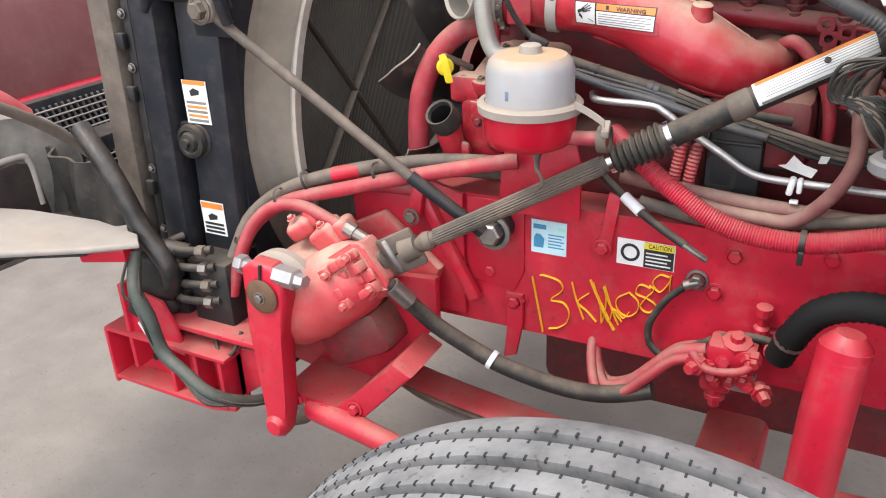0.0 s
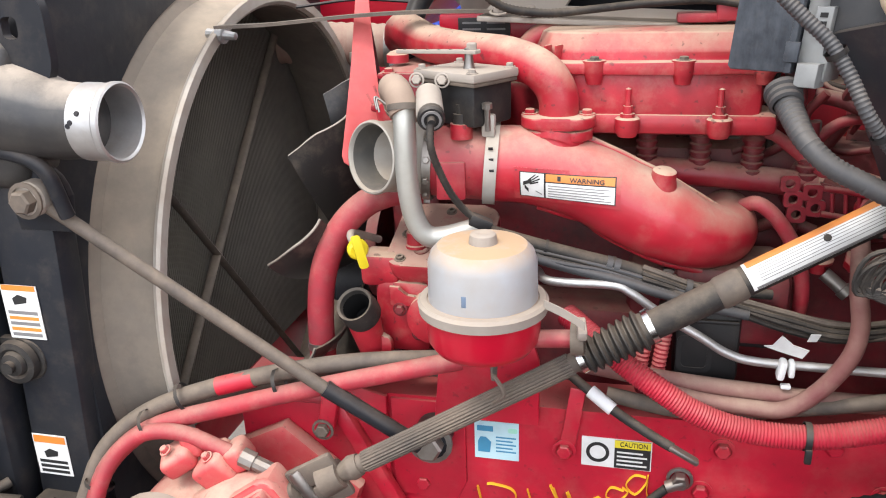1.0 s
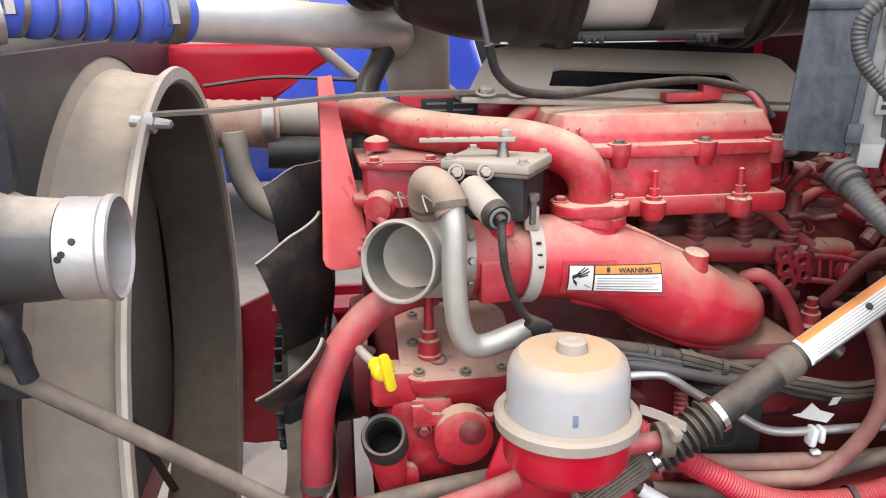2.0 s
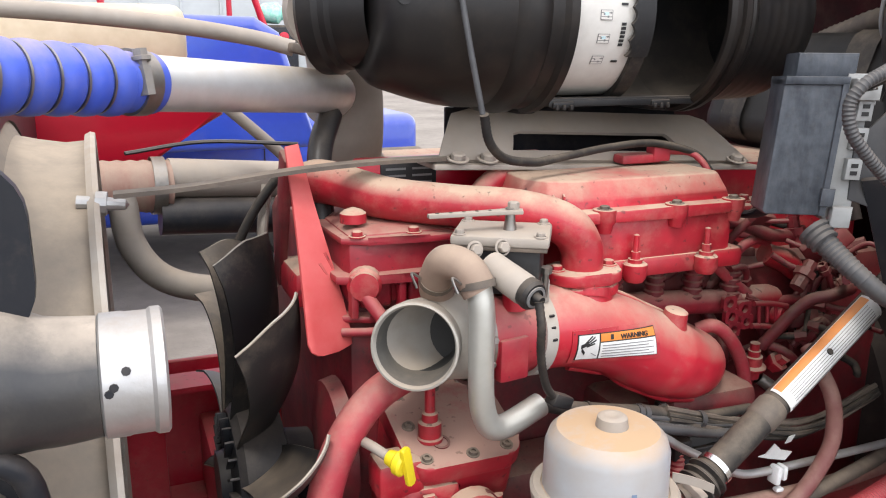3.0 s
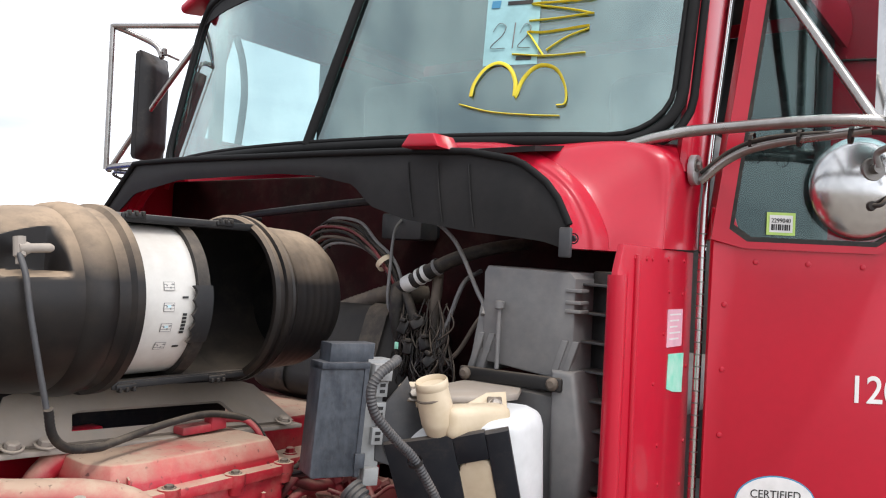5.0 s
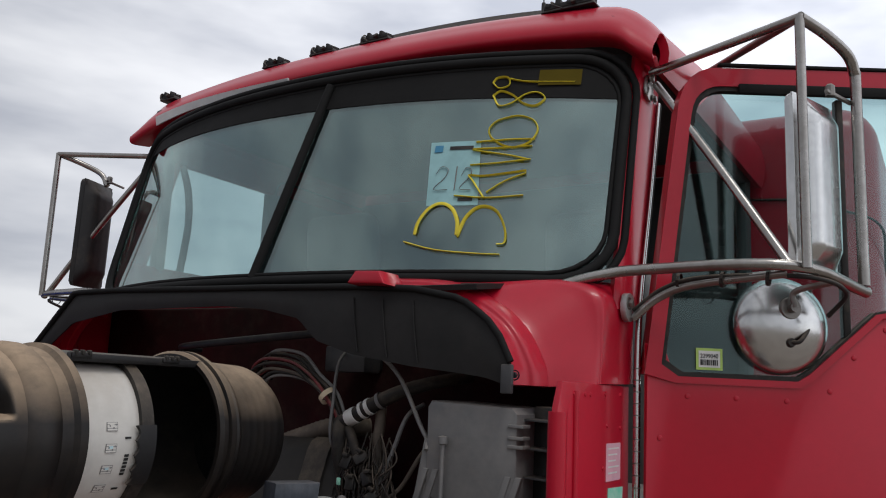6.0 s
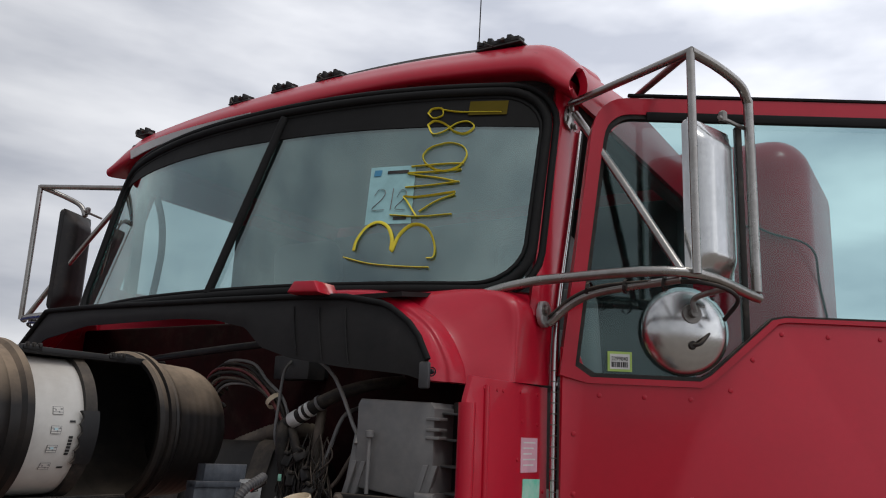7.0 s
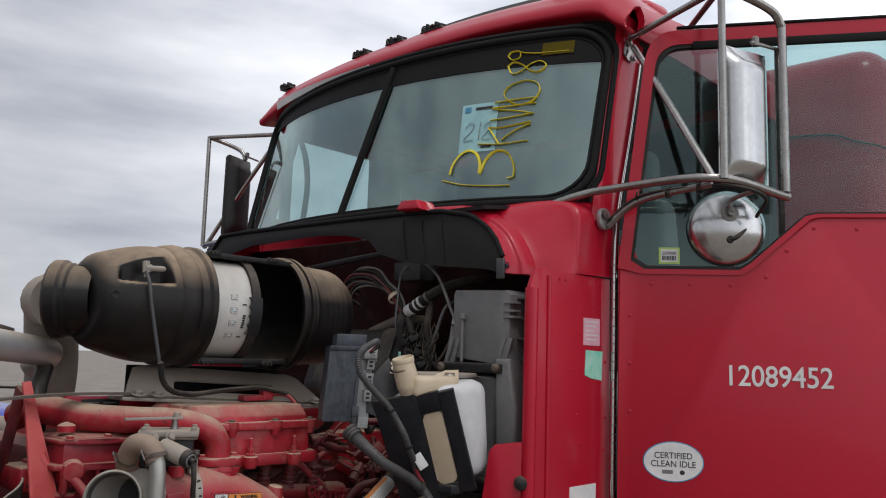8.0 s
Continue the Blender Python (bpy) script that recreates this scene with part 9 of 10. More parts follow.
part("connector", prism(B(), rect(0.078, 0.140, 0.108, 0.166), fb(0, 0, 0.012), FU, FV, 0.03, 0.004), CONNECTOR_GREY, fuse)
part("connector", prism(B(), rect(0.080, -0.014, 0.104, 0.012), fb(0, 0, 0.006), FU, FV, 0.03, 0.003), CONNECTOR_GREY, fuse)
part("latch", prism(B(), rect(0.064, 0.012, 0.080, 0.034), fb(0, 0, 0.006), FU, FV, 0.006, 0.002), FUSE_BLUE, fuse)
part("bracket", prism(B(), [(0.095, 0.09), (0.140, 0.145), (0.188, 0.035), (0.160, 0.0), (0.100, 0.02)], fb(0, 0, -0.008), FU, FV, 0.006, 0.002), LOOM_GREY, fuse, "dark triangular bracket plate")
part("bracket_arm", tube(B(), [fb(0.04, 0.02, -0.06), (0.16, -0.36, 1.42), (0.20, -0.22, 1.40)], 0.012, 8, squash=0.5), BLACK_PAINT, fuse)
part("bracket_arm", tube(B(), [fb(0.14, 0.06, -0.015), (0.22, -0.50, 1.50), (0.30, -0.52, 1.50)], 0.010, 8, squash=0.5), BLACK_PAINT, fuse)
loom = thing("wiring_loom", (0.2, -0.6, 1.3), "corrugated grey wiring loom with a white bar-code tag", "wiring loom")
part("conduit", tube(B(), [(0.128, -0.572, 1.628), (0.113, -0.582, 1.627), (0.086, -0.578, 1.612), (0.075, -0.572, 1.590), (0.079, -0.576, 1.560), (0.098, -0.583, 1.535), (0.122, -0.588, 1.512), (0.145, -0.596, 1.490), (0.165, -0.606, 1.458), (0.182, -0.615, 1.425), (0.205, -0.607, 1.395), (0.238, -0.592, 1.362), (0.27, -0.575, 1.31), (0.30, -0.56, 1.24)], 0.0076, 12, rib=0.12, rib_step=0.0024), LOOM_GREY, loom, "ribbed grey conduit")
for k in range(5):
    part("wire", tube(B(), [(0.124, -0.570, 1.628), (0.134 + 0.002 * k, -0.566, 1.630 - 0.003 * k), (0.138, -0.556 + 0.004 * k, 1.620 - 0.004 * k), (0.136 + 0.004 * k, -0.54, 1.605)], 0.0018, 6), (RED_HOSE, LABEL_PINK, BLACK_RUBBER, GREY_PLASTIC, BLACK_RUBBER)[k], loom)
td = Vector((0.033, 0.015, -0.033)).normalized()
tu = Vector((0.5, -0.86, 0.1)).normalized()
part("tag", box(B(), (0.243, -0.606, 1.366), (0.022, 0.004, 0.036), 0.001, (0, -35, -35)), LABEL_WHITE, loom, "folded white bar-code tag")
for k in range(6):
    part("print_bar", box(B(), Vector((0.243, -0.6085, 1.366)) + Vector((0.003, -0.0012, 0.0)) + Vector((0.0020, -0.0014, 0.0016)) * (k - 2.5) * 0.8, (0.0012, 0.001, 0.018), 0, (0, -35, -35)), LABEL_BLACK, loom)
for p in ((0.150, -0.598, 1.482), (0.20, -0.608, 1.402)):
    part("tie", lathe(B(), p, (0.5, 0.1, -0.8), [(-0.003, 0.0112), (0.003, 0.0112)], 12), BLACK_PLASTIC, loom)
# ribbed engine loom in its post
eloom = thing("engine_loom", (0.30, -0.62, 1.16), "thick ribbed grey engine loom rising from a grey post", "wiring loom")
part("conduit", tube(B(), [(0.122, -0.510, 1.424), (0.128, -0.530, 1.408), (0.140, -0.560, 1.385), (0.165, -0.575, 1.362), (0.205, -0.58, 1.342), (0.25, -0.582, 1.318), (0.275, -0.595, 1.29), (0.283, -0.612, 1.262)], [0.016, 0.0145, 0.0125, 0.012, 0.012, 0.012, 0.012, 0.012], 16, rib=0.08, rib_step=0.003), LOOM_GREY, eloom, "ribbed grey conduit")
part("boot", lathe(B(), (0.119, -0.503, 1.431), (0.1, -0.55, -0.4), [(0, 0.014), (0.0, 0.020), (0.006, 0.021), (0.008, 0.018), (0.014, 0.0195), (0.016, 0.017), (0.022, 0.0185), (0.024, 0.015)], 20), LOOM_GREY, eloom)
part("post", lathe(B(), (0.296, -0.622, 1.165), (-0.06, 0.02, 1), [(0.0, 0.023), (0.06, 0.022), (0.066, 0.018), (0.105, 0.015), (0.11, 0.0)], 20), LOOM_GREY, eloom)
part("base_disc", lathe(B(), (0.298, -0.622, 1.15), (0, 0, 1), [(0, 0.036), (0.004, 0.040), (0.016, 0.040), (0.02, 0.036), (0.02, 0.0)], 28), GREY_PLASTIC, eloom)
part("arm", prism(B(), [(0.0, -0.035), (0.16, -0.06), (0.19, -0.02), (0.17, 0.035), (0.0, 0.035)], (0.305, -0.622, 1.172), (0.95, -0.2, 0.24), (0.2, 0.98, 0), 0.012, 0.004), ALUMINIUM, eloom, "flat dusty grey arm")
part("arm_bolt", bolt(B(), (0.428, -0.640, 1.204), (-0.24, 0, 0.97), 0.012, 0.01), ALUMINIUM, eloom)
part("arm_leg", box(B(), (0.46, -0.62, 1.10), (0.03, 0.07, 0.24), 0.006), BLACK_PAINT, eloom)
for k in range(16):
    a = 0.11 * k
    rr = random.Random(k)
    part("strand", tube(B(), [(0.265 + 0.002 * (k % 3), -0.60, 1.285), (0.255 - 0.003 * k, -0.588 - 0.002 * (k % 4), 1.272 - 0.003 * (k % 5)), (0.235 - 0.002 * k, -0.583, 1.235 - 0.004 * (k % 4)), (0.255 + 0.003 * (k % 6), -0.585, 1.185 + 0.003 * k), (0.28, -0.575, 1.16)], 0.0028, 6), BLACK_RUBBER if k % 4 else SHAFT_BROWN, eloom)
part("tie", lathe(B(), (0.262, -0.588, 1.304), (0.8, -0.4, -0.6), [(-0.005, 0.017), (0.005, 0.017)], 14), BLACK_PLASTIC, eloom)
part("plug", lathe(B(), (0.318, -0.60, 1.275), (0.3, -0.6, -0.5), [(-0.03, 0.014), (0.0, 0.016), (0.0, 0.018), (0.012, 0.018), (0.012, 0.012), (0.02, 0.012), (0.02, 0)], 14), BLACK_PLASTIC, eloom)
part("plug_wire", tube(B(), [(0.24, -0.59, 1.355), (0.262, -0.59, 1.325), (0.285, -0.595, 1.312), (0.31, -0.59, 1.30)], 0.004, 8), RED_HOSE, eloom)

# ---- coolant tank ----
tank = thing("coolant_tank", (0.32, -0.6, 1.33), "white plastic coolant tank behind a black strap, cream filler neck", "coolant tank")
bm = B()
tc = [(0.175, -0.530, 1.500), (0.250, -0.682, 1.545), (0.380, -0.690, 1.552), (0.395, -0.50, 1.552), (0.245, -0.525, 1.325), (0.338, -0.682, 1.325), (0.402, -0.690, 1.335), (0.43, -0.50, 1.335)]
vs = [bm.verts.new(p) for p in tc]
for f in ((0, 1, 2, 3), (7, 6, 5, 4), (0, 4, 5, 1), (1, 5, 6, 2), (2, 6, 7, 3), (3, 7, 4, 0)):
    bm.faces.new([vs[k] for k in f])
bmesh.ops.bevel(bm, geom=list(bm.edges), offset=0.032, segments=6, affect="EDGES", profile=0.5)
part("tank_body", bm, WHITE_PLASTIC, tank)
PU = (Vector(tc[1]) - Vector(tc[0])).normalized()
PV0 = Vector(tc[1]) - Vector(tc[5])
PV = PV0.normalized()
PW = PU.cross(PV).normalized()
PO = Vector((0.254, -0.684, 1.524)) + PW * 0.010
# runs past the strap's own edge: the extra black stands for the tank's shade
part("strap_panel", prism(B(), [(-0.185, 0.022), (-0.078, 0.016), (-0.078, -0.240), (-0.175, -0.240)][::-1], PO, PU, PV, 0.012, 0.003), BLACK_PAINT, tank, "black strap panel, widened left to stand for the shade there")
part("strap_panel", prism(B(), rect(-0.030, -0.232, 0.006, 0.008), PO, PU, PV, 0.016, 0.004), BLACK_PAINT, tank)
part("strap_panel", prism(B(), rect(-0.0785, -0.034, -0.0295, 0.012), PO, PU, PV, 0.012, 0.002), BLACK_PAINT, tank)
part("strap_panel", prism(B(), rect(-0.0785, -0.235, -0.0295, -0.205), PO, PU, PV, 0.012, 0.002), BLACK_PAINT, tank)
part("sight_window", prism(B(), [(a - 0.054, b - 0.12) for a, b in rounded(0.048, 0.170, 0.012)], PO - PW * 0.003, PU, PV, 0.012, 0.004, 3), CREAM_PLASTIC, tank, "long cream sight window")
part("top_pan", prism(B(), [(0.22, -0.50), (0.20, -0.53), (0.24, -0.56), (0.29, -0.605), (0.33, -0.625), (0.38, -0.63), (0.44, -0.60), (0.44, -0.48)], (0, 0, 1.563), X, Y, 0.012, 0.004), TAN_STEEL, tank, "dusty tan top of the tank")
part("filler_neck", tube(B(), [(0.218, -0.592, 1.508), (0.215, -0.592, 1.516), (0.211, -0.592, 1.532), (0.203, -0.590, 1.557), (0.194, -0.588, 1.588)], [0.012, 0.021, 0.0262, 0.0262, 0.0238], 28, caps=True), CREAM_PLASTIC, tank, "cream filler neck, open")
na = Vector((-0.30, 0.05, 0.95)).normalized()
part("neck_rim", lathe(B(), Vector((0.195, -0.588, 1.588)), na, [(-0.03, 0.0), (-0.028, 0.018), (0.006, 0.0225), (0.008, 0.0238), (0.006, 0.0252), (-0.004, 0.0252), (-0.006, 0.0238)], 32), CREAM_PLASTIC, tank)
part("neck_ring", lathe(B(), Vector((0.196, -0.588, 1.570)), na, [(-0.002, 0.0232), (0.0, 0.0245), (0.002, 0.0232)], 32), SHAFT_BROWN, tank)
part("neck_bridge", box(B(), (0.258, -0.625, 1.532), (0.11, 0.05, 0.05), 0.014, (0, 0, -28), seg=4), CREAM_PLASTIC, tank)
part("tab", prism(B(), rounded(0.045, 0.04, 0.012), (0.212, -0.538, 1.566), (0.75, -0.66, 0), (0.35, 0.3, 0.9), 0.008, 0.002), CREAM_PLASTIC, tank)
part("tab", prism(B(), [(-0.060, -0.008), (-0.01, 0.020), (0.022, 0.022), (0.024, -0.016), (0.0, -0.022), (-0.05, -0.022)], (0.306, -0.628, 1.552), (0.75, -0.66, 0), (0.35, 0.3, 0.9), 0.008, 0.002), CREAM_PLASTIC, tank)
for p in ((0.209, -0.543, 1.567), (0.305, -0.632, 1.553)):
    part("washer", box(B(), p, (0.024, 0.003, 0.024), 0.002, (-25, 0, -40)), SHAFT_BROWN, tank)
    part("tab_bolt", bolt(B(), p, (-0.55, -0.65, 0.45), 0.0075, 0.008), STEEL, tank)
part("shelf", box(B(), (0.42, -0.58, 1.305), (0.26, 0.16, 0.02), 0.004), BLACK_PAINT, tank)

# ---- heater box on the firewall ----
heater = thing("heater_box", (0.55, -0.6, 1.33), "grey plastic heater box with ribs and side louvres", "heater box")
part("upper_case", prism(B(), [(0.508, 1.60), (0.690, 1.58), (0.690, 1.755), (0.68, 1.766), (0.512, 1.772), (0.505, 1.76)], (0.45, 0, 0), (0, -1, 0), Z, 0.17, 0.006), GREY_PLASTIC, heater)
part("left_step", prism(B(), [(0.478, 1.59), (0.51, 1.58), (0.51, 1.70), (0.498, 1.705)], (0.455, 0, 0), (0, -1, 0), Z, 0.15, 0.004), GREY_PLASTIC, heater)
part("lower_case", prism(B(), [(0.480, 1.56), (0.700, 1.55), (0.700, 1.33), (0.655, 1.31), (0.49, 1.32)], (0.458, 0, 0), (0, -1, 0), Z, 0.15, 0.006), GREY_PLASTIC, heater)
part("side_wing", prism(B(), [(0.655, 1.60), (0.700, 1.60), (0.722, 1.48), (0.712, 1.34), (0.66, 1.33)], (0.438, 0, 0), (0, -1, 0), Z, 0.12, 0.010, 3), GREY_PLASTIC, heater)
part("shelf_bar", box(B(), (0.440, -0.576, 1.576), (0.014, 0.208, 0.024), 0.004), BLACK_PLASTIC, heater)
for y, z in ((-0.487, 1.576), (-0.664, 1.577)):
    part("bar_bolt", lathe(B(), (0.434, y, z), (-1, 0, 0), [(0, 0.011), (0.006, 0.011), (0.010, 0.006), (0.010, 0)], 14), SHAFT_BROWN, heater)
for y0, y1 in ((-0.480, -0.515), (-0.502, -0.530), (-0.648, -0.680), (-0.668, -0.700)):
    lean = 0.022
    part("slanted_rib", prism(B(), [(0, 0), (0.012, 0), (0.012 + lean, 0.065), (lean, 0.065)], (0.447, y0 if y0 > -0.6 else y0, 1.585), (0, -1, 0), Z, 0.010, 0.001), GREY_PLASTIC, heater)
part("damper_rod", tube(B(), [(0.438, -0.549, 1.700), (0.438, -0.549, 1.59)], 0.004, 8, smooth_line=False), GREY_PLASTIC, heater)
part("damper_knob", lathe(B(), (0.438, -0.549, 1.695), (0, 0, 1), [(0, 0.006), (0.002, 0.009), (0.014, 0.009), (0.016, 0)], 12), GREY_PLASTIC, heater)
for k in range(9):
    z = 1.745 - 0.049 * k
    part("louvre", prism(B(), [(0.0, 0.0), (0.11, 0.0), (0.11, 0.055), (0.02, 0.070), (-0.002, 0.058)], (0.478, -0.683, z), X, (0, -1, -0.04), 0.004, 0.001), LOOM_GREY, heater)
part("louvre_back", box(B(), (0.56, -0.705, 1.55), (0.08, 0.035, 0.44), 0.004), BLACK_PLASTIC, heater)
for z in (1.735, 1.715, 1.70):
    part("edge_notch", box(B(), (0.462, -0.688, z), (0.03, 0.03, 0.006), 0.001), GREY_PLASTIC, heater)

# ---- wiring in the cavity under the cowl ----
harness = thing("cavity_harness", (0.56, -0.2, 1.60), "bundled wires with torn white tape on the dark firewall", "wiring harness")
main = [(0.62, 0.06, 1.78), (0.56, 0.035, 1.803), (0.55, -0.01, 1.833), (0.545, -0.095, 1.827), (0.54, -0.16, 1.797), (0.54, -0.205, 1.76), (0.54, -0.235, 1.715), (0.55, -0.25, 1.66)]
wr = random.Random(11)
for k in range(12):
    a = k * math.tau / 12
    off = Vector((0.008 * math.cos(a), 0.012 * math.cos(a * 2.1), 0.020 * math.sin(a)))
    part("wire", tube(B(), [Vector(p) + off * (1.25 if j < 4 else 0.7) + Vector((wr.uniform(-.003, .003), wr.uniform(-.003, .003), wr.uniform(-.004, .004))) for j, p in enumerate(main)], 0.0036, 7), (BLACK_RUBBER, SHAFT_BROWN, BLACK_RUBBER, GREY_PLASTIC, BLACK_RUBBER, SHADED_GREASY_RED)[k % 6], harness)
part("band", lathe(B(), (0.54, -0.196, 1.768), (0, -0.7, -0.7), [(-0.006, 0.021), (0.006, 0.021)], 14), CREAM_PLASTIC, harness, "tan tape band")
part("taped_branch", tube(B(), [(0.54, -0.232, 1.712), (0.53, -0.262, 1.722), (0.525, -0.30, 1.741), (0.525, -0.345, 1.764), (0.53, -0.40, 1.787), (0.56, -0.455, 1.806), (0.62, -0.50, 1.82)], [0.017, 0.017, 0.016, 0.015, 0.014, 0.013, 0.012], 14), BLACK_RUBBER, harness)
for p, w, m in (((0.5255, -0.275, 1.729), 0.012, LABEL_WHITE), ((0.5252, -0.302, 1.743), 0.004, LABEL_WHITE), ((0.525, -0.318, 1.751), 0.005, LABEL_WHITE), ((0.525, -0.345, 1.764), 0.004, GREY_PLASTIC)):
    part("tape_band", lathe(B(), p, (0, -0.9, 0.43), [(-w, 0.0168), (-w * 0.8, 0.0178), (w * 0.9, 0.0178), (w, 0.0168)], 14), m, harness, "torn white tape")
part("branch", tube(B(), [(0.53, -0.243, 1.712), (0.515, -0.252, 1.69), (0.512, -0.255, 1.65), (0.52, -0.262, 1.61), (0.54, -0.265, 1.56)], [0.016, 0.015, 0.013, 0.012, 0.012], 12), BLACK_RUBBER, harness)
part("branch", tube(B(), [(0.535, -0.25, 1.715), (0.52, -0.28, 1.69), (0.515, -0.30, 1.655), (0.515, -0.32, 1.62)], 0.010, 10), BLACK_RUBBER, harness)
part("branch", tube(B(), [(0.55, -0.33, 1.75), (0.54, -0.335, 1.71), (0.535, -0.335, 1.67), (0.54, -0.35, 1.60)], 0.011, 10), SHAFT_BROWN, harness)
for y, z, rx in ((-0.285, 1.640, 10), (-0.318, 1.650, 30), (-0.340, 1.612, -15), (-0.30, 1.60, 0), (-0.352, 1.580, 25)):
    plug_ = part("plug", box(B(), (0.503, y, z), (0.022, 0.020, 0.030), 0.004, (rx * 2, 12, 10 + rx)), BLACK_PLASTIC, harness)
    part("plug_collar", box(B(), (0.496, y - 0.004, z + 0.014), (0.018, 0.013, 0.008), 0.002, (rx, 12, 10)), BLACK_RUBBER, harness)
part("green_clip", box(B(), (0.478, -0.287, 1.604), (0.004, 0.008, 0.014), 0.001), LABEL_GREEN, harness, "green locking clip")
for k in range(70):
    y = -0.25 - wr.random() * 0.13
    z = 1.70 - wr.random() * 0.10
    part("wire", tube(B(), [(0.525, y, z), (0.500, y - 0.02 + wr.uniform(-.02, .02), z - 0.04), (0.505, y - 0.01 + wr.uniform(-.03, .03), z - 0.085), (0.53, y + wr.uniform(-.04, .04), z - 0.12)], 0.0015, 5), (BLACK_RUBBER, BLACK_PLASTIC, BLACK_RUBBER, DARK_VOID, SHAFT_BROWN, BLACK_RUBBER, BLACK_RUBBER)[k % 7], harness)
hose("vacuum_line", [(0.62, -0.12, 1.945), (0.52, -0.147, 1.933), (0.52, -0.238, 1.891), (0.515, -0.337, 1.856), (0.505, -0.39, 1.825), (0.49, -0.43, 1.787), (0.475, -0.475, 1.725), (0.462, -0.50, 1.70), (0.449, -0.508, 1.682)], 0.0042, GREY_PLASTIC, "thin grey line looping down to the heater box")
hose("wiper_rod", [(0.62, 0.30, 1.865), (0.55, 0.27, 1.869), (0.55, -0.154, 1.902), (0.62, -0.20, 1.905)], 0.009, BLACK_PAINT, "long black wiper rod under the cowl", "rod")
hose("heater_pipe", [(0.66, 0.05, 1.63), (0.60, -0.025, 1.654), (0.59, -0.10, 1.678), (0.60, -0.17, 1.70), (0.66, -0.22, 1.70)], 0.022, SHAFT_BROWN, "dusty ribbed heater pipe at the firewall", "pipe", rib=0.08, rib_step=0.006)
hose("drain_line", [(0.60, -0.40, 1.76), (0.53, -0.407, 1.735), (0.515, -0.385, 1.66), (0.51, -0.351, 1.579), (0.53, -0.33, 1.54)], 0.0045, GREY_PLASTIC, "thin grey line on the firewall")
hose("drain_line", [(0.60, -0.445, 1.71), (0.53, -0.443, 1.662), (0.515, -0.41, 1.60), (0.51, -0.365, 1.563), (0.53, -0.34, 1.53)], 0.0045, SHAFT_BROWN, "thin brown line on the firewall")
hose("ground_wire", [(0.60, -0.20, 1.875), (0.55, -0.21, 1.838), (0.53, -0.218, 1.76), (0.52, -0.225, 1.683), (0.54, -0.24, 1.64)], 0.0034, GREY_PLASTIC, "thin grey wire on the firewall", "wire")
relay = thing("relay_box", (0.60, -0.205, 1.82), "flat grey relay box on the firewall", "relay box")
part("case", box(B(), (0.605, -0.205, 1.848), (0.06, 0.11, 0.056), 0.004), LOOM_GREY, relay)
part("foot", box(B(), (0.655, -0.205, 1.848), (0.05, 0.06, 0.04), 0.004), BLACK_PAINT, relay)
# cover coloured black to carry the shade of the cavity behind the engine
bell = thing("bellhousing_cover", (0.55, -0.05, 1.40), "matt black cover between engine and firewall, its colour holding the shade there", "cover")
part("cover", box(B(), (0.60, -0.06, 1.55), (0.20, 0.44, 0.22), 0.04, (0, 20, 0), seg=3), SHIELD_BLACK, bell)
for y in (-0.19, 0.06):
    part("strap", box(B(), (0.596, y, 1.553), (0.204, 0.022, 0.222), 0.040, (0, 20, 0), seg=3), BLACK_RUBBER, bell)

# ---- pipes and looms low on the engine's side ----
fuel_pipe = thing("fuel_pipe", (0.1, -0.44, 1.05), "bright steel pipe along the dusty engine block", "pipe")
part("pipe", tube(B(), [(-0.165, -0.40, 1.157), (-0.142, -0.44, 1.158), (-0.06, -0.44, 1.157), (-0.035, -0.44, 1.148), (0.0, -0.44, 1.124), (0.06, -0.44, 1.089), (0.095, -0.44, 1.068), (0.13, -0.44, 1.059), (0.20, -0.44, 1.057), (0.32, -0.44, 1.056), (0.46, -0.44, 1.056)], 0.0062, 12), ALUMINIUM, fuel_pipe)
part("clip", box(B(), (0.165, -0.447, 1.054), (0.010, 0.02, 0.028), 0.004, (0, 8, 0)), WHITE_PLASTIC, fuel_pipe, "white pipe clip")
part("clip", box(B(), (0.177, -0.447, 1.056), (0.008, 0.018, 0.022), 0.003), WHITE_PLASTIC, fuel_pipe)
part("clip", box(B(), (0.172, -0.449, 1.030), (0.013, 0.010, 0.006), 0.002), WHITE_PLASTIC, fuel_pipe)
corr = thing("red_conduit", (0.1, -0.5, 0.95), "red corrugated conduit resting along the frame rail", "conduit")
part("conduit", tube(B(), [(-0.12, -0.42, 1.10), (-0.07, -0.465, 1.080), (-0.03, -0.485, 1.057), (0.007, -0.495, 1.036), (0.05, -0.50, 1.011), (0.10, -0.50, 0.992), (0.16, -0.50, 0.985), (0.219, -0.50, 0.990), (0.30, -0.50, 1.012), (0.40, -0.49, 1.035), (0.5, -0.46, 1.05)], 0.0168, 16, rib=0.09, rib_step=0.0022), RED_CONDUIT, corr)
part("tie", lathe(B(), (0.195, -0.50, 0.9875), (1, 0, -0.03), [(-0.004, 0.0175), (-0.004, 0.0192), (0.004, 0.0192), (0.004, 0.0175)], 16), BLACK_PLASTIC, corr)
part("tie_tail", box(B(), (0.196, -0.516, 0.968), (0.009, 0.006, 0.022), 0.002), BLACK_PLASTIC, corr)
hose("brown_hose", [(0.0, -0.44, 1.012), (0.056, -0.46, 1.005), (0.13, -0.462, 1.0), (0.174, -0.462, 1.003), (0.212, -0.465, 1.038), (0.240, -0.468, 1.088), (0.247, -0.465, 1.13), (0.242, -0.455, 1.175), (0.25, -0.40, 1.22)], 0.0115, MAROON_HOSE, "dusty maroon hose rising past the steering shaft")
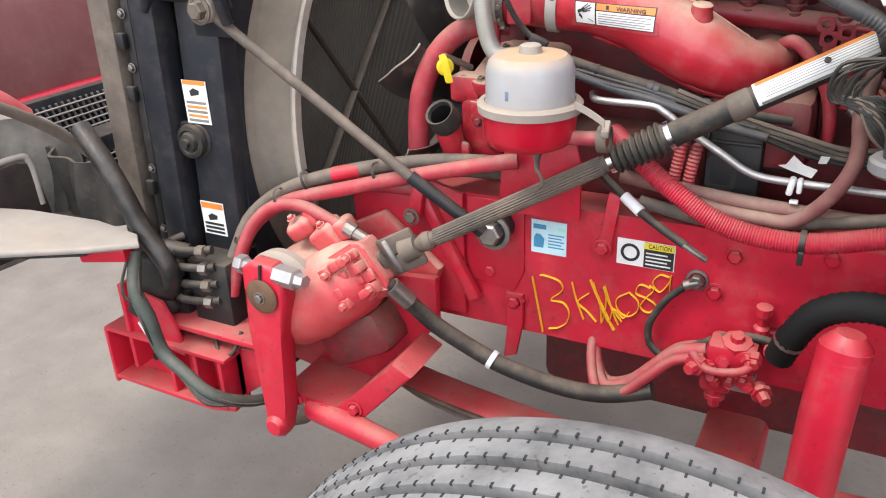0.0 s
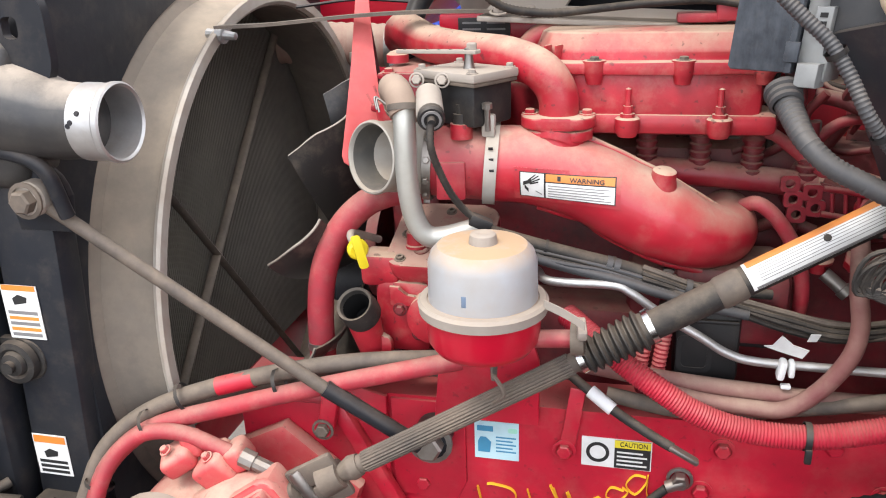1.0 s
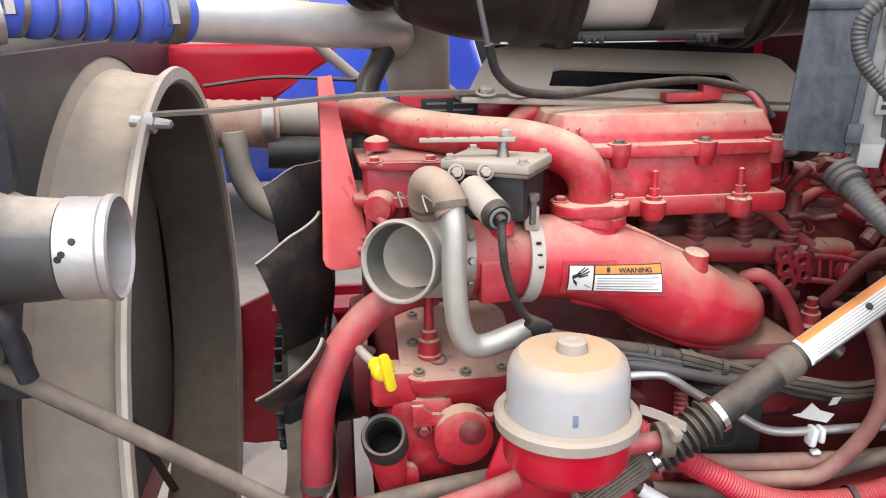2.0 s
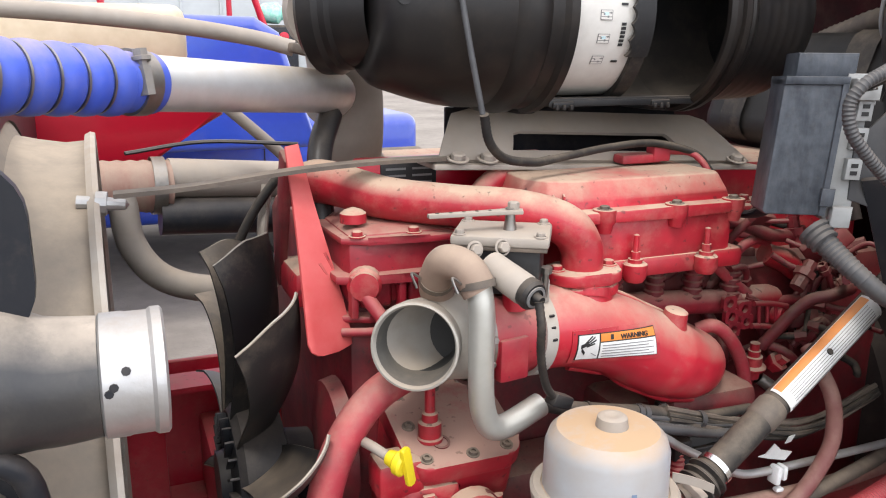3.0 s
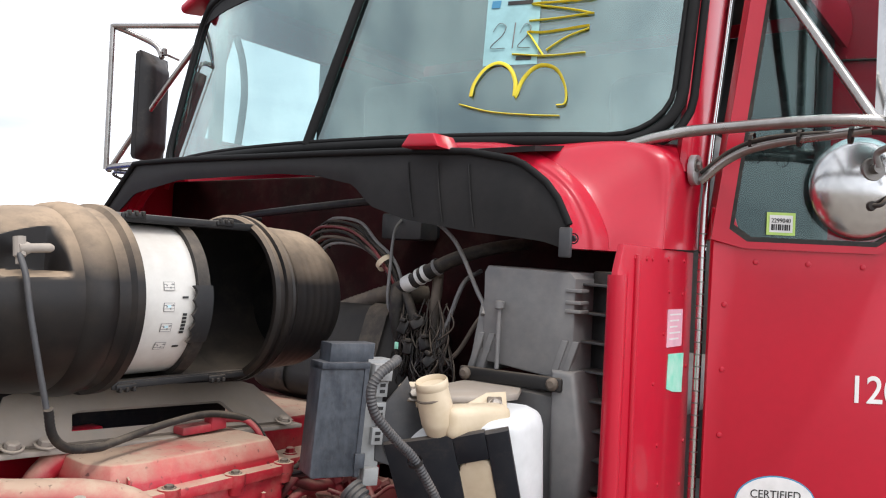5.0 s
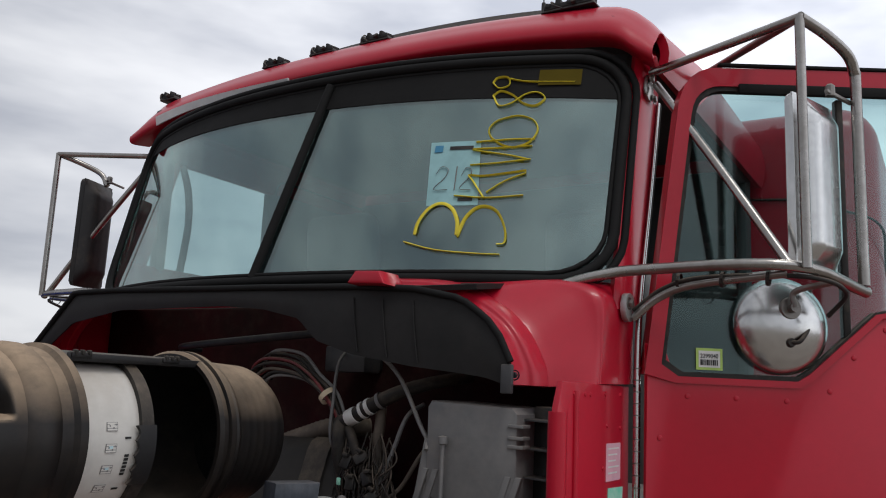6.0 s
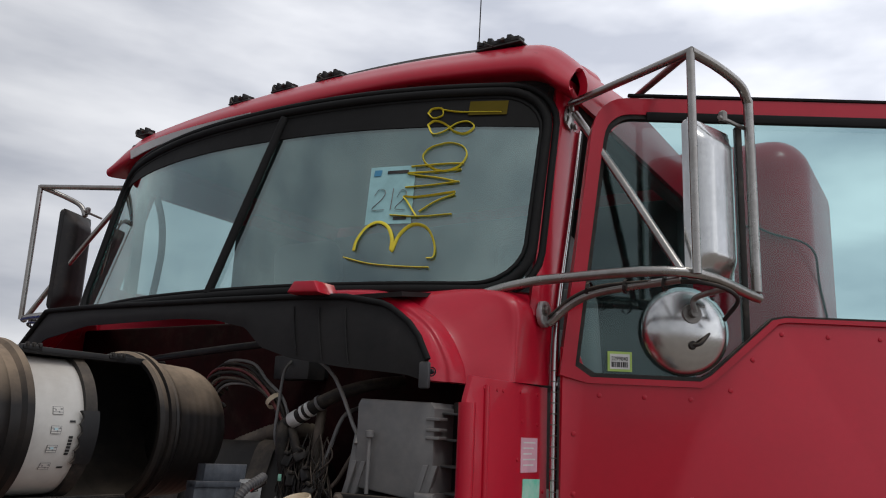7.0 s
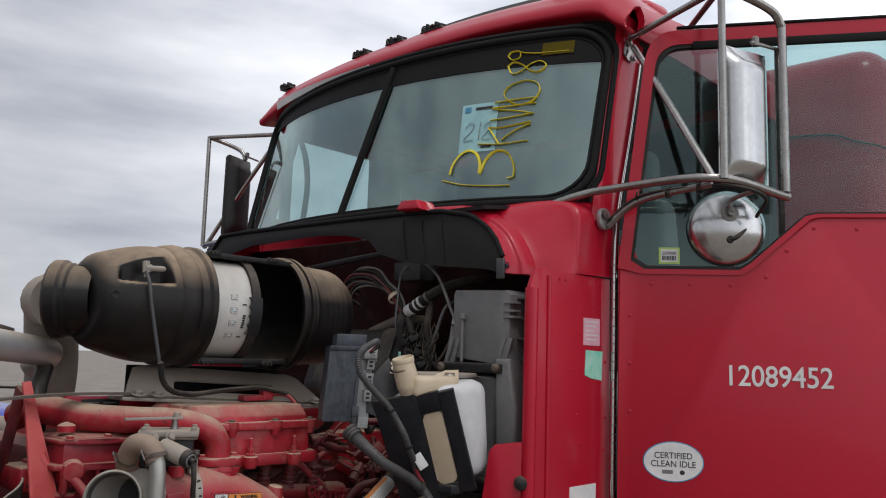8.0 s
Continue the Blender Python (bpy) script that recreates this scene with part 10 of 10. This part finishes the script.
hose("tan_hose", [(-0.10, -0.43, 1.03), (0.02, -0.44, 1.020), (0.14, -0.44, 1.012), (0.26, -0.44, 1.008), (0.42, -0.43, 1.01)], 0.013, MAROON_HOSE, "dusty tan and maroon hose along the engine")
hose("tan_hose", [(-0.06, -0.455, 0.998), (0.06, -0.46, 0.985), (0.20, -0.45, 1.0), (0.34, -0.44, 1.022), (0.45, -0.42, 1.03)], 0.011, SHAFT_BROWN, "dusty brown hose along the engine")
bh = thing("block_harness", (0.05, -0.42, 1.12), "black taped wiring harness along the engine block", "wiring harness")
part("trunk", tube(B(), [(-0.235, -0.46, 1.238), (-0.179, -0.435, 1.212), (-0.112, -0.425, 1.192), (-0.038, -0.42, 1.174), (0.034, -0.415, 1.152), (0.10, -0.41, 1.146), (0.15, -0.40, 1.14)], [0.008, 0.010, 0.0105, 0.0105, 0.009, 0.008, 0.007], 12), BLACK_RUBBER, bh)
part("conduit", tube(B(), [(-0.20, -0.452, 1.205), (-0.12, -0.437, 1.178), (-0.05, -0.436, 1.163), (0.0, -0.434, 1.148), (0.06, -0.428, 1.130), (0.12, -0.424, 1.118)], 0.0075, 12, rib=0.10, rib_step=0.003), LOOM_GREY, bh)
for k in range(5):
    o = Vector((0.0, wr.uniform(-.010, .004), wr.uniform(-.012, .012)))
    part("wire", tube(B(), [Vector(p) + o * wr.uniform(0.4, 1.5) for p in ((-0.19, -0.445, 1.205), (-0.13, -0.436, 1.190), (-0.07, -0.432, 1.176), (-0.01, -0.43, 1.158), (0.05, -0.426, 1.140), (0.10, -0.42, 1.128))], 0.0032, 8), (BLACK_RUBBER, LOOM_GREY)[k % 2], bh)
for x, z in ((-0.065, 1.180), (-0.055, 1.177), (0.04, 1.152)):
    part("tape_wrap", lathe(B(), (x, -0.422, z), (0.95, 0.05, -0.25), [(-0.004, 0.0106), (-0.004, 0.0122), (0.004, 0.0122), (0.004, 0.0106)], 14), LOOM_GREY, bh)
for k in range(9):
    o = Vector((0.0, wr.uniform(-.012, .012), wr.uniform(-.014, .014)))
    part("wire", tube(B(), [Vector(p) + o * wr.uniform(0.5, 1.4) for p in ((-0.02, -0.42, 1.165), (0.05, -0.418, 1.143), (0.11, -0.412, 1.123), (0.17, -0.41, 1.106), (0.234, -0.41, 1.093), (0.30, -0.41, 1.10), (0.40, -0.40, 1.125))], 0.0042, 7), (BLACK_RUBBER, BLACK_RUBBER, SHAFT_BROWN)[k % 3], bh)
for p in ((-0.15, -0.43, 1.203), (-0.06, -0.421, 1.18), (0.02, -0.416, 1.157)):
    part("tie", lathe(B(), p, (0.95, 0.05, -0.25), [(-0.002, 0.0105), (-0.002, 0.0115), (0.002, 0.0115), (0.002, 0.0105)], 12), BLACK_PLASTIC, bh)
part("tag", prism(B(), [(0, 0), (0.010, 0.004), (0.018, 0.024), (0.034, 0.012), (0.055, 0.008), (0.050, -0.008), (0.02, -0.004)], (0.142, -0.435, 1.080), (1, -0.1, -0.12), (0.1, -0.3, 1), 0.0015), LABEL_WHITE, bh, "torn white tag")
part("tag", prism(B(), [(0, 0), (0.012, -0.003), (0.016, 0.008), (0.003, 0.012)], (0.196, -0.43, 1.088), (1, 0, 0.3), (0, -0.3, 1), 0.0015), LABEL_WHITE, bh)
sleeves = thing("wire_sleeves", (0.0, -0.40, 1.0), "red corrugated sleeves beside the black engine module", "conduit")
for x in (-0.006, 0.018):
    part("sleeve", tube(B(), [(x, -0.405, 1.115), (x - 0.003, -0.415, 1.08), (x - 0.010, -0.42, 1.02), (x - 0.006, -0.40, 0.98)], 0.0105, 12, rib=0.14, rib_step=0.0032), RED_HOSE, sleeves)
module = thing("engine_module", (0.10, -0.39, 1.0), "black engine control module with raised ribs", "control unit")
part("case", box(B(), (0.072, -0.385, 1.062), (0.088, 0.05, 0.115), 0.010), BLACK_PLASTIC, module)
part("frame", ring_plate(B(), resampled(rounded(0.048, 0.056, 0.010), 56), resampled(rounded(0.034, 0.042, 0.007), 56), (0.056, -0.411, 1.048), X, Z, 0.005), BLACK_PLASTIC, module)
part("rib", box(B(), (0.072, -0.412, 1.100), (0.080, 0.008, 0.006), 0.002), BLACK_PLASTIC, module)
part("mount_strip", box(B(), (0.046, -0.366, 1.148), (0.075, 0.012, 0.024), 0.004), BLACK_PLASTIC, module)
for x in (0.016, 0.074):
    part("mount_bolt", lathe(B(), (x, -0.372, 1.148), (0, -1, 0), [(0, 0.011), (0.003, 0.011), (0.005, 0.008), (0.005, 0)], 18), TAN_STEEL, module)
part("tab", box(B(), (0.02, -0.405, 1.105), (0.03, 0.03, 0.03), 0.004), BLACK_PLASTIC, module)
# dusty hoses and lines tangled under the plenum
tangle = thing("fuel_line_tangle", (0.2, -0.32, 1.15), "tangled dusty red fuel and oil lines behind the plenum", "fuel lines")
tr = random.Random(23)
for k in range(44):
    x0, z0 = 0.06 + 0.34 * tr.random(), 1.13 + 0.27 * tr.random()
    y0 = -0.28 - 0.05 * tr.random() - 0.06 * (x0 > 0.27)
    pts = [Vector((x0, y0 + 0.08, z0))]
    d = Vector((tr.uniform(-0.4, 1), tr.uniform(-0.7, 0.2), tr.uniform(-0.9, 0.7)))
    for j in range(4):
        d = (d + Vector((tr.uniform(-0.8, 0.8), tr.uniform(-0.5, 0.5), tr.uniform(-0.8, 0.8)))).normalized()
        q = pts[-1] + d * 0.042
        pts.append(Vector((min(max(q.x, 0.02), 0.44), min(max(q.y, -0.30 - 0.12 * (q.x > 0.29)), -0.20), min(max(q.z, 1.12), 1.43))))
    part("line", tube(B(), pts, tr.choice((0.004, 0.005, 0.0065, 0.009)), 8), tr.choice((SHADED_GREASY_RED, SHADED_GREASY_RED, DARK_VOID, SHADED_GREASY_RED, BLACK_RUBBER)), tangle)
    if k % 2 == 0:
        part("union", lathe(B(), pts[2], pts[3] - pts[2], [(-0.010, 0.005), (-0.010, 0.0075), (0.0, 0.0075), (0.0, 0.0095), (0.008, 0.0095), (0.008, 0.005)], 6), SHADED_GREASY_RED, tangle)
    if k % 5 == 0:
        part("bracket", box(B(), pts[1], (0.05, 0.012, 0.03), 0.004, (tr.uniform(-40, 40), tr.uniform(-40, 40), tr.uniform(-30, 30))), SHADED_GREASY_RED, tangle)


# ---- hood tilted forward ----
hood = thing("tilted_hood", (-1.7, 0, 0.0), "red truck hood tilted forward, dull maroon inside", "hood")


def hood_skin(s, t):
    y = -1.05 + 2.1 * s
    b = math.sin(math.pi * s) ** 0.35
    z = 0.93 + 1.0 * t
    x = -1.70 - 0.55 * b * 0.5 - 0.30 * t + 0.06 * math.sin(t * 5)
    return (x, y, z)


part("inner_panel", sheet(B(), hood_skin, 40, 14, 0.02), MAROON, hood, "dull maroon inside of the hood")
for y in (-0.62, -0.31, 0.30, 0.62):
    part("inner_rib", tube(B(), [Vector(hood_skin((y + 1.05) / 2.1, t)) + Vector((0.012, 0, 0)) for t in (0, 0.25, 0.5, 0.75, 1.0)], 0.022, 8, squash=0.6), MAROON, hood)
part("lower_edge", tube(B(), [Vector(hood_skin(s, 0.0)) + Vector((0.02, 0, -0.005)) for s in np.linspace(0.03, 0.97, 11)], 0.020, 10), RED_CAB, hood)
grille = thing("grille", (-1.75, 0, 0.6), "bright wire-mesh grille of the tilted hood", "grille")
part("grille_frame", box(B(), (-1.79, 0.0, 0.79), (0.03, 1.1, 0.36), 0.006), BLACK_PAINT, grille)
gm = B()
for k in range(48):
    y = -0.50 + 0.021 * k
    tube(gm, [(-1.77, y, 0.95), (-1.768, y + 0.10, 0.62)], 0.0042, 5, smooth_line=False)
for k in range(16):
    tube(gm, [(-1.764, -0.5, 0.64 + 0.02 * k), (-1.764, 0.5, 0.64 + 0.02 * k)], 0.003, 5, smooth_line=False)
tagged(part("wire_mesh", gm, STEEL, grille, "crossed bright wires"), kind="stuff")
fender = thing("hood_fender", (-1.35, -0.7, 0.86), "dusty grey fibreglass fender and duct of the tilted hood", "fender")
part("duct", prism(B(), [(-0.50, 0.74), (-0.495, 0.93), (-0.515, 1.0), (-0.56, 1.04), (-0.64, 1.06), (-0.90, 1.105), (-1.2, 1.11), (-1.2, 0.74)], (-1.30, 0, 0), (0.10, 1, 0), Z, 0.25, 0.02, 3), material("clouded_duct_plastic", (0.035, 0.034, 0.033), 0.75, other=(0.24, 0.225, 0.2), scale=25, big=9, bump=0.25, dust=0.4), fender, "dark grey duct, clouded with dust")
# flat plate on the closed duct, painted black for the shade of its mouth
part("duct_mouth", prism(B(), [(-0.60, 0.76), (-0.625, 0.955), (-0.66, 0.965), (-0.70, 0.962), (-0.80, 0.955), (-1.1, 0.95), (-1.1, 0.76)], (-1.296, 0, 0), (0.10, 1, 0), Z, 0.02, 0.002), DARK_VOID, fender, "black plate painted as the shade in the duct opening")
part("duct_skirt", sheet(B(), lambda s, t: (-1.36 + 0.27 * s, -0.60 + 0.018 * math.sin(9 * s + 2 * t) + 0.010 * math.sin(23 * s), 0.83 + (0.15 - 0.05 * s * s) * t), 26, 8, 0.008), BLACK_RUBBER, fender, "creased black rubber skirt")
part("duct_lip", tube(B(), [(-1.398, -1.0, 0.966), (-1.378, -0.80, 0.970), (-1.364, -0.66, 0.978), (-1.36, -0.628, 0.96), (-1.36, -0.622, 0.86)], 0.007, 8), FIBRE, fender)
part("edge_slab", prism(B(), [(-1.75, -1.26), (-1.127, -0.890), (-0.985, -0.815), (-0.912, -0.758), (-0.95, -0.725), (-1.078, -0.705), (-1.26, -0.72), (-1.75, -0.85)], (0, 0, 0.900), X, Y, 0.012, 0.005), FIBRE, fender, "pale raw fibreglass edge")
part("edge_seal", prism(B(), [(-1.75, -1.245), (-1.13, -0.880), (-1.0, -0.812), (-1.0, -0.74), (-1.75, -0.86)], (0, 0, 0.887), X, Y, 0.008, 0.002), BLACK_RUBBER, fender)
part("red_corner", prism(B(), [(-1.03, -0.80), (-0.95, -0.765), (-0.96, -0.73), (-1.05, -0.73)], (0, 0, 0.884), X, Y, 0.03, 0.006), RED_CAB, fender)
part("fender_skin", sheet(B(), lambda s, t: (-1.42 - 0.5 * t, -1.35 + 0.75 * s, 0.90 + 0.28 * math.sin(math.pi * s) * (1 - 0.5 * t)), 14, 8, 0.01), MAROON, fender)
part("fender_bulge", tube(B(), [(-1.62, -0.75, 1.06), (-1.58, -0.58, 1.05), (-1.58, -0.46, 0.99)], [0.05, 0.06, 0.03], 16), PINK, fender)
part("hinge_bar", box(B(), (-1.60, -0.45, 0.87), (0.10, 1.0, 0.05), 0.01), BLACK_PAINT, fender)
part("hinge_bar", box(B(), (-1.85, 0.0, 0.62), (0.08, 0.9, 0.05), 0.01), BLACK_PAINT, hood)
hose("hood_strut", [(-1.17, -0.86, 1.165), (-1.16, -0.80, 1.148), (-1.15, -0.69, 1.066), (-1.13, -0.61, 0.965), (-1.10, -0.575, 0.86), (-1.03, -0.59, 0.73)], 0.011, SHAFT_BROWN, "bent grey hose from the hood", "hose")
WRINKLED = material("wrinkled_black_tape", (0.009, 0.009, 0.010), 0.38, spec=0.4, other=(0.02, 0.019, 0.019), scale=28, big=10, bump=0.9, dust=0.18)
arm = thing("rubber_latch", (-0.96, -0.66, 0.70), "black rubber latch and strap of the tilted hood", "latch")
part("arm", tube(B(), [(-1.10, -0.68, 1.08), (-1.014, -0.70, 1.0), (-0.966, -0.70, 0.90), (-0.918, -0.698, 0.825), (-0.925, -0.69, 0.78)], 0.020, 12), WRINKLED, arm)
part("block", box(B(), (-0.965, -0.68, 0.795), (0.11, 0.06, 0.11), 0.028, (0, 20, 10), seg=3), WRINKLED, arm)
part("hook", tube(B(), [(-1.03, -0.68, 0.84), (-0.985, -0.69, 0.855), (-0.93, -0.675, 0.85), (-0.89, -0.66, 0.845)], [0.016, 0.018, 0.018, 0.014], 12), WRINKLED, arm)
part("foot", lathe(B(), (-0.97, -0.67, 0.705), (0, 0, 1), [(0, 0.030), (0.012, 0.032), (0.03, 0.026), (0.034, 0.0)], 16), WRINKLED, arm)
for k in range(7):
    part("cord", tube(B(), [(-1.04, -0.66, 0.90 - 0.008 * k), (-1.01, -0.69, 0.893 - 0.01 * k), (-0.965, -0.688, 0.90 - 0.012 * k)], 0.0045, 6), WRINKLED, arm)
lh = thing("lamp_harness", (-0.9, -0.7, 0.45), "dark green taped wire harness hanging at the frame", "wiring harness")
line_ = [(-0.955, -0.735, 0.865), (-0.942, -0.765, 0.80), (-0.920, -0.768, 0.745), (-0.899, -0.768, 0.673), (-0.850, -0.770, 0.640), (-0.790, -0.765, 0.60), (-0.75, -0.71, 0.56), (-0.72, -0.62, 0.53)]
part("trunk", tube(B(), line_, [0.012, 0.014, 0.016, 0.014, 0.013, 0.013, 0.012, 0.010], 10), material("dark_green_loom", (0.02, 0.035, 0.03), 0.6, other=(0.05, 0.06, 0.05), scale=50, big=14, bump=0.3, dust=0.2), lh)
for k in range(7):
    o = Vector((wr.uniform(-.012, .012), wr.uniform(-.014, .0), wr.uniform(-.008, .008)))
    part("wire", tube(B(), [Vector(p) + o * wr.uniform(-0.4, 1.7) for p in line_], 0.0032, 6), (BLACK_RUBBER, LOOM_GREY, BLACK_RUBBER, GREY_PLASTIC, BLACK_RUBBER)[k % 5], lh)
for p in ((-1.0, -0.72, 0.73), (-0.95, -0.705, 0.63)):
    part("connector", box(B(), p, (0.03, 0.024, 0.045), 0.005, (0, 20, 0)), BLACK_PLASTIC, lh)
part("white_wire", tube(B(), [(-0.99, -0.735, 0.70), (-0.965, -0.735, 0.66), (-0.945, -0.73, 0.625), (-0.94, -0.715, 0.60)], 0.003, 6), WHITE_PLASTIC, lh)

# ---- the yard beyond ----
blue = thing("blue_pickup", (0.5, 5.0, 0), "parked bright blue pickup truck beyond the engine", "pickup truck")


def body_rows(x0, x1, z0, z1, y0, y1, r):
    return box(B(), ((x0 + x1) / 2, (y0 + y1) / 2, (z0 + z1) / 2), (x1 - x0, y1 - y0, z1 - z0), r, seg=4)


part("lower_body", body_rows(-2.4, 2.9, 0.38, 1.12, 4.7, 6.4, 0.09), BLUE_PAINT, blue)
bm = B()
prism(bm, [(-0.55, 1.08), (1.75, 1.08), (1.55, 1.70), (1.42, 1.78), (0.15, 1.80), (0.0, 1.74)], (0, 4.78, 0), X, Z, -1.55, 0.05, 3)
part("cab", bm, BLUE_PAINT, blue)
for a, b in ((0.02, 0.72), (0.80, 1.45)):
    w = part("side_window", prism(B(), [(a - (0.16 if a < 0.5 else 0), 1.14), (b, 1.14), (b - (0.0 if a < 0.5 else 0.06), 1.66), (a + 0.06, 1.68)], (0, 4.772, 0), X, Z, 0.012, 0.004), SIDE_GLASS, blue)
    part("window_backing", prism(B(), [(a - (0.16 if a < 0.5 else 0), 1.14), (b, 1.14), (b, 1.66), (a + 0.06, 1.68)], (0, 4.776, 0), X, Z, 0.003, 0), LABEL_CYAN, blue)
for x in (0.76, -0.35, 1.7):
    part("door_seam", box(B(), (x, 4.698, 0.80), (0.008, 0.006, 0.55), 0.001), BLACK_RUBBER, blue)
part("door_handle", box(B(), (0.62, 4.685, 1.0), (0.16, 0.03, 0.03), 0.010), BLUE_PAINT, blue)
part("side_moulding", box(B(), (0.2, 4.69, 0.72), (4.6, 0.03, 0.06), 0.012), BLACK_PLASTIC, blue)
for x in (-1.55, 2.0):
    wl_ = part("wheel", lathe(B(), (x, 4.72, 0.37), (0, 1, 0), [(-0.02, 0.0), (-0.02, 0.22), (0.0, 0.24), (-0.03, 0.26), (-0.03, 0.34), (0.0, 0.37), (0.22, 0.37), (0.22, 0.0)], 36), BLACK_RUBBER, blue)
    part("rim", lathe(B(), (x, 4.695, 0.37), (0, 1, 0), [(-0.012, 0.0), (-0.012, 0.10), (0.0, 0.2), (0.0, 0.23), (0.02, 0.235)], 28), STEEL, wl_)
part("mirror", box(B(), (-0.02, 4.60, 1.22), (0.12, 0.18, 0.18), 0.03), BLUE_PAINT, blue)
part("bumper", box(B(), (-2.45, 5.55, 0.55), (0.14, 1.7, 0.22), 0.04), STEEL, blue)
blue.location.x -= 1.32
red_part = thing("red_hopper", (-0.95, 1.3, 0.0), "red tapered steel hopper standing behind the radiator", "hopper")
bm = B()
hop = [(-0.10, 1.545), (0.47, 1.545), (0.46, 1.51), (0.39, 1.47), (0.28, 1.39), (-0.10, 1.39)]
prism(bm, hop, (-0.92, 1.05, 0), X, Z, -0.6, 0.015)
part("hopper", bm, RED_CAB, red_part)
part("hopper_rim", box(B(), (-0.735, 1.34, 1.545), (0.60, 0.64, 0.02), 0.006), RED_CAB, red_part)
part("pedestal", box(B(), (-0.92, 1.40, 0.70), (0.08, 0.08, 1.40), 0.008), RED_CAB, red_part)
machine = thing("yard_machine", (0.2, 8.0, 0), "dark yard machine with a red roll bar and tail lamp", "machine")
part("chassis", box(B(), (0.1, 8.05, 1.15), (2.4, 1.1, 1.34), 0.06), DARK_VOID, machine)
part("side_panel", box(B(), (1.10, 7.49, 1.45), (0.36, 0.03, 0.70), 0.01), BLACK_PAINT, machine)
part("roll_bar", tube(B(), [(-0.6, 7.55, 1.75), (-0.6, 7.55, 2.24), (-0.5, 7.55, 2.28), (0.72, 7.55, 2.28), (0.80, 7.55, 2.24), (0.95, 7.55, 1.80)], 0.035, 10), RED_CAB, machine)
part("roll_post", tube(B(), [(0.60, 7.55, 2.27), (0.60, 7.55, 1.78)], 0.028, 8), RED_CAB, machine)
part("lamp", lathe(B(), (1.13, 7.47, 1.70), (0, -1, 0), [(0, 0.05), (0.03, 0.05), (0.04, 0.03), (0.04, 0)], 16), RED_CAB, machine)
part("pump", lathe(B(), (0.92, 7.70, 1.94), (1, -0.3, 0), [(0, 0.0), (0, 0.07), (0.06, 0.10), (0.20, 0.11), (0.24, 0.07), (0.36, 0.06), (0.36, 0)], 20), LABEL_GREEN, machine, "green pump")
for x in (-0.7, 0.8):
    part("wheel", lathe(B(), (x, 7.46, 0.48), (0, 1, 0), [(-0.02, 0.0), (-0.02, 0.25), (0.0, 0.42), (0.03, 0.48), (0.25, 0.48), (0.25, 0)], 28), BLACK_RUBBER, machine)
trailer = thing("box_trailer", (-2.5, 16.5, 0), "pale grey low box trailer far off across the yard", "trailer")
part("box", box(B(), (-2.5, 17.3, 1.75), (12.0, 2.5, 1.8), 0.05), GREY_WALL, trailer)
for k in range(16):
    part("panel_rib", box(B(), (-8.2 + 0.76 * k, 16.04, 1.75), (0.04, 0.03, 1.7), 0.006), GREY_WALL, trailer)
part("skirt", box(B(), (-2.5, 16.1, 0.80), (11.5, 0.1, 0.2), 0.02), STEEL, trailer)
for x in (-7.5, 2.2, 3.0):
    part("wheel", lathe(B(), (x, 16.2, 0.45), (0, 1, 0), [(0, 0), (0, 0.25), (-0.03, 0.38), (0, 0.45), (0.25, 0.45), (0.25, 0)], 24), BLACK_RUBBER, trailer)
